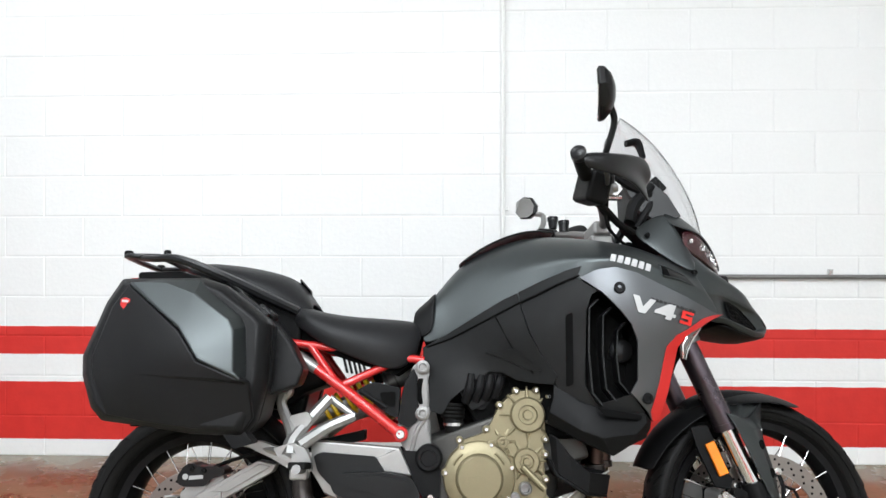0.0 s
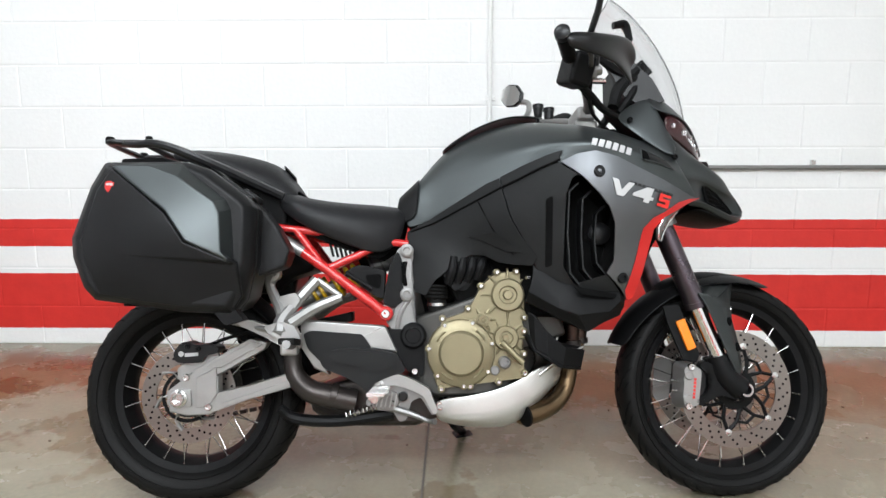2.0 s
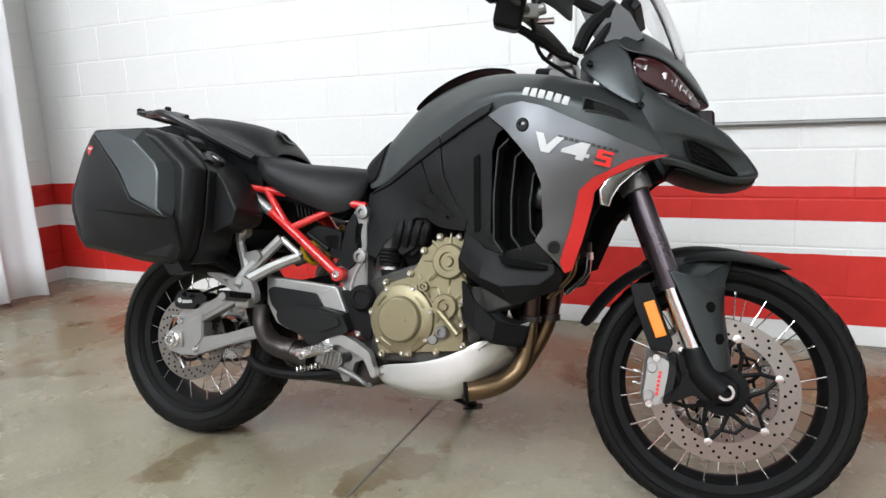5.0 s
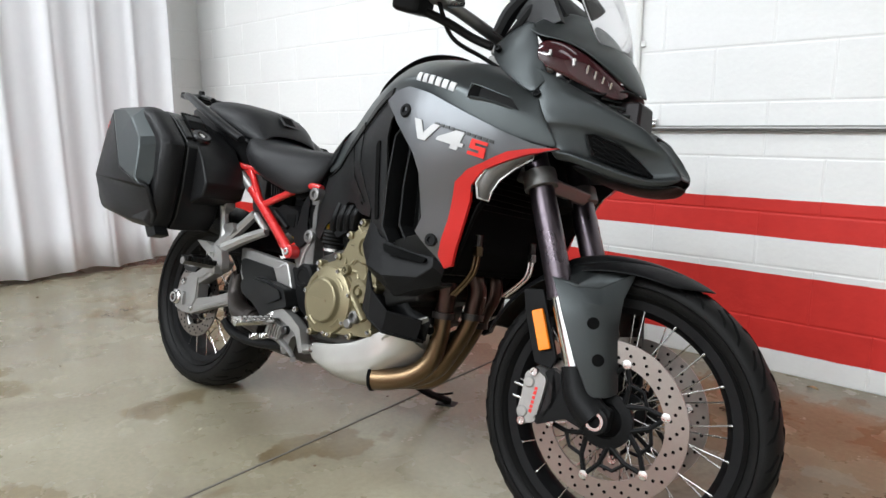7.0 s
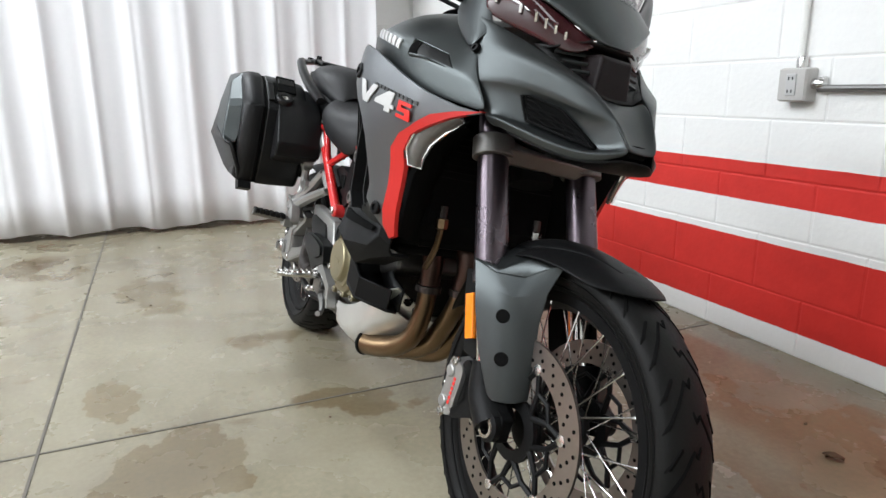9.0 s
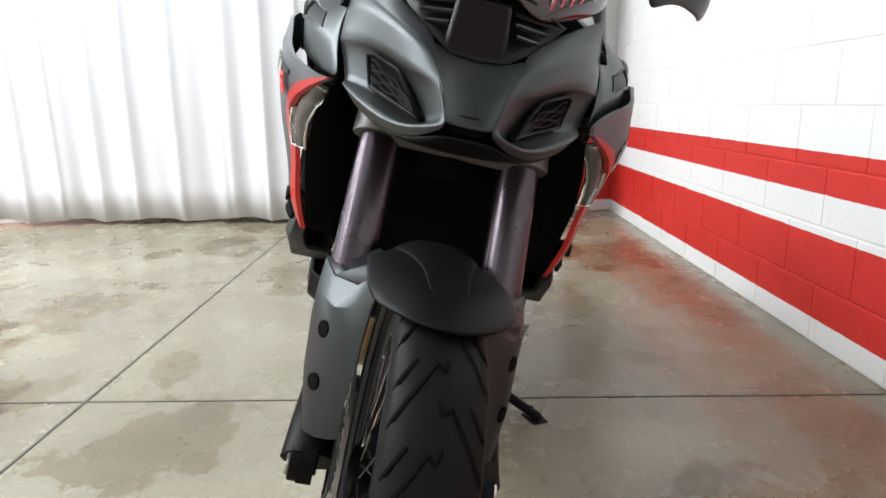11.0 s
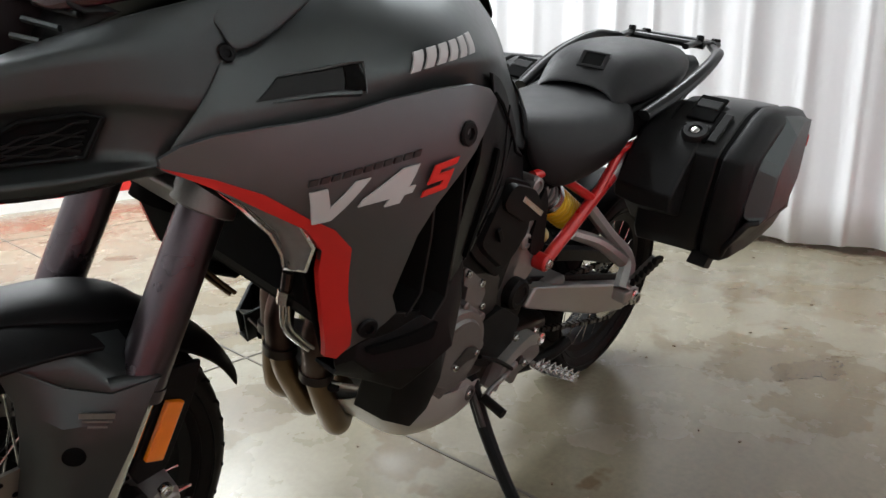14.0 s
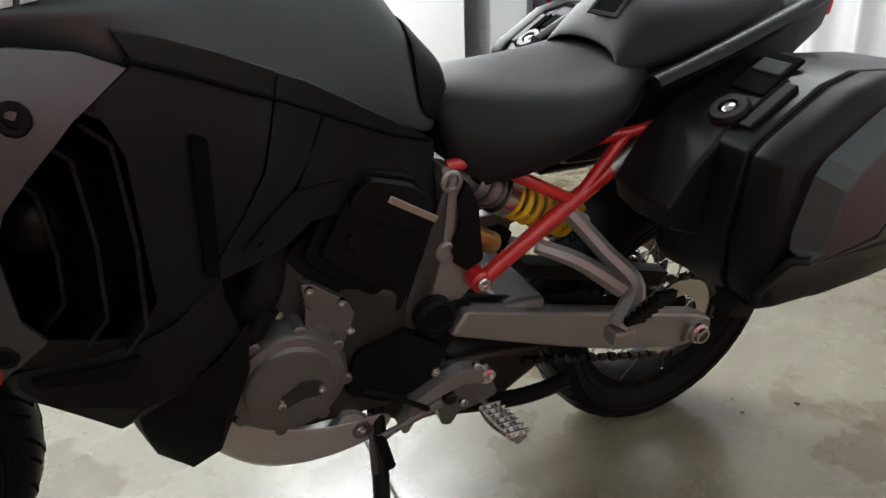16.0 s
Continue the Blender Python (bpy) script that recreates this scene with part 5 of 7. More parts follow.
    mir = part("mirror", turned(loft([[(mx + dxx * 1.0, -s * (my - dy * f * ms), mz + dz * f * ms) for dy, dz in MIRROR_RIM] for dxx, f in ((-0.004, 0.93), (0.0, 1.0), (0.012, 0.96), (0.028, 0.70), (0.038, 0.30))]), mx, -s * my, mz, 38 if s > 0 else -12), SATIN, bike, "black rear-view mirror on a bent stem", bevel=0.003)
    part("mirror_glass", turned(loft([[(mx - d, -s * (my - dy * 0.88 * ms), mz + dz * 0.88 * ms) for dy, dz in MIRROR_RIM] for d in (0.006, 0.0045)]), mx, -s * my, mz, 38 if s > 0 else -12), MIRROR, mir)
    if s > 0:
        part("mirror_stem", tube([(1.032, 0.400, 1.303), (1.063, 0.370, 1.287), (1.058, 0.330, 1.244), (1.037, 0.300, 1.205)], 0.010, 10), ALU, mir, "bare silver bent mirror stem")
        part("clutch_reservoir", lathe([(0.014, -0.03), (0.018, 0.0), (0.020, 0.0), (0.020, 0.012)], (1.087, 0.30, 1.246), (0, 0, 1), 14), SATIN, bar)
    else:
        part("mirror_stem", tube(sy([(mx + 0.03, my + 0.015, mz - 0.02), (mx + 0.045, my + 0.04, mz - 0.055), (mx + 0.03, my + 0.075, mz - 0.12), (1.10 + dx * 0.6, -0.285, 1.19)], s), 0.0085, 10), SATIN, mir)
part("screen_bracket", tube([(1.250, -0.060, 1.389), (1.285, -0.060, 1.393), (1.301, -0.060, 1.344)], [0.014, 0.018, 0.012], 8, flat=0.7), BLACK, bike)
part("cable_loom", tube([(1.081, -0.270, 1.140), (1.136, -0.220, 1.118), (1.178, -0.180, 1.095), (1.223, -0.160, 1.080)], 0.010, 10), RUBBER, bike, "thick black cable loom")
part("cockpit_stay", tube([(1.298, -0.120, 1.234), (1.241, -0.130, 1.171), (1.220, -0.140, 1.114)], [0.014, 0.018, 0.016], 8), BLACK, bike)
part("cockpit_stay", tube([(1.185, -0.130, 1.259), (1.231, -0.130, 1.230), (1.292, -0.120, 1.204)], [0.012, 0.016, 0.014], 8), BLACK, bike)
part("cockpit_shroud", slab([(1.211, 1.234), (1.287, 1.251), (1.338, 1.204), (1.372, 1.140), (1.313, 1.120), (1.253, 1.155), (1.233, 1.192)], -0.130, -0.110), SATIN, bike, "black cockpit shroud", bevel=0.006)
part("switch_lead", tube([(1.099, -0.250, 1.133), (1.141, -0.200, 1.109), (1.211, -0.150, 1.090)], 0.005, 8), RUBBER, bike)
part("brake_master", tube([(1.120, -0.240, 1.170), (1.160, -0.240, 1.180)], 0.013, 12, smooth=False), ALU, bike, "silver brake master cylinder", bevel=0.003)
part("brake_fitting", tube([(1.137, -0.220, 1.157), (1.176, -0.220, 1.157)], 0.008, 10, smooth=False), STEEL, bike)
part("handlebar_clamp", box((1.165, 0, 1.118), (0.055, 0.13, 0.045)), ALU, bike, "silver handlebar clamp", bevel=0.012)
part("riser", loft([[(1.165 + dx, y, z) for dx, y in ((-0.035, -0.06), (0.035, -0.06), (0.035, 0.06), (-0.035, 0.06))] for z in (1.02, 1.10)]), ALU, bike, bevel=0.01)
for s in SIDES:
    part("brake_hose", tube(sy([(1.13, -0.25, 1.16), (1.14, -0.20, 1.09), (1.19, -0.14, 1.06), (1.27, -0.10, 1.02)], s), 0.005, 8), RUBBER, bike)

# ---- seats and tail
part("rider_seat", patch([
    [(0.262, -0.115, 0.845), (0.262, -0.115, 0.885), (0.262, -0.07, 0.905), (0.262, 0, 0.908)],
    [(0.320, -0.160, 0.800), (0.320, -0.172, 0.845), (0.320, -0.120, 0.880), (0.320, 0, 0.880)],
    [(0.400, -0.165, 0.755), (0.400, -0.188, 0.815), (0.400, -0.130, 0.864), (0.400, 0, 0.864)],
    [(0.490, -0.150, 0.722), (0.490, -0.175, 0.790), (0.490, -0.120, 0.858), (0.490, 0, 0.860)],
    [(0.565, -0.135, 0.697), (0.568, -0.150, 0.780), (0.565, -0.100, 0.852), (0.565, 0, 0.858)],
    [(0.612, -0.110, 0.730), (0.622, -0.112, 0.790), (0.622, -0.078, 0.845), (0.622, 0, 0.852)],
    [(0.622, -0.085, 0.760), (0.635, -0.085, 0.800), (0.637, -0.060, 0.838), (0.637, 0, 0.845)]], True), VINYL, bike, "black vinyl rider seat", sub=2, thick=0.01)
part("seat_base", loft([[(x, y, z) for y, z in ((-w, z0), (-w, z1), (w, z1), (w, z0))] for x, w, z0, z1 in ((0.27, 0.10, 0.80, 0.88), (0.40, 0.14, 0.745, 0.83), (0.56, 0.11, 0.695, 0.82), (0.62, 0.08, 0.74, 0.82))]), DARK, bike)
pil = part("pillion_seat", patch([
    [(-0.045, -0.085, 0.975), (-0.045, -0.08, 1.000), (-0.045, -0.05, 1.008), (-0.045, 0, 1.010)],
    [(0.030, -0.140, 0.955), (0.030, -0.145, 0.985), (0.030, -0.09, 1.010), (0.030, 0, 1.014)],
    [(0.130, -0.160, 0.920), (0.130, -0.172, 0.955), (0.130, -0.105, 0.998), (0.130, 0, 1.002)],
    [(0.225, -0.145, 0.885), (0.225, -0.155, 0.930), (0.225, -0.095, 0.978), (0.225, 0, 0.985)],
    [(0.290, -0.120, 0.868), (0.290, -0.120, 0.900), (0.278, -0.078, 0.950), (0.272, 0, 0.965)],
    [(0.330, -0.105, 0.860), (0.330, -0.100, 0.880), (0.322, -0.065, 0.895), (0.318, 0, 0.900)]], True), VINYL, bike, "black vinyl pillion seat with a strap buckle", sub=2, thick=0.01)
fr = part("buckle", moved(join(box((0, 0.028, 0), (0.004, 0.010, 0.050)), join(box((0, -0.028, 0), (0.004, 0.010, 0.050)), join(box((0, 0, 0.021), (0.004, 0.050, 0.008)), box((0, 0, -0.021), (0.004, 0.050, 0.008))))), Matrix.Translation((0.279, 0.006, 0.9515)) @ pose(0, 0, 0, 0, -45, 12)), SATIN, pil, "moulded strap buckle frame", bevel=0.002)
part("buckle_slot", moved(box((0, 0, 0), (0.004, 0.048, 0.036)), Matrix.Translation((0.278, 0.006, 0.9505)) @ pose(0, 0, 0, 0, -45, 12)), DARK, pil)
# grab rails and rack
for s in SIDES:
    part("grab_rail", tube(sy([(0.300, -0.165, 0.862), (0.200, -0.180, 0.905), (0.080, -0.185, 0.955), (-0.040, -0.170, 1.000), (-0.120, -0.135, 1.008), (-0.180, -0.100, 1.018)], s), [0.016, 0.018, 0.017, 0.015, 0.012, 0.011], 10, flat=0.8), SATIN, bike, "black grab rail")
    part("rack_arm", tube(sy([(-0.205, -0.100, 1.024), (-0.105, -0.095, 1.022), (-0.03, -0.09, 1.008)], s), 0.010, 8, flat=0.8), SATIN, bike)
    part("rack_pad", lathe([(0.012, -0.004), (0.013, 0.012), (0.010, 0.016)], (-0.212, s * 0.10, 1.022), (0, 0, 1), 12), RUBBER, bike)
    part("rack_pad", lathe([(0.010, -0.004), (0.010, 0.010), (0.008, 0.013)], (-0.104, s * 0.095, 1.028), (0, 0, 1), 12), RUBBER, bike)
part("rack_bar", tube([(-0.165, -0.11, 1.018), (-0.218, -0.09, 1.024), (-0.218, 0.09, 1.024), (-0.165, 0.11, 1.018)], 0.011, 8, flat=0.8), SATIN, bike)
part("rack_bar", tube([(-0.105, -0.11, 1.016), (-0.105, 0.11, 1.016)], 0.010, 8, smooth=False), SATIN, bike)
part("tail", loft([[(x, y, z) for y, z in ((-w, z0), (-w * 1.1, z1), (w * 1.1, z1), (w, z0))] for x, w, z0, z1 in ((-0.20, 0.06, 0.92, 0.985), (-0.05, 0.12, 0.88, 0.975), (0.15, 0.14, 0.82, 0.92), (0.30, 0.12, 0.77, 0.86))]), BLACK, bike, bevel=0.01)
part("tail_lamp", box((-0.215, 0, 0.955), (0.03, 0.10, 0.03)), RED, bike, "red tail lamp", bevel=0.006)
part("rear_hugger", patch([[(0.33 * math.cos(a), y, 0.315 + 0.345 * math.sin(a) + dz) for y, dz in ((-0.085, -0.03), (-0.05, 0), (0.05, 0), (0.085, -0.03))] for a in (radians(v) for v in (35, 55, 75, 95, 115))]), BLACK, bike, thick=0.004, sub=1)

# ---- panniers
BROADEN = False
CASE = [(-0.079, 0.918), (-0.112, 0.860), (-0.155, 0.732), (-0.150, 0.685), (-0.122, 0.613), (-0.094, 0.584), (0.000, 0.572), (0.112, 0.555), (0.235, 0.550), (0.260, 0.584), (0.279, 0.672), (0.282, 0.810), (0.265, 0.830), (0.172, 0.900), (0.117, 0.919)]
SKIN = [(0.071, -0.436, 0.683), (-0.049, -0.400, 0.897), (0.094, -0.440, 0.785), (0.142, -0.444, 0.715), (0.241, -0.427, 0.671), (0.256, -0.412, 0.667), (0.261, -0.380, 0.591), (0.241, -0.372, 0.562), (0.131, -0.385, 0.566), (0.017, -0.388, 0.581), (-0.075, -0.388, 0.599), (-0.116, -0.388, 0.683), (-0.121, -0.392, 0.728), (-0.084, -0.395, 0.846)]
LIDP = [(-0.049, -0.401, 0.901), (0.015, -0.388, 0.910), (0.114, -0.378, 0.911), (0.228, -0.368, 0.827), (0.240, -0.366, 0.804), (0.241, -0.392, 0.679), (0.241, -0.428, 0.676), (0.144, -0.446, 0.720), (0.096, -0.442, 0.790), (0.045, -0.405, 0.899), (0.116, -0.416, 0.872), (0.202, -0.427, 0.812), (0.216, -0.430, 0.787), (0.224, -0.434, 0.696)]


def ring(y, k, dx=0.0, dz=0.0):
    cx, cz = 0.08, 0.735
    return [(cx + (x - cx) * k + dx, y, cz + (z - cz) * k + dz) for x, z in CASE]


def facets(pts, faces, s, out=0.0):
    bm = bmesh.new()
    vs = [bm.verts.new((x, -s * (y - out), z)) for x, y, z in pts]
    for f in faces:
        bm.faces.new([vs[i] for i in f])
    return bm


for s, LID_OUT in ((-1, 0.024), (1, 0.044)):
    pan = part("pannier", loft([[(x, s * y, z) for x, y, z in ring(y, k)] for y, k in ((0.195, 0.90), (0.205, 0.955), (0.300, 0.985), (0.314 + LID_OUT, 0.985))]), SATIN, bike, "black hard side case with a satin grey lid panel", bevel=0.006)
    part("seam", loft([[(x, s * y, z) for x, y, z in ring(y, 0.968)] for y in (0.312 + LID_OUT, 0.324 + LID_OUT)]), DARK, pan)
    part("lid", loft([[(x, s * y, z) for x, y, z in ring(y, k)] for y, k in ((0.322 + LID_OUT, 0.99), (0.335 + LID_OUT, 1.0), (0.352 + LID_OUT, 1.0), (0.368 + LID_OUT, 0.985), (0.388 + LID_OUT, 0.90))]), CASE_BLACK, pan, bevel=0.007, label="black case lid")
    part("lid_skin", facets(SKIN, [(0, i, i + 1) for i in range(1, 13)] + [(0, 13, 1)], s, LID_OUT), CASE_BLACK, pan, "flat black lid skin", thick=0.014, bevel=0.006, sharp=55)
    part("lid_panel", facets(LIDP, [(0, 9, 1), (1, 9, 10, 2), (2, 10, 11, 3), (3, 11, 12, 4), (4, 12, 13, 5), (5, 13, 6), (0, 8, 9), (8, 10, 9), (8, 7, 11, 10), (7, 12, 11), (7, 6, 13, 12)], s, LID_OUT), GREY, pan, "satin grey painted lid panel", thick=0.012, bevel=0.005, sharp=14)
    LF = Field([(x, z, LID_OUT - y) for x, y, z in SKIN])
    part("badge", panel(rounded([(-0.059, 0.862), (-0.047, 0.865), (-0.034, 0.860), (-0.035, 0.848), (-0.048, 0.835), (-0.059, 0.847)], 0.003), LF, s, 0.004, 0.004), RED, pan, "small red shield badge", bevel=0.001)
    part("badge_bar", panel([(-0.055, 0.859), (-0.038, 0.858), (-0.038, 0.852), (-0.055, 0.854)], LF, s, 0.003, 0.0052), WHITE_INK, pan)
    lk = part("lock", lathe([(0.030, -0.02), (0.030, 0.004), (0.026, 0.010), (0.015, 0.010), (0.013, 0.004)], (0.247, s * 0.282, 0.845), (0.60, 0, 0.80), 24), SATIN, pan, "round case lock")
    part("key_barrel", lathe([(0.010, 0.0), (0.010, 0.008), (0.008, 0.009)], (0.247, s * 0.282, 0.845), (0.60, 0, 0.80), 16), STEEL, lk)
    tilt = pose(0, 0, 0, 0, 36.9, 0)
    part("latch", box((0.223, s * 0.326, 0.862), (0.095, 0.020, 0.010), tilt), COVER, pan, "flat case latch", bevel=0.003)
    part("latch_gap", box((0.222, s * 0.311, 0.861), (0.105, 0.008, 0.008), tilt), DARK, pan)
    # near-black patch: the shade in the handle's recess is painted
    part("handle_recess", box((0.176, s * 0.270, 0.894), (0.085, 0.066, 0.008), tilt), DARK, pan, "sunk carry handle", bevel=0.004)
    part("carry_handle", box((0.168, s * 0.270, 0.902), (0.030, 0.056, 0.010), tilt), COVER, pan, bevel=0.004)
    INNER = [(-0.070, 0.890), (0.020, 0.905), (0.150, 0.900), (0.262, 0.836), (0.315, 0.772), (0.352, 0.705), (0.338, 0.664), (0.270, 0.640), (0.200, 0.585), (0.020, 0.590), (-0.090, 0.640), (-0.120, 0.740)]
    part("inner_shell", loft([[(0.10 + (x - 0.10) * k, s * y, 0.745 + (z - 0.745) * k) for x, z in INNER] for y, k in ((0.150, 0.84), (0.158, 0.92), (0.215, 0.97), (0.306, 0.99))]), CASE_BLACK, pan, "deep black inner half of the case", bevel=0.008)
    part("case_bumper", slab(rounded([(0.185, 0.560), (0.235, 0.566), (0.262, 0.535), (0.215, 0.522)], 0.006), s * 0.350, s * 0.392), BLACK, pan, bevel=0.004)
    part("case_foot", box((-0.035, s * 0.26, 0.578), (0.06, 0.10, 0.02)), BLACK, pan, bevel=0.004)
    part("case_bracket", box((0.10, s * 0.17, 0.72), (0.18, 0.06, 0.10)), DARK, bike, bevel=0.01)
    if s > 0:
        for ob in (pan, *pan.children):
            for v in ob.data.vertices:
                v.co.z += 0.020 * (1 - ramp01(v.co.z, 0.56, 0.76)) * ramp01(v.co.y, 0.20, 0.34)

LEFT_SET = -0.016
# ---- frame
HANG_A = [(0.389, -0.150, 0.635), (0.342, -0.170, 0.579), (0.306, -0.200, 0.527), (0.304, -0.215, 0.492)]
HANG_LA = [(0.424, 0.145, 0.648), (0.362, 0.185, 0.580), (0.312, 0.225, 0.520), (0.349, 0.245, 0.456)]
HANG_LB = [(0.478, 0.150, 0.590), (0.415, 0.190, 0.570), (0.340, 0.225, 0.522)]
HANG_B = [(0.456, -0.150, 0.587), (0.387, -0.170, 0.557), (0.325, -0.205, 0.515)]
HANG_C = [(0.390, -0.150, 0.634), (0.424, -0.150, 0.610), (0.456, -0.150, 0.587)]
HANG_D = [(0.277, -0.185, 0.651), (0.269, -0.180, 0.617), (0.300, -0.190, 0.552), (0.307, -0.205, 0.509)]
HANG_E = [(0.156, -0.170, 0.521), (0.230, -0.190, 0.509), (0.316, -0.215, 0.492)]
for s in SIDES:
    part("trellis_tube", tube(sy([(0.345, -0.148, 0.715), (0.423, -0.150, 0.660), (0.580, -0.150, 0.540)], s), 0.0145, 14, smooth=False), FRAME_RED, bike, "gloss red tubular rear frame")
    part("trellis_tube", tube(sy([(0.250, -0.145, 0.785), (0.330, -0.148, 0.775), (0.408, -0.150, 0.670)], s), 0.011, 12, smooth=False), FRAME_RED, bike)
    part("trellis_tube", tube(sy([(0.415, -0.150, 0.664), (0.540, -0.130, 0.722)], s), 0.011, 12, smooth=False), FRAME_RED, bike)
    part("trellis_tube", tube(sy([(0.330, -0.148, 0.775), (0.56, -0.12, 0.745), (0.640, -0.115, 0.735)], s), 0.011, 12, smooth=False), FRAME_RED, bike)
    part("frame_collar", tube(sy([(0.255, -0.146, 0.772), (0.350, -0.148, 0.711)], s), 0.0155, 14, smooth=False), ALU, bike, "bare aluminium frame collar")
    bolt(bike, (0.580, s * 0.163, 0.541), (0, s, 0), 0.012)
    part("frame_boss", lathe([(0.020, -0.02), (0.020, 0.008), (0.016, 0.012)], (0.580, s * 0.150, 0.541), (0, s, 0), 18), FRAME_RED, bike)
    # same casting, darker metal right and paler left: uneven light offset by colour
    pl = part("frame_plate", slab(rounded([(0.617, 0.726), (0.647, 0.726), (0.656, 0.706), (0.648, 0.658), (0.656, 0.601), (0.650, 0.558), (0.665, 0.490), (0.612, 0.477), (0.579, 0.516), (0.567, 0.566), (0.607, 0.557), (0.621, 0.581), (0.616, 0.625), (0.603, 0.668), (0.606, 0.711)] if s < 0 else [(0.654, 0.742), (0.630, 0.735), (0.615, 0.700), (0.617, 0.643), (0.618, 0.560), (0.575, 0.545), (0.575, 0.525), (0.625, 0.475), (0.740, 0.388), (0.815, 0.392), (0.812, 0.412), (0.740, 0.414), (0.662, 0.490), (0.648, 0.560), (0.642, 0.595), (0.644, 0.680)], 0.008), s * 0.088, s * 0.128), ALU_GREY if s < 0 else ALU, bike, "cast aluminium frame plate", bevel=0.005)
    for x, z in ((0.637, 0.716), (0.637, 0.593)):
        part("plate_boss", lathe([(0.019, -0.02), (0.019, 0.010), (0.015, 0.012), (0.010, 0.012), (0.009, 0.004)] if s < 0 else [(0.019, -0.02), (0.019, 0.004), (0.016, 0.006), (0.012, 0.006), (0.011, -0.004)], (x, s * 0.128, z), (0, s, 0), 18), ALU_GREY if s < 0 else ALU, pl)
    if s < 0:
        # a strip proud of the plate; its near-black is the channel's shade
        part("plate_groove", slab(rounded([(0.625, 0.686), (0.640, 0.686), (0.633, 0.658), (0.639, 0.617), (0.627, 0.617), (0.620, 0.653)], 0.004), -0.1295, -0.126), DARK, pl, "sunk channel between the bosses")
        part("plate_rib", tube([(0.642, -0.128, 0.577), (0.621, -0.128, 0.544), (0.607, -0.128, 0.488)], 0.006, 8), ALU, pl)
    part("plate_cover", slab(rounded([(0.589, 0.680), (0.612, 0.719), (0.626, 0.689), (0.617, 0.641), (0.630, 0.612), (0.625, 0.570), (0.599, 0.551), (0.568, 0.569)], 0.008), s * 0.10, s * 0.136, taper=0.95), BLACK, bike, bevel=0.005)
    part("pivot_cap", lathe([(0.036, -0.03), (0.036, 0.004), (0.030, 0.010), (0.022, 0.010), (0.020, 0.007)], (0.655, s * 0.145, 0.480), (0, s, 0), 24), BLACK, bike, "black swingarm pivot cap")
    part("pivot_plate", slab(rounded([(0.583, 0.498), (0.682, 0.495), (0.685, 0.413), (0.682, 0.363), (0.637, 0.382), (0.599, 0.452)], 0.012), s * 0.09, s * 0.136), BLACK, bike, bevel=0.006)
    # footpeg hanger and pegs
    hang = part("peg_hanger", slab(rounded([(0.524, 0.295), (0.542, 0.335), (0.561, 0.363), (0.618, 0.370), (0.650, 0.359), (0.682, 0.340), (0.722, 0.271), (0.706, 0.265), (0.675, 0.315), (0.650, 0.303), (0.637, 0.253), (0.618, 0.247), (0.599, 0.279), (0.561, 0.279)], 0.008), s * 0.135, s * 0.160), ALU_GREY, bike, "cast aluminium footpeg hanger", bevel=0.006)
    if s < 0:
        part("cylinder_body", slab(rounded([(0.542, 0.331), (0.575, 0.343), (0.616, 0.331), (0.625, 0.300), (0.600, 0.275), (0.550, 0.285)], 0.008), s * 0.130, s * 0.172, taper=0.85), ALU_GREY, hang, "ribbed metal pedal cylinder", bevel=0.006)
    part("heel_plate", slab(rounded([(0.565, 0.360), (0.583, 0.375), (0.613, 0.380), (0.659, 0.362), (0.700, 0.338), (0.723, 0.276), (0.710, 0.270), (0.683, 0.320), (0.651, 0.335), (0.605, 0.350), (0.568, 0.342)], 0.006), s * 0.150, s * 0.176), ALU, hang, bevel=0.004)
    for k in range(5 if s < 0 else 0):
        part("cylinder_rib", box((0.560 + 0.012 * k, s * 0.1735, 0.312 - 0.001 * k), (0.004, 0.006, 0.040), pose(0, 0, 0, 0, 12, 0)), ALU, hang, bevel=0.001)
    part("reservoir_cap", lathe([(0.013, 0.0), (0.013, 0.012), (0.009, 0.015), (0.0005, 0.015)], (0.628, s * 0.160, 0.318), (0, s, 0), 16), SATIN, hang)
    part("pedal_pivot", lathe([(0.016, 0.0), (0.016, 0.018), (0.010, 0.021), (0.007, 0.014)], (0.560, s * 0.158, 0.352), (0, s, 0), 18), STEEL, hang)
    for x, z in ((0.58, 0.375), (0.60, 0.30), (0.66, 0.385)):
        bolt(hang, (x, s * 0.167, z), (0, s, 0), 0.009)
    pg0, pg1 = ((0.575, s * 0.165, 0.335), (0.562, s * 0.292, 0.330)) if s < 0 else ((0.551, 0.160, 0.274), (0.545, 0.275, 0.289))
    peg = part("footpeg", tube([pg0, pg1], 0.010, 8, smooth=False), STEEL, bike, "toothed steel footpeg")
    for k in range(7):
        q = Vector(pg0).lerp(Vector(pg1), 0.16 + 0.13 * k)
        part("peg_tooth", box(q + Vector((0, 0, 0.010)), (0.044, 0.004, 0.010)), STEEL, peg, bevel=0.001)
    for dx in (-0.022, 0.022):
        part("peg_rail", tube([Vector(pg0).lerp(Vector(pg1), 0.1) + Vector((dx * 0.7, 0, 0.003)), Vector(pg0).lerp(Vector(pg1), 0.55) + Vector((dx, 0, 0.003)), Vector(pg1) + Vector((dx * 0.5, 0, 0.003))], 0.005, 6), STEEL, peg)
    # passenger hanger: a forked casting, splayed outwards
    ph = part("pillion_hanger", tube(sy(HANG_A, s) if s < 0 else HANG_LA, [0.017, 0.018, 0.021, 0.024], 8, flat=0.9), ALU, bike, "forked aluminium pillion footpeg hanger")
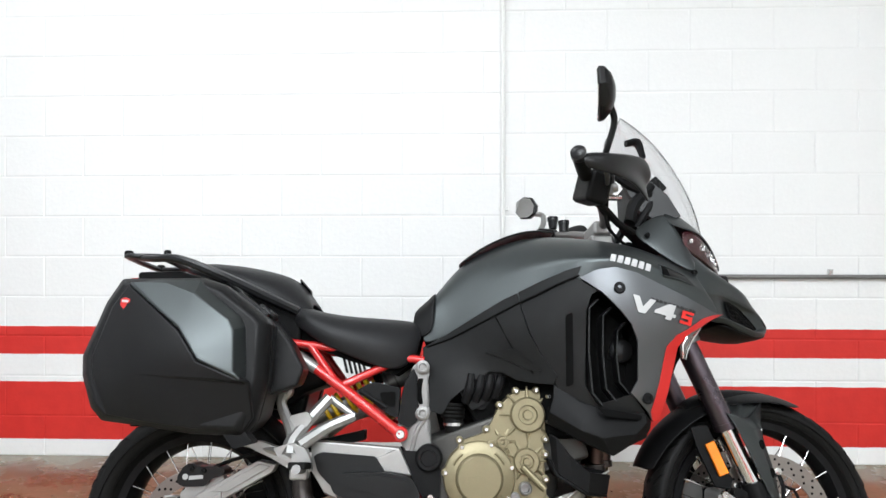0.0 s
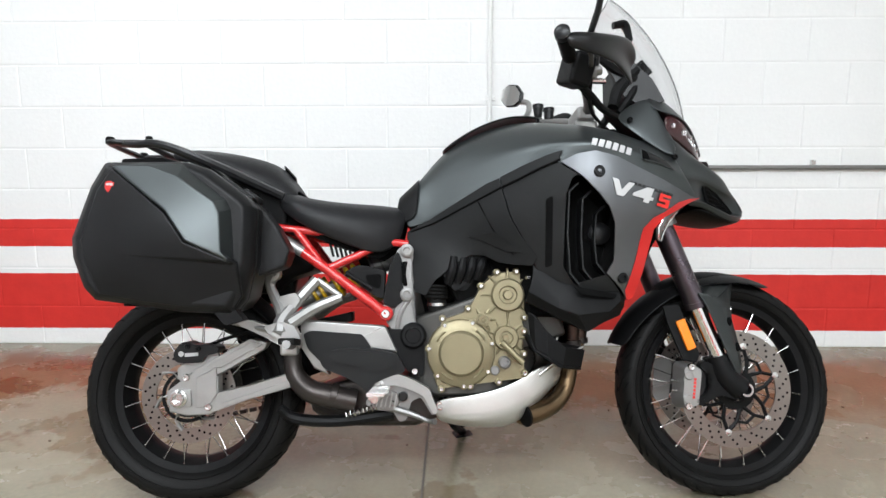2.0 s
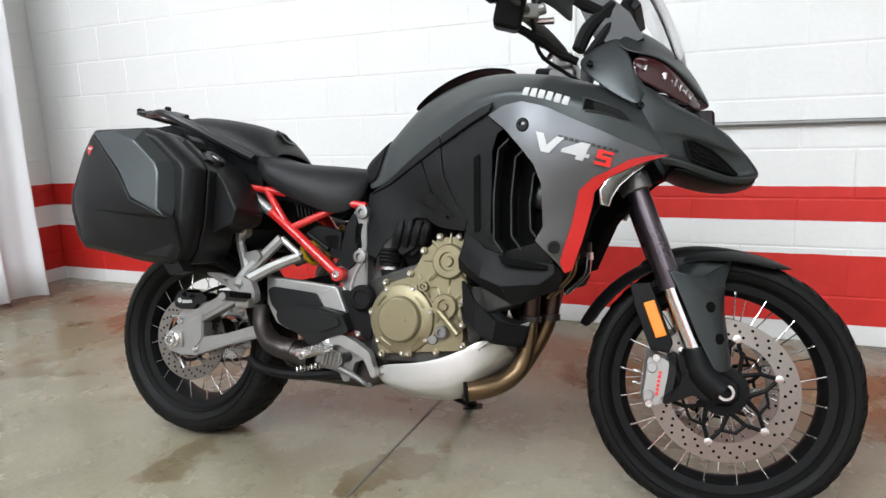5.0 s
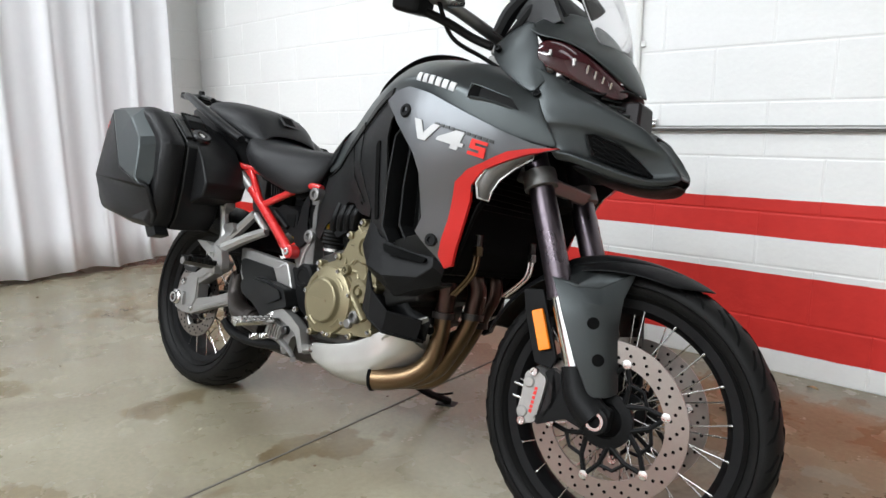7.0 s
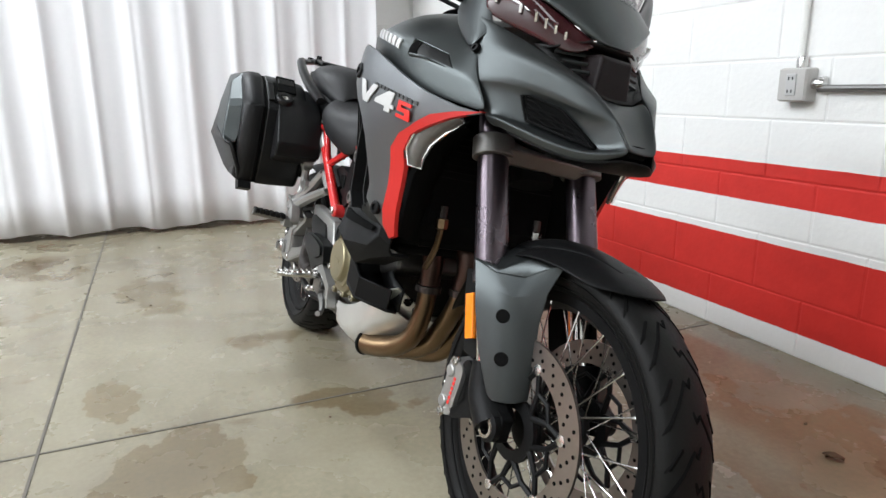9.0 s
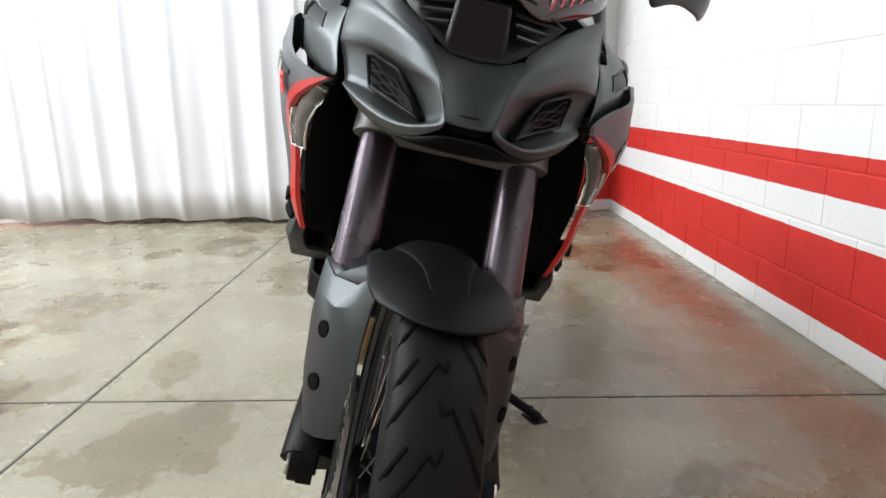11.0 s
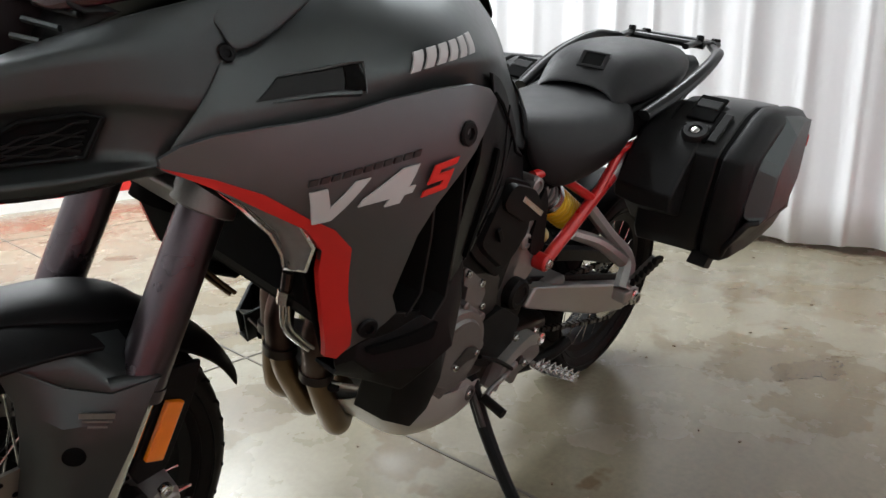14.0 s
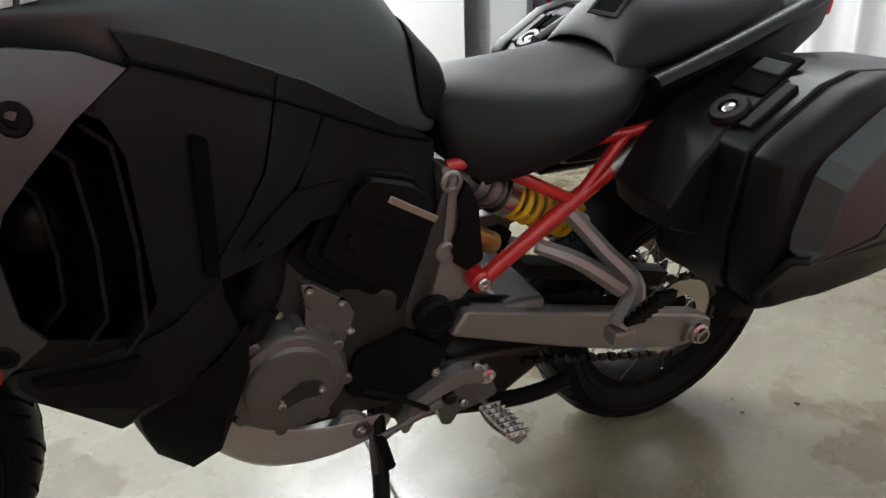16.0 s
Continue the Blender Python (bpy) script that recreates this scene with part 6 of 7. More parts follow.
    part("hanger_arm", tube(sy(HANG_B, s) if s < 0 else HANG_LB, [0.014, 0.016, 0.018], 8), ALU, ph)
    if s < 0:
        part("hanger_arm", tube(sy(HANG_C, s), 0.010, 8), ALU, ph)
    if s < 0:
        part("hanger_arm", tube(sy(HANG_D, s), [0.020, 0.013, 0.015, 0.015], 8), ALU, ph)
        part("hanger_arm", tube(sy(HANG_E, s), [0.008, 0.014, 0.017], 8, flat=0.7), ALU, ph)
        part("hanger_web", slab(rounded([(0.264, 0.511), (0.311, 0.525), (0.346, 0.511), (0.360, 0.482), (0.363, 0.456), (0.345, 0.445), (0.316, 0.474), (0.275, 0.492)], 0.006), -0.226, -0.200), ALU, ph, bevel=0.005)
        part("hanger_web", slab(rounded([(0.171, 0.527), (0.225, 0.527), (0.275, 0.510), (0.343, 0.472), (0.311, 0.454), (0.262, 0.482), (0.207, 0.507)], 0.006), -0.205, -0.180), ALU, ph, bevel=0.004)
        part("hanger_web", slab(rounded([(0.295, 0.589), (0.340, 0.600), (0.354, 0.580), (0.321, 0.535), (0.296, 0.526)], 0.006), -0.196, -0.180), ALU, ph, bevel=0.004)
        part("hanger_boss", lathe([(0.020, -0.02), (0.020, 0.01), (0.012, 0.013), (0.009, 0.008)], (HANG_D[0][0], -s * HANG_D[0][1], HANG_D[0][2]), (0, s, 0), 18), ALU, ph)
    part("peg_block", box((0.335, -0.232, 0.452) if s < 0 else (0.348, 0.250, 0.444), (0.045, 0.035, 0.030)), ALU, ph, bevel=0.006)
    p0, p1 = ((0.345, s * 0.235, 0.462), (0.352, s * 0.350, 0.474)) if s < 0 else ((0.344, 0.255, 0.470), (0.312, 0.292, 0.550))
    pp = part("pillion_peg", tube([p0, p1], 0.011, 8, smooth=False), ALU_GREY, bike, "pillion footpeg with rubber pads")
    for k in range(6):
        q = Vector(p0).lerp(Vector(p1), 0.15 + 0.15 * k)
        part("peg_pad", box(q + Vector((0, 0, 0.008) if s < 0 else (0, 0.010, 0.004)), (0.042, 0.013, 0.016)), RUBBER, pp, bevel=0.003)

BROADEN, LEFT_SET = True, 0.0
# ---- swingarm, chain side and shock
arm = part("swingarm", join(join(slab([(-0.012, 0.336), (0.017, 0.358), (0.060, 0.388), (0.122, 0.374), (0.123, 0.328), (0.103, 0.269), (0.038, 0.266), (-0.009, 0.276)], -0.150, -0.110),
    slab([(0.040, 0.381), (0.125, 0.429), (0.208, 0.475), (0.257, 0.465), (0.246, 0.444), (0.112, 0.370)], -0.1495, -0.1105)),
    slab([(0.090, 0.268), (0.112, 0.326), (0.210, 0.347), (0.331, 0.385), (0.331, 0.344), (0.211, 0.310)], -0.1490, -0.1110)), ALU, bike, "cast aluminium swingarm", bevel=0.004)
part("arm_web", slab([(0.064, 0.370), (0.118, 0.397), (0.120, 0.324), (0.098, 0.292), (0.066, 0.288)], -0.1545, -0.148), ALU, arm, bevel=0.002)
part("arm_web", slab([(0.134, 0.301), (0.216, 0.327), (0.330, 0.367), (0.331, 0.354), (0.216, 0.317), (0.134, 0.291)], -0.1535, -0.148), ALU, arm, bevel=0.002)
part("arm_web", slab([(0.086, 0.397), (0.214, 0.467), (0.242, 0.458), (0.132, 0.396)], -0.1535, -0.148), ALU, arm, bevel=0.002)
for x, z in [(0.098, 0.290), (0.036, 0.370)]:
    bolt(arm, (x, -0.153, z), (0, -1, 0), 0.010)
part("swingarm", slab([(-0.025, 0.285), (-0.025, 0.335), (0.020, 0.354), (0.100, 0.372), (0.287, 0.416), (0.59, 0.488), (0.615, 0.443), (0.384, 0.365), (0.229, 0.312), (0.05, 0.275)], 0.110, 0.150), ALU, bike, "grey cast aluminium swingarm leg", bevel=0.008)
# added black slab: darkens the leg's inner face, seen through the wheel, as shade
part("chain_slider", slab([(0.05, 0.270), (0.05, 0.375), (0.287, 0.428), (0.59, 0.495), (0.615, 0.440), (0.384, 0.360), (0.229, 0.305)], 0.100, 0.1085), BLACK, bike, "black chain slider", bevel=0.002)
part("swingarm_bridge", box((0.46, 0, 0.435), (0.10, 0.26, 0.07)), ALU_GREY, bike, bevel=0.015)
for s in SIDES:
    ad = part("axle_block", slab(rounded([(-0.012, 0.296), (-0.012, 0.338), (0.050, 0.340), (0.054, 0.292)], 0.008), s * 0.148, s * 0.160), ALU, bike, "axle adjuster block", bevel=0.003)
    part("axle_nut", lathe([(0.024, 0.0), (0.024, 0.008), (0.018, 0.012), (0.018, 0.020), (0.012, 0.020), (0.011, 0.004)], (REAR_X, s * 0.158, 0.315), (0, s, 0), 18), STEEL, ad)
# rear caliper
rc = part("rear_caliper", slab(rounded([(-0.008, 0.432), (0.008, 0.459), (0.027, 0.467), (0.047, 0.457), (0.097, 0.459), (0.119, 0.447), (0.111, 0.433), (0.079, 0.426), (0.070, 0.408), (0.014, 0.406), (-0.005, 0.413)], 0.008), -0.135, -0.075), SATIN, bike, "black two-pot rear brake caliper", bevel=0.006)
part("caliper_badge", lathe([(0.0075, 0.0), (0.0075, 0.0012), (0.0005, 0.0013)], (0.014, -0.135, 0.432), (0, -1, 0), 16), WHITE_INK, rc, "white mark on the caliper")
part("caliper_badge", slab([(0.024, 0.434), (0.061, 0.436), (0.061, 0.427), (0.024, 0.424)], -0.1362, -0.134), WHITE_INK, rc)
for x, z in [(0.031, 0.452), (0.062, 0.447)]:
    bolt(rc, (x, -0.136, z), (0, -1, 0), 0.007, BLACK)
part("caliper_mount", slab(rounded([(0.077, 0.440), (0.108, 0.438), (0.118, 0.400), (0.074, 0.379), (0.023, 0.352), (0.001, 0.359), (-0.003, 0.389), (0.022, 0.408), (0.068, 0.407)], 0.006), -0.118, -0.104), ALU, bike, "cast caliper mount", bevel=0.003)
part("brake_hose", tube([(0.085, -0.12, 0.455), (0.14, -0.125, 0.475), (0.20, -0.12, 0.490), (0.28, -0.10, 0.50)], 0.005, 8), BLACK, bike)
# sprocket and chain
part("sprocket", lathe([(0.055, 0.090), (0.098, 0.090), (0.098, 0.096), (0.055, 0.096)], (REAR_X, 0, 0.315), n=42, closed=True), STEEL, bike, "rear chain sprocket")
chain = None
loop = []
for k in range(26):
    a = radians(100 + 160 * k / 25)
    loop.append((REAR_X + 0.103 * math.cos(a), 0.315 + 0.103 * math.sin(a)))
loop += [(REAR_X + 0.58 * k / 20, 0.214 + 0.145 * k / 20 - 0.012 * math.sin(k / 20 * math.pi)) for k in range(1, 21)]
loop += [(0.60 - 0.58 * k / 20, 0.440 - 0.023 * k / 20) for k in range(0, 20)]
for k, (x, z) in enumerate(loop):
    x2, z2 = loop[(k + 1) % len(loop)]
    a = math.atan2(z2 - z, x2 - x)
    b = box(((x + x2) / 2, 0.093, (z + z2) / 2), (0.020, 0.012 if k % 2 else 0.017, 0.012), pose(0, 0, 0, 0, -math.degrees(a), 0))
    chain = b if chain is None else join(chain, b)
tagged(part("chain", chain, PIPE_DARK, bike, "steel drive chain"), kind="stuff")
part("chain_guard", slab([(0.10, 0.455), (0.30, 0.505), (0.46, 0.540), (0.46, 0.51), (0.30, 0.475), (0.12, 0.425)], 0.075, 0.118), BLACK, bike, bevel=0.004)
# shock: coil spring round a damper
shock = part("shock_damper", tube([(0.300, 0.055, 0.568), (0.600, 0.085, 0.715)], 0.020, 14, smooth=False), ALU, bike, "rear shock absorber")
d0, d1 = Vector((0.340, 0.060, 0.588)), Vector((0.490, 0.075, 0.661))
ax = (d1 - d0).normalized()
u, v = ax.orthogonal().normalized(), ax.cross(ax.orthogonal().normalized())
part("spring", tube([d0.lerp(d1, k / 84) + (u * math.cos(k * math.pi / 6) + v * math.sin(k * math.pi / 6)) * 0.036 for k in range(85)], 0.0065, 8, 1, smooth=False), YELLOW, shock, "yellow coil spring")
part("shock_body", tube([d1 + ax * 0.012, d1 + ax * 0.085], [0.034, 0.030], 18, smooth=False), ALU, shock, "silver shock body", bevel=0.003)
for k in (0.035, 0.060):
    part("shock_ring", tube([d1 + ax * k, d1 + ax * (k + 0.006)], 0.0365, 18, smooth=False), ALU_GREY, shock)
part("spring_collar", lathe([(0.042, -0.012), (0.042, 0.012), (0.03, 0.016)], d1 + ax * 0.016, ax, 18), STEEL, shock)
part("reservoir", tube([(0.520, 0.095, 0.580), (0.575, 0.105, 0.612)], 0.020, 14, smooth=False), GOLD, shock, "gold damper reservoir")

# ---- engine
part("crankcase", loft([[(x, y, z) for y, z in ((-w, z0), (-w, z1), (w, z1), (w, z0))] for x, w, z0, z1 in ((0.64, 0.10, 0.33, 0.52), (0.72, 0.135, 0.31, 0.55), (0.86, 0.135, 0.31, 0.60), (0.96, 0.12, 0.34, 0.64), (1.00, 0.10, 0.40, 0.60))]), ENGINE_GREY, bike, "grey cast engine crankcase", bevel=0.012)
for nm, p0, p1, w in (("front_cylinder_bank", (0.93, 0.50), (1.06, 0.545), 0.13), ("rear_cylinder_bank", (0.85, 0.58), (0.775, 0.72), 0.12)):
    a, b = Vector((p0[0], 0, p0[1])), Vector((p1[0], 0, p1[1]))
    d = (b - a).normalized()
    nrm = Vector((-d.z, 0, d.x)) * 0.068
    # rear bank gets near-black in place of grey: its shade is in the colour
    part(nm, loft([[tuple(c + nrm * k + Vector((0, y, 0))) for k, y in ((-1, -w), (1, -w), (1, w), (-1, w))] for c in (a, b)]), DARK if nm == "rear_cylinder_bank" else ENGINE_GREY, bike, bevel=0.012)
# right side: champagne covers
clutch = part("clutch_cover", lathe([(0.092, 0.115), (0.094, 0.150), (0.090, 0.159), (0.084, 0.162), (0.062, 0.165), (0.060, 0.167), (0.058, 0.178), (0.054, 0.181), (0.0005, 0.181)], (0.786, 0, 0.433), (0, -1, 0), 40), MAGNESIUM, bike, "round champagne-coloured clutch cover")
for k in range(7):
    a = 2 * math.pi * k / 7 + 0.3
    x, z = 0.786 + 0.088 * math.cos(a), 0.433 + 0.088 * math.sin(a)
    part("cover_lug", lathe([(0.011, 0.12), (0.011, 0.158), (0.008, 0.160)], (x, 0, z), (0, -1, 0), 12), MAGNESIUM, clutch)
    bolt(clutch, (x, -0.160, z), (0, -1, 0), 0.0055)
for a0 in (0.5, 2.2, 3.9, 5.2):
    part("cover_slot", tube([(0.786 + 0.074 * math.cos(a0 + 0.12 * j), -0.163, 0.433 + 0.074 * math.sin(a0 + 0.12 * j)) for j in range(5)], 0.0040, 6, 1), MAGNESIUM, clutch, "raised arc on the cover")
part("cover_mark", moved(slab(rounded([(-0.028, -0.004), (0.028, -0.004), (0.028, 0.004), (-0.028, 0.004)], 0.002), -0.1822, -0.180), Matrix.Translation((0.782, 0, 0.433))), MAGNESIUM, clutch, "raised maker's mark bar")
EC = [(0.732, 0.524), (0.798, 0.546), (0.822, 0.577), (0.840, 0.616), (0.862, 0.637), (0.885, 0.656), (0.940, 0.659), (0.971, 0.645), (0.982, 0.615), (0.977, 0.561), (0.953, 0.527), (0.961, 0.504), (0.952, 0.430), (0.962, 0.400), (0.958, 0.360), (0.889, 0.352), (0.796, 0.340), (0.723, 0.332), (0.709, 0.356), (0.735, 0.402)]
eng = part("engine_cover", slab(rounded(EC, 0.012), -0.120, -0.152, taper=0.97), MAGNESIUM, bike, "champagne-coloured ribbed engine side cover", bevel=0.006)
for cx, cz, r in ((0.915, 0.591, 0.046), (0.909, 0.474, 0.034), (0.847, 0.523, 0.014)):
    part("cover_boss", lathe([(r, 0.14), (r, 0.160), (r * 0.9, 0.166), (r * 0.55, 0.166), (r * 0.5, 0.160), (r * 0.3, 0.160), (r * 0.25, 0.168), (0.0005, 0.168)], (cx, 0, cz), (0, -1, 0), 28), MAGNESIUM, eng)
for cx, cz, r, n in ((0.915, 0.591, 0.042, 8), (0.909, 0.474, 0.030, 9), (0.847, 0.523, 0.020, 6)):
    for k in range(n):
        a = 2 * math.pi * k / n
        part("cover_rib", tube([(cx + r * math.cos(a), -0.153, cz + r * math.sin(a)), (cx + r * 1.75 * math.cos(a), -0.150, cz + r * 1.75 * math.sin(a))], [0.005, 0.0035], 6, smooth=False), MAGNESIUM, eng)
for x, z in [(0.736, 0.527), (0.806, 0.554), (0.842, 0.616), (0.886, 0.653), (0.939, 0.655), (0.973, 0.638), (0.980, 0.584), (0.959, 0.530), (0.958, 0.492), (0.957, 0.431), (0.959, 0.378), (0.888, 0.355), (0.811, 0.344), (0.732, 0.337)]:
    part("cover_lug", lathe([(0.010, 0.12), (0.010, 0.158), (0.007, 0.160)], (x, 0, z), (0, -1, 0), 12), MAGNESIUM, eng)
    bolt(eng, (x, -0.160, z), (0, -1, 0), 0.0055)
part("oil_cap", lathe([(0.017, 0.14), (0.017, 0.166), (0.013, 0.170), (0.010, 0.170), (0.009, 0.160)], (0.904, 0, 0.408), (0, -1, 0), 20), ALU_GREY, eng, "round steel oil plug")
part("oil_sight", lathe([(0.013, 0.14), (0.013, 0.160), (0.010, 0.162)], (0.878, 0, 0.386), (0, -1, 0), 18), ALU_GREY, eng)
part("water_pipe", tube([(0.896, -0.168, 0.463), (0.952, -0.172, 0.408)], 0.009, 10), MAGNESIUM, eng)
part("head_cover", slab(rounded([(0.735, 0.655), (0.770, 0.720), (0.830, 0.745), (0.868, 0.700), (0.845, 0.655), (0.80, 0.600), (0.755, 0.615)], 0.012), -0.130, -0.09), BLACK, bike, "black cylinder head cover", bevel=0.008)
part("head_cover", slab(rounded([(0.745, 0.64), (0.79, 0.71), (0.85, 0.70), (0.82, 0.63), (0.77, 0.60)], 0.01), -0.142, -0.12), BLACK, bike, bevel=0.008)
for k in range(4):
    x0, z0 = 0.752 + 0.026 * k, 0.622 + 0.004 * k
    part("head_rib", tube([(x0, -0.138, z0), (x0 + 0.012, -0.146, z0 + 0.035), (x0 + 0.018, -0.140, z0 + 0.075 - 0.006 * k)], [0.012, 0.015, 0.011], 10), BLACK, bike, "padded rib of the head cover")
part("hose_bellows", lathe([(0.030, -0.020), (0.034, -0.015), (0.030, -0.010), (0.034, -0.005), (0.030, 0.0), (0.034, 0.005), (0.030, 0.010), (0.034, 0.015), (0.030, 0.020)], (0.720, -0.105, 0.600), (0.05, 0, 1), 20), RUBBER, bike, "black ribbed intake hose")
part("hose_clamp_tube", tube([(0.715, -0.10, 0.615), (0.722, -0.105, 0.565), (0.73, -0.10, 0.52)], 0.027, 14), RUBBER, bike)
part("hose_clamp", lathe([(0.029, -0.004), (0.029, 0.004), (0.026, 0.004), (0.026, -0.004)], (0.722, -0.105, 0.565), (0, 0, 1), 18, closed=True), STEEL, bike)
# left side: generator cover, sprocket cover, big black side box
gen = part("generator_cover", lathe([(0.088, 0.120), (0.090, 0.170), (0.082, 0.182), (0.070, 0.184), (0.066, 0.190), (0.0005, 0.192)], (0.893, 0, 0.448), (0, 1, 0), 40), ALU_GREY, bike, "round grey generator cover")
part("cover_boss", slab(rounded([(0.920, 0.432), (0.899, 0.445), (0.881, 0.460), (0.852, 0.456), (0.842, 0.441), (0.848, 0.430), (0.877, 0.430), (0.903, 0.420)], 0.008), 0.182, 0.196), ENGINE_GREY, gen, bevel=0.004)
for x, z in ((0.911, 0.431), (0.851, 0.443)):
    bolt(gen, (x, 0.196, z), (0, 1, 0), 0.007)
part("cover_ring", lathe([(0.060, 0.186), (0.060, 0.1905), (0.056, 0.1905), (0.056, 0.186)], (0.893, 0, 0.448), (0, 1, 0), 40, closed=True), ALU_GREY, gen)
for k in range(8):
    a = 2 * math.pi * k / 8 + 0.2
    x, z = 0.893 + 0.088 * math.cos(a), 0.448 + 0.088 * math.sin(a)
    part("cover_lug", lathe([(0.010, 0.12), (0.010, 0.176), (0.007, 0.178)], (x, 0, z), (0, 1, 0), 12), ALU_GREY, gen)
part("left_case", slab(rounded([(0.83, 0.52), (0.85, 0.60), (0.90, 0.66), (0.955, 0.63), (0.96, 0.50), (0.95, 0.38), (0.88, 0.345), (0.80, 0.36), (0.79, 0.44)], 0.015), 0.11, 0.142, taper=0.95), ENGINE_GREY, bike, "dark grey left engine casing", bevel=0.008)
sb = part("side_box", slab(rounded([(0.862, 0.637), (0.836, 0.690), (0.820, 0.732), (0.780, 0.764), (0.692, 0.742), (0.668, 0.708), (0.666, 0.631), (0.700, 0.590), (0.752, 0.548), (0.832, 0.606)], 0.012), 0.10, 0.148, taper=0.97), BLACK, bike, "black plastic engine side box", bevel=0.010)
part("box_lid", slab(rounded([(0.842, 0.640), (0.818, 0.690), (0.803, 0.722), (0.772, 0.745), (0.704, 0.727), (0.684, 0.700), (0.684, 0.640), (0.752, 0.570), (0.818, 0.618)], 0.012), 0.146, 0.158, taper=0.92), BLACK, sb, bevel=0.006)
part("box_lobe", slab(rounded([(0.800, 0.716), (0.789, 0.738), (0.768, 0.752), (0.700, 0.735), (0.668, 0.706), (0.662, 0.664), (0.720, 0.668), (0.762, 0.690), (0.785, 0.700)], 0.010), 0.150, 0.1655, taper=0.95), BLACK, sb, "raised upper lobe of the box", bevel=0.005)
part("box_clip", box((0.790, 0.163, 0.655), (0.012, 0.006, 0.030), pose(0, 0, 0, 0, 30, 0)), BLACK, sb, bevel=0.002)
part("engine_skirt", slab(rounded([(0.640, 0.600), (0.700, 0.600), (0.770, 0.560), (0.795, 0.530), (0.792, 0.470), (0.770, 0.425), (0.715, 0.430), (0.650, 0.490)], 0.010), 0.085, 0.120), BLACK, bike, "black skirt below the side box", bevel=0.006)
part("label_plate", moved(box((0, 0, 0), (0.087, 0.003, 0.0115)), Matrix.Translation((0.702, 0.1668, 0.700)) @ pose(0, 0, 0, 0, -29, 0)), STEEL, sb, "small silver label", bevel=0.001)
part("right_box", slab(rounded([(0.459, 0.655), (0.501, 0.677), (0.576, 0.661), (0.572, 0.580), (0.540, 0.593)], 0.010), -0.125, -0.07), BLACK, bike, "black battery side cover", bevel=0.006)
part("box_window", slab(rounded([(0.521, 0.648), (0.566, 0.651), (0.563, 0.609), (0.530, 0.619)], 0.008), -0.127, -0.12), DARK, bike)
part("box_strut", tube([(0.469, -0.130, 0.652), (0.540, -0.130, 0.609)], 0.007, 8, smooth=False), BLACK, bike)
for k in range(5):
    part("cover_rib", box((0.425 + 0.013 * k, -0.118, 0.722 - 0.002 * k), (0.006, 0.012, 0.045), pose(0, 0, 0, 0, -15, 0)), BLACK, bike, bevel=0.002)
part("cam_cover", slab(rounded([(0.866, 0.598), (0.848, 0.594), (0.800, 0.558), (0.785, 0.531), (0.800, 0.483), (0.832, 0.462), (0.842, 0.512), (0.858, 0.556)], 0.006), 0.12, 0.152), ALU_GREY, bike, "grey cam drive cover", bevel=0.006)
part("chain_case", slab(rounded([(0.862, 0.566), (0.852, 0.556), (0.846, 0.519), (0.836, 0.489), (0.830, 0.462), (0.868, 0.470), (0.866, 0.500), (0.860, 0.529)], 0.004), 0.13, 0.162), ALU_GREY, bike, bevel=0.005)
for x, z in ((0.854, 0.586), (0.806, 0.556), (0.793, 0.504), (0.900, 0.556)):
    bolt(bike, (x, 0.153, z), (0, 1, 0), 0.0075)
part("water_hose", tube([(1.00, 0.12, 0.600), (0.958, 0.145, 0.585), (0.925, 0.150, 0.600), (0.908, 0.125, 0.655)], 0.033, 14), RUBBER, bike, "black water hose")
part("water_hose", tube([(0.99, 0.14, 0.56), (0.945, 0.168, 0.545), (0.915, 0.165, 0.58)], 0.018, 12), RUBBER, bike)
part("lower_cover", panel([(0.66, 0.60), (0.70, 0.66), (0.86, 0.66), (0.905, 0.62), (0.86, 0.585), (0.80, 0.545), (0.76, 0.505), (0.70, 0.505)], Field([(0.66, 0.60, 0.125), (0.7, 0.66, 0.13), (0.86, 0.66, 0.14), (0.8, 0.55, 0.135), (0.7, 0.5, 0.13)]), 1, 0.006), BLACK, bike, "black lower side panel", bevel=0.002)
part("sprocket_cover", slab(rounded([(0.62, 0.42), (0.70, 0.47), (0.78, 0.45), (0.80, 0.37), (0.72, 0.33), (0.64, 0.35)], 0.015), 0.10, 0.145), BLACK, bike, bevel=0.008)
# belly pan, headers, silencer
part("belly_pan", creased([
    [(0.706, -0.130, 0.306), (0.710, -0.130, 0.262), (0.735, -0.095, 0.235), (0.74, 0, 0.232)],
    [(0.79, -0.150, 0.316), (0.79, -0.150, 0.258), (0.79, -0.110, 0.222), (0.79, 0, 0.218)],
    [(0.88, -0.156, 0.335), (0.88, -0.156, 0.262), (0.88, -0.118, 0.216), (0.88, 0, 0.212)],
    [(0.955, -0.152, 0.366), (0.950, -0.152, 0.290), (0.940, -0.120, 0.228), (0.940, 0, 0.222)],
    [(1.000, -0.148, 0.402), (1.010, -0.148, 0.335), (0.975, -0.118, 0.262), (0.975, 0, 0.25)],
    [(1.060, -0.128, 0.398), (1.070, -0.090, 0.368), (1.078, -0.040, 0.348), (1.082, 0, 0.342)]], (1,), 0.95, True), PAN, bike, "brushed aluminium belly pan", sub=2, thick=0.005)
bolt(bike, (0.728, -0.135, 0.288), (0, -1, 0), 0.013)
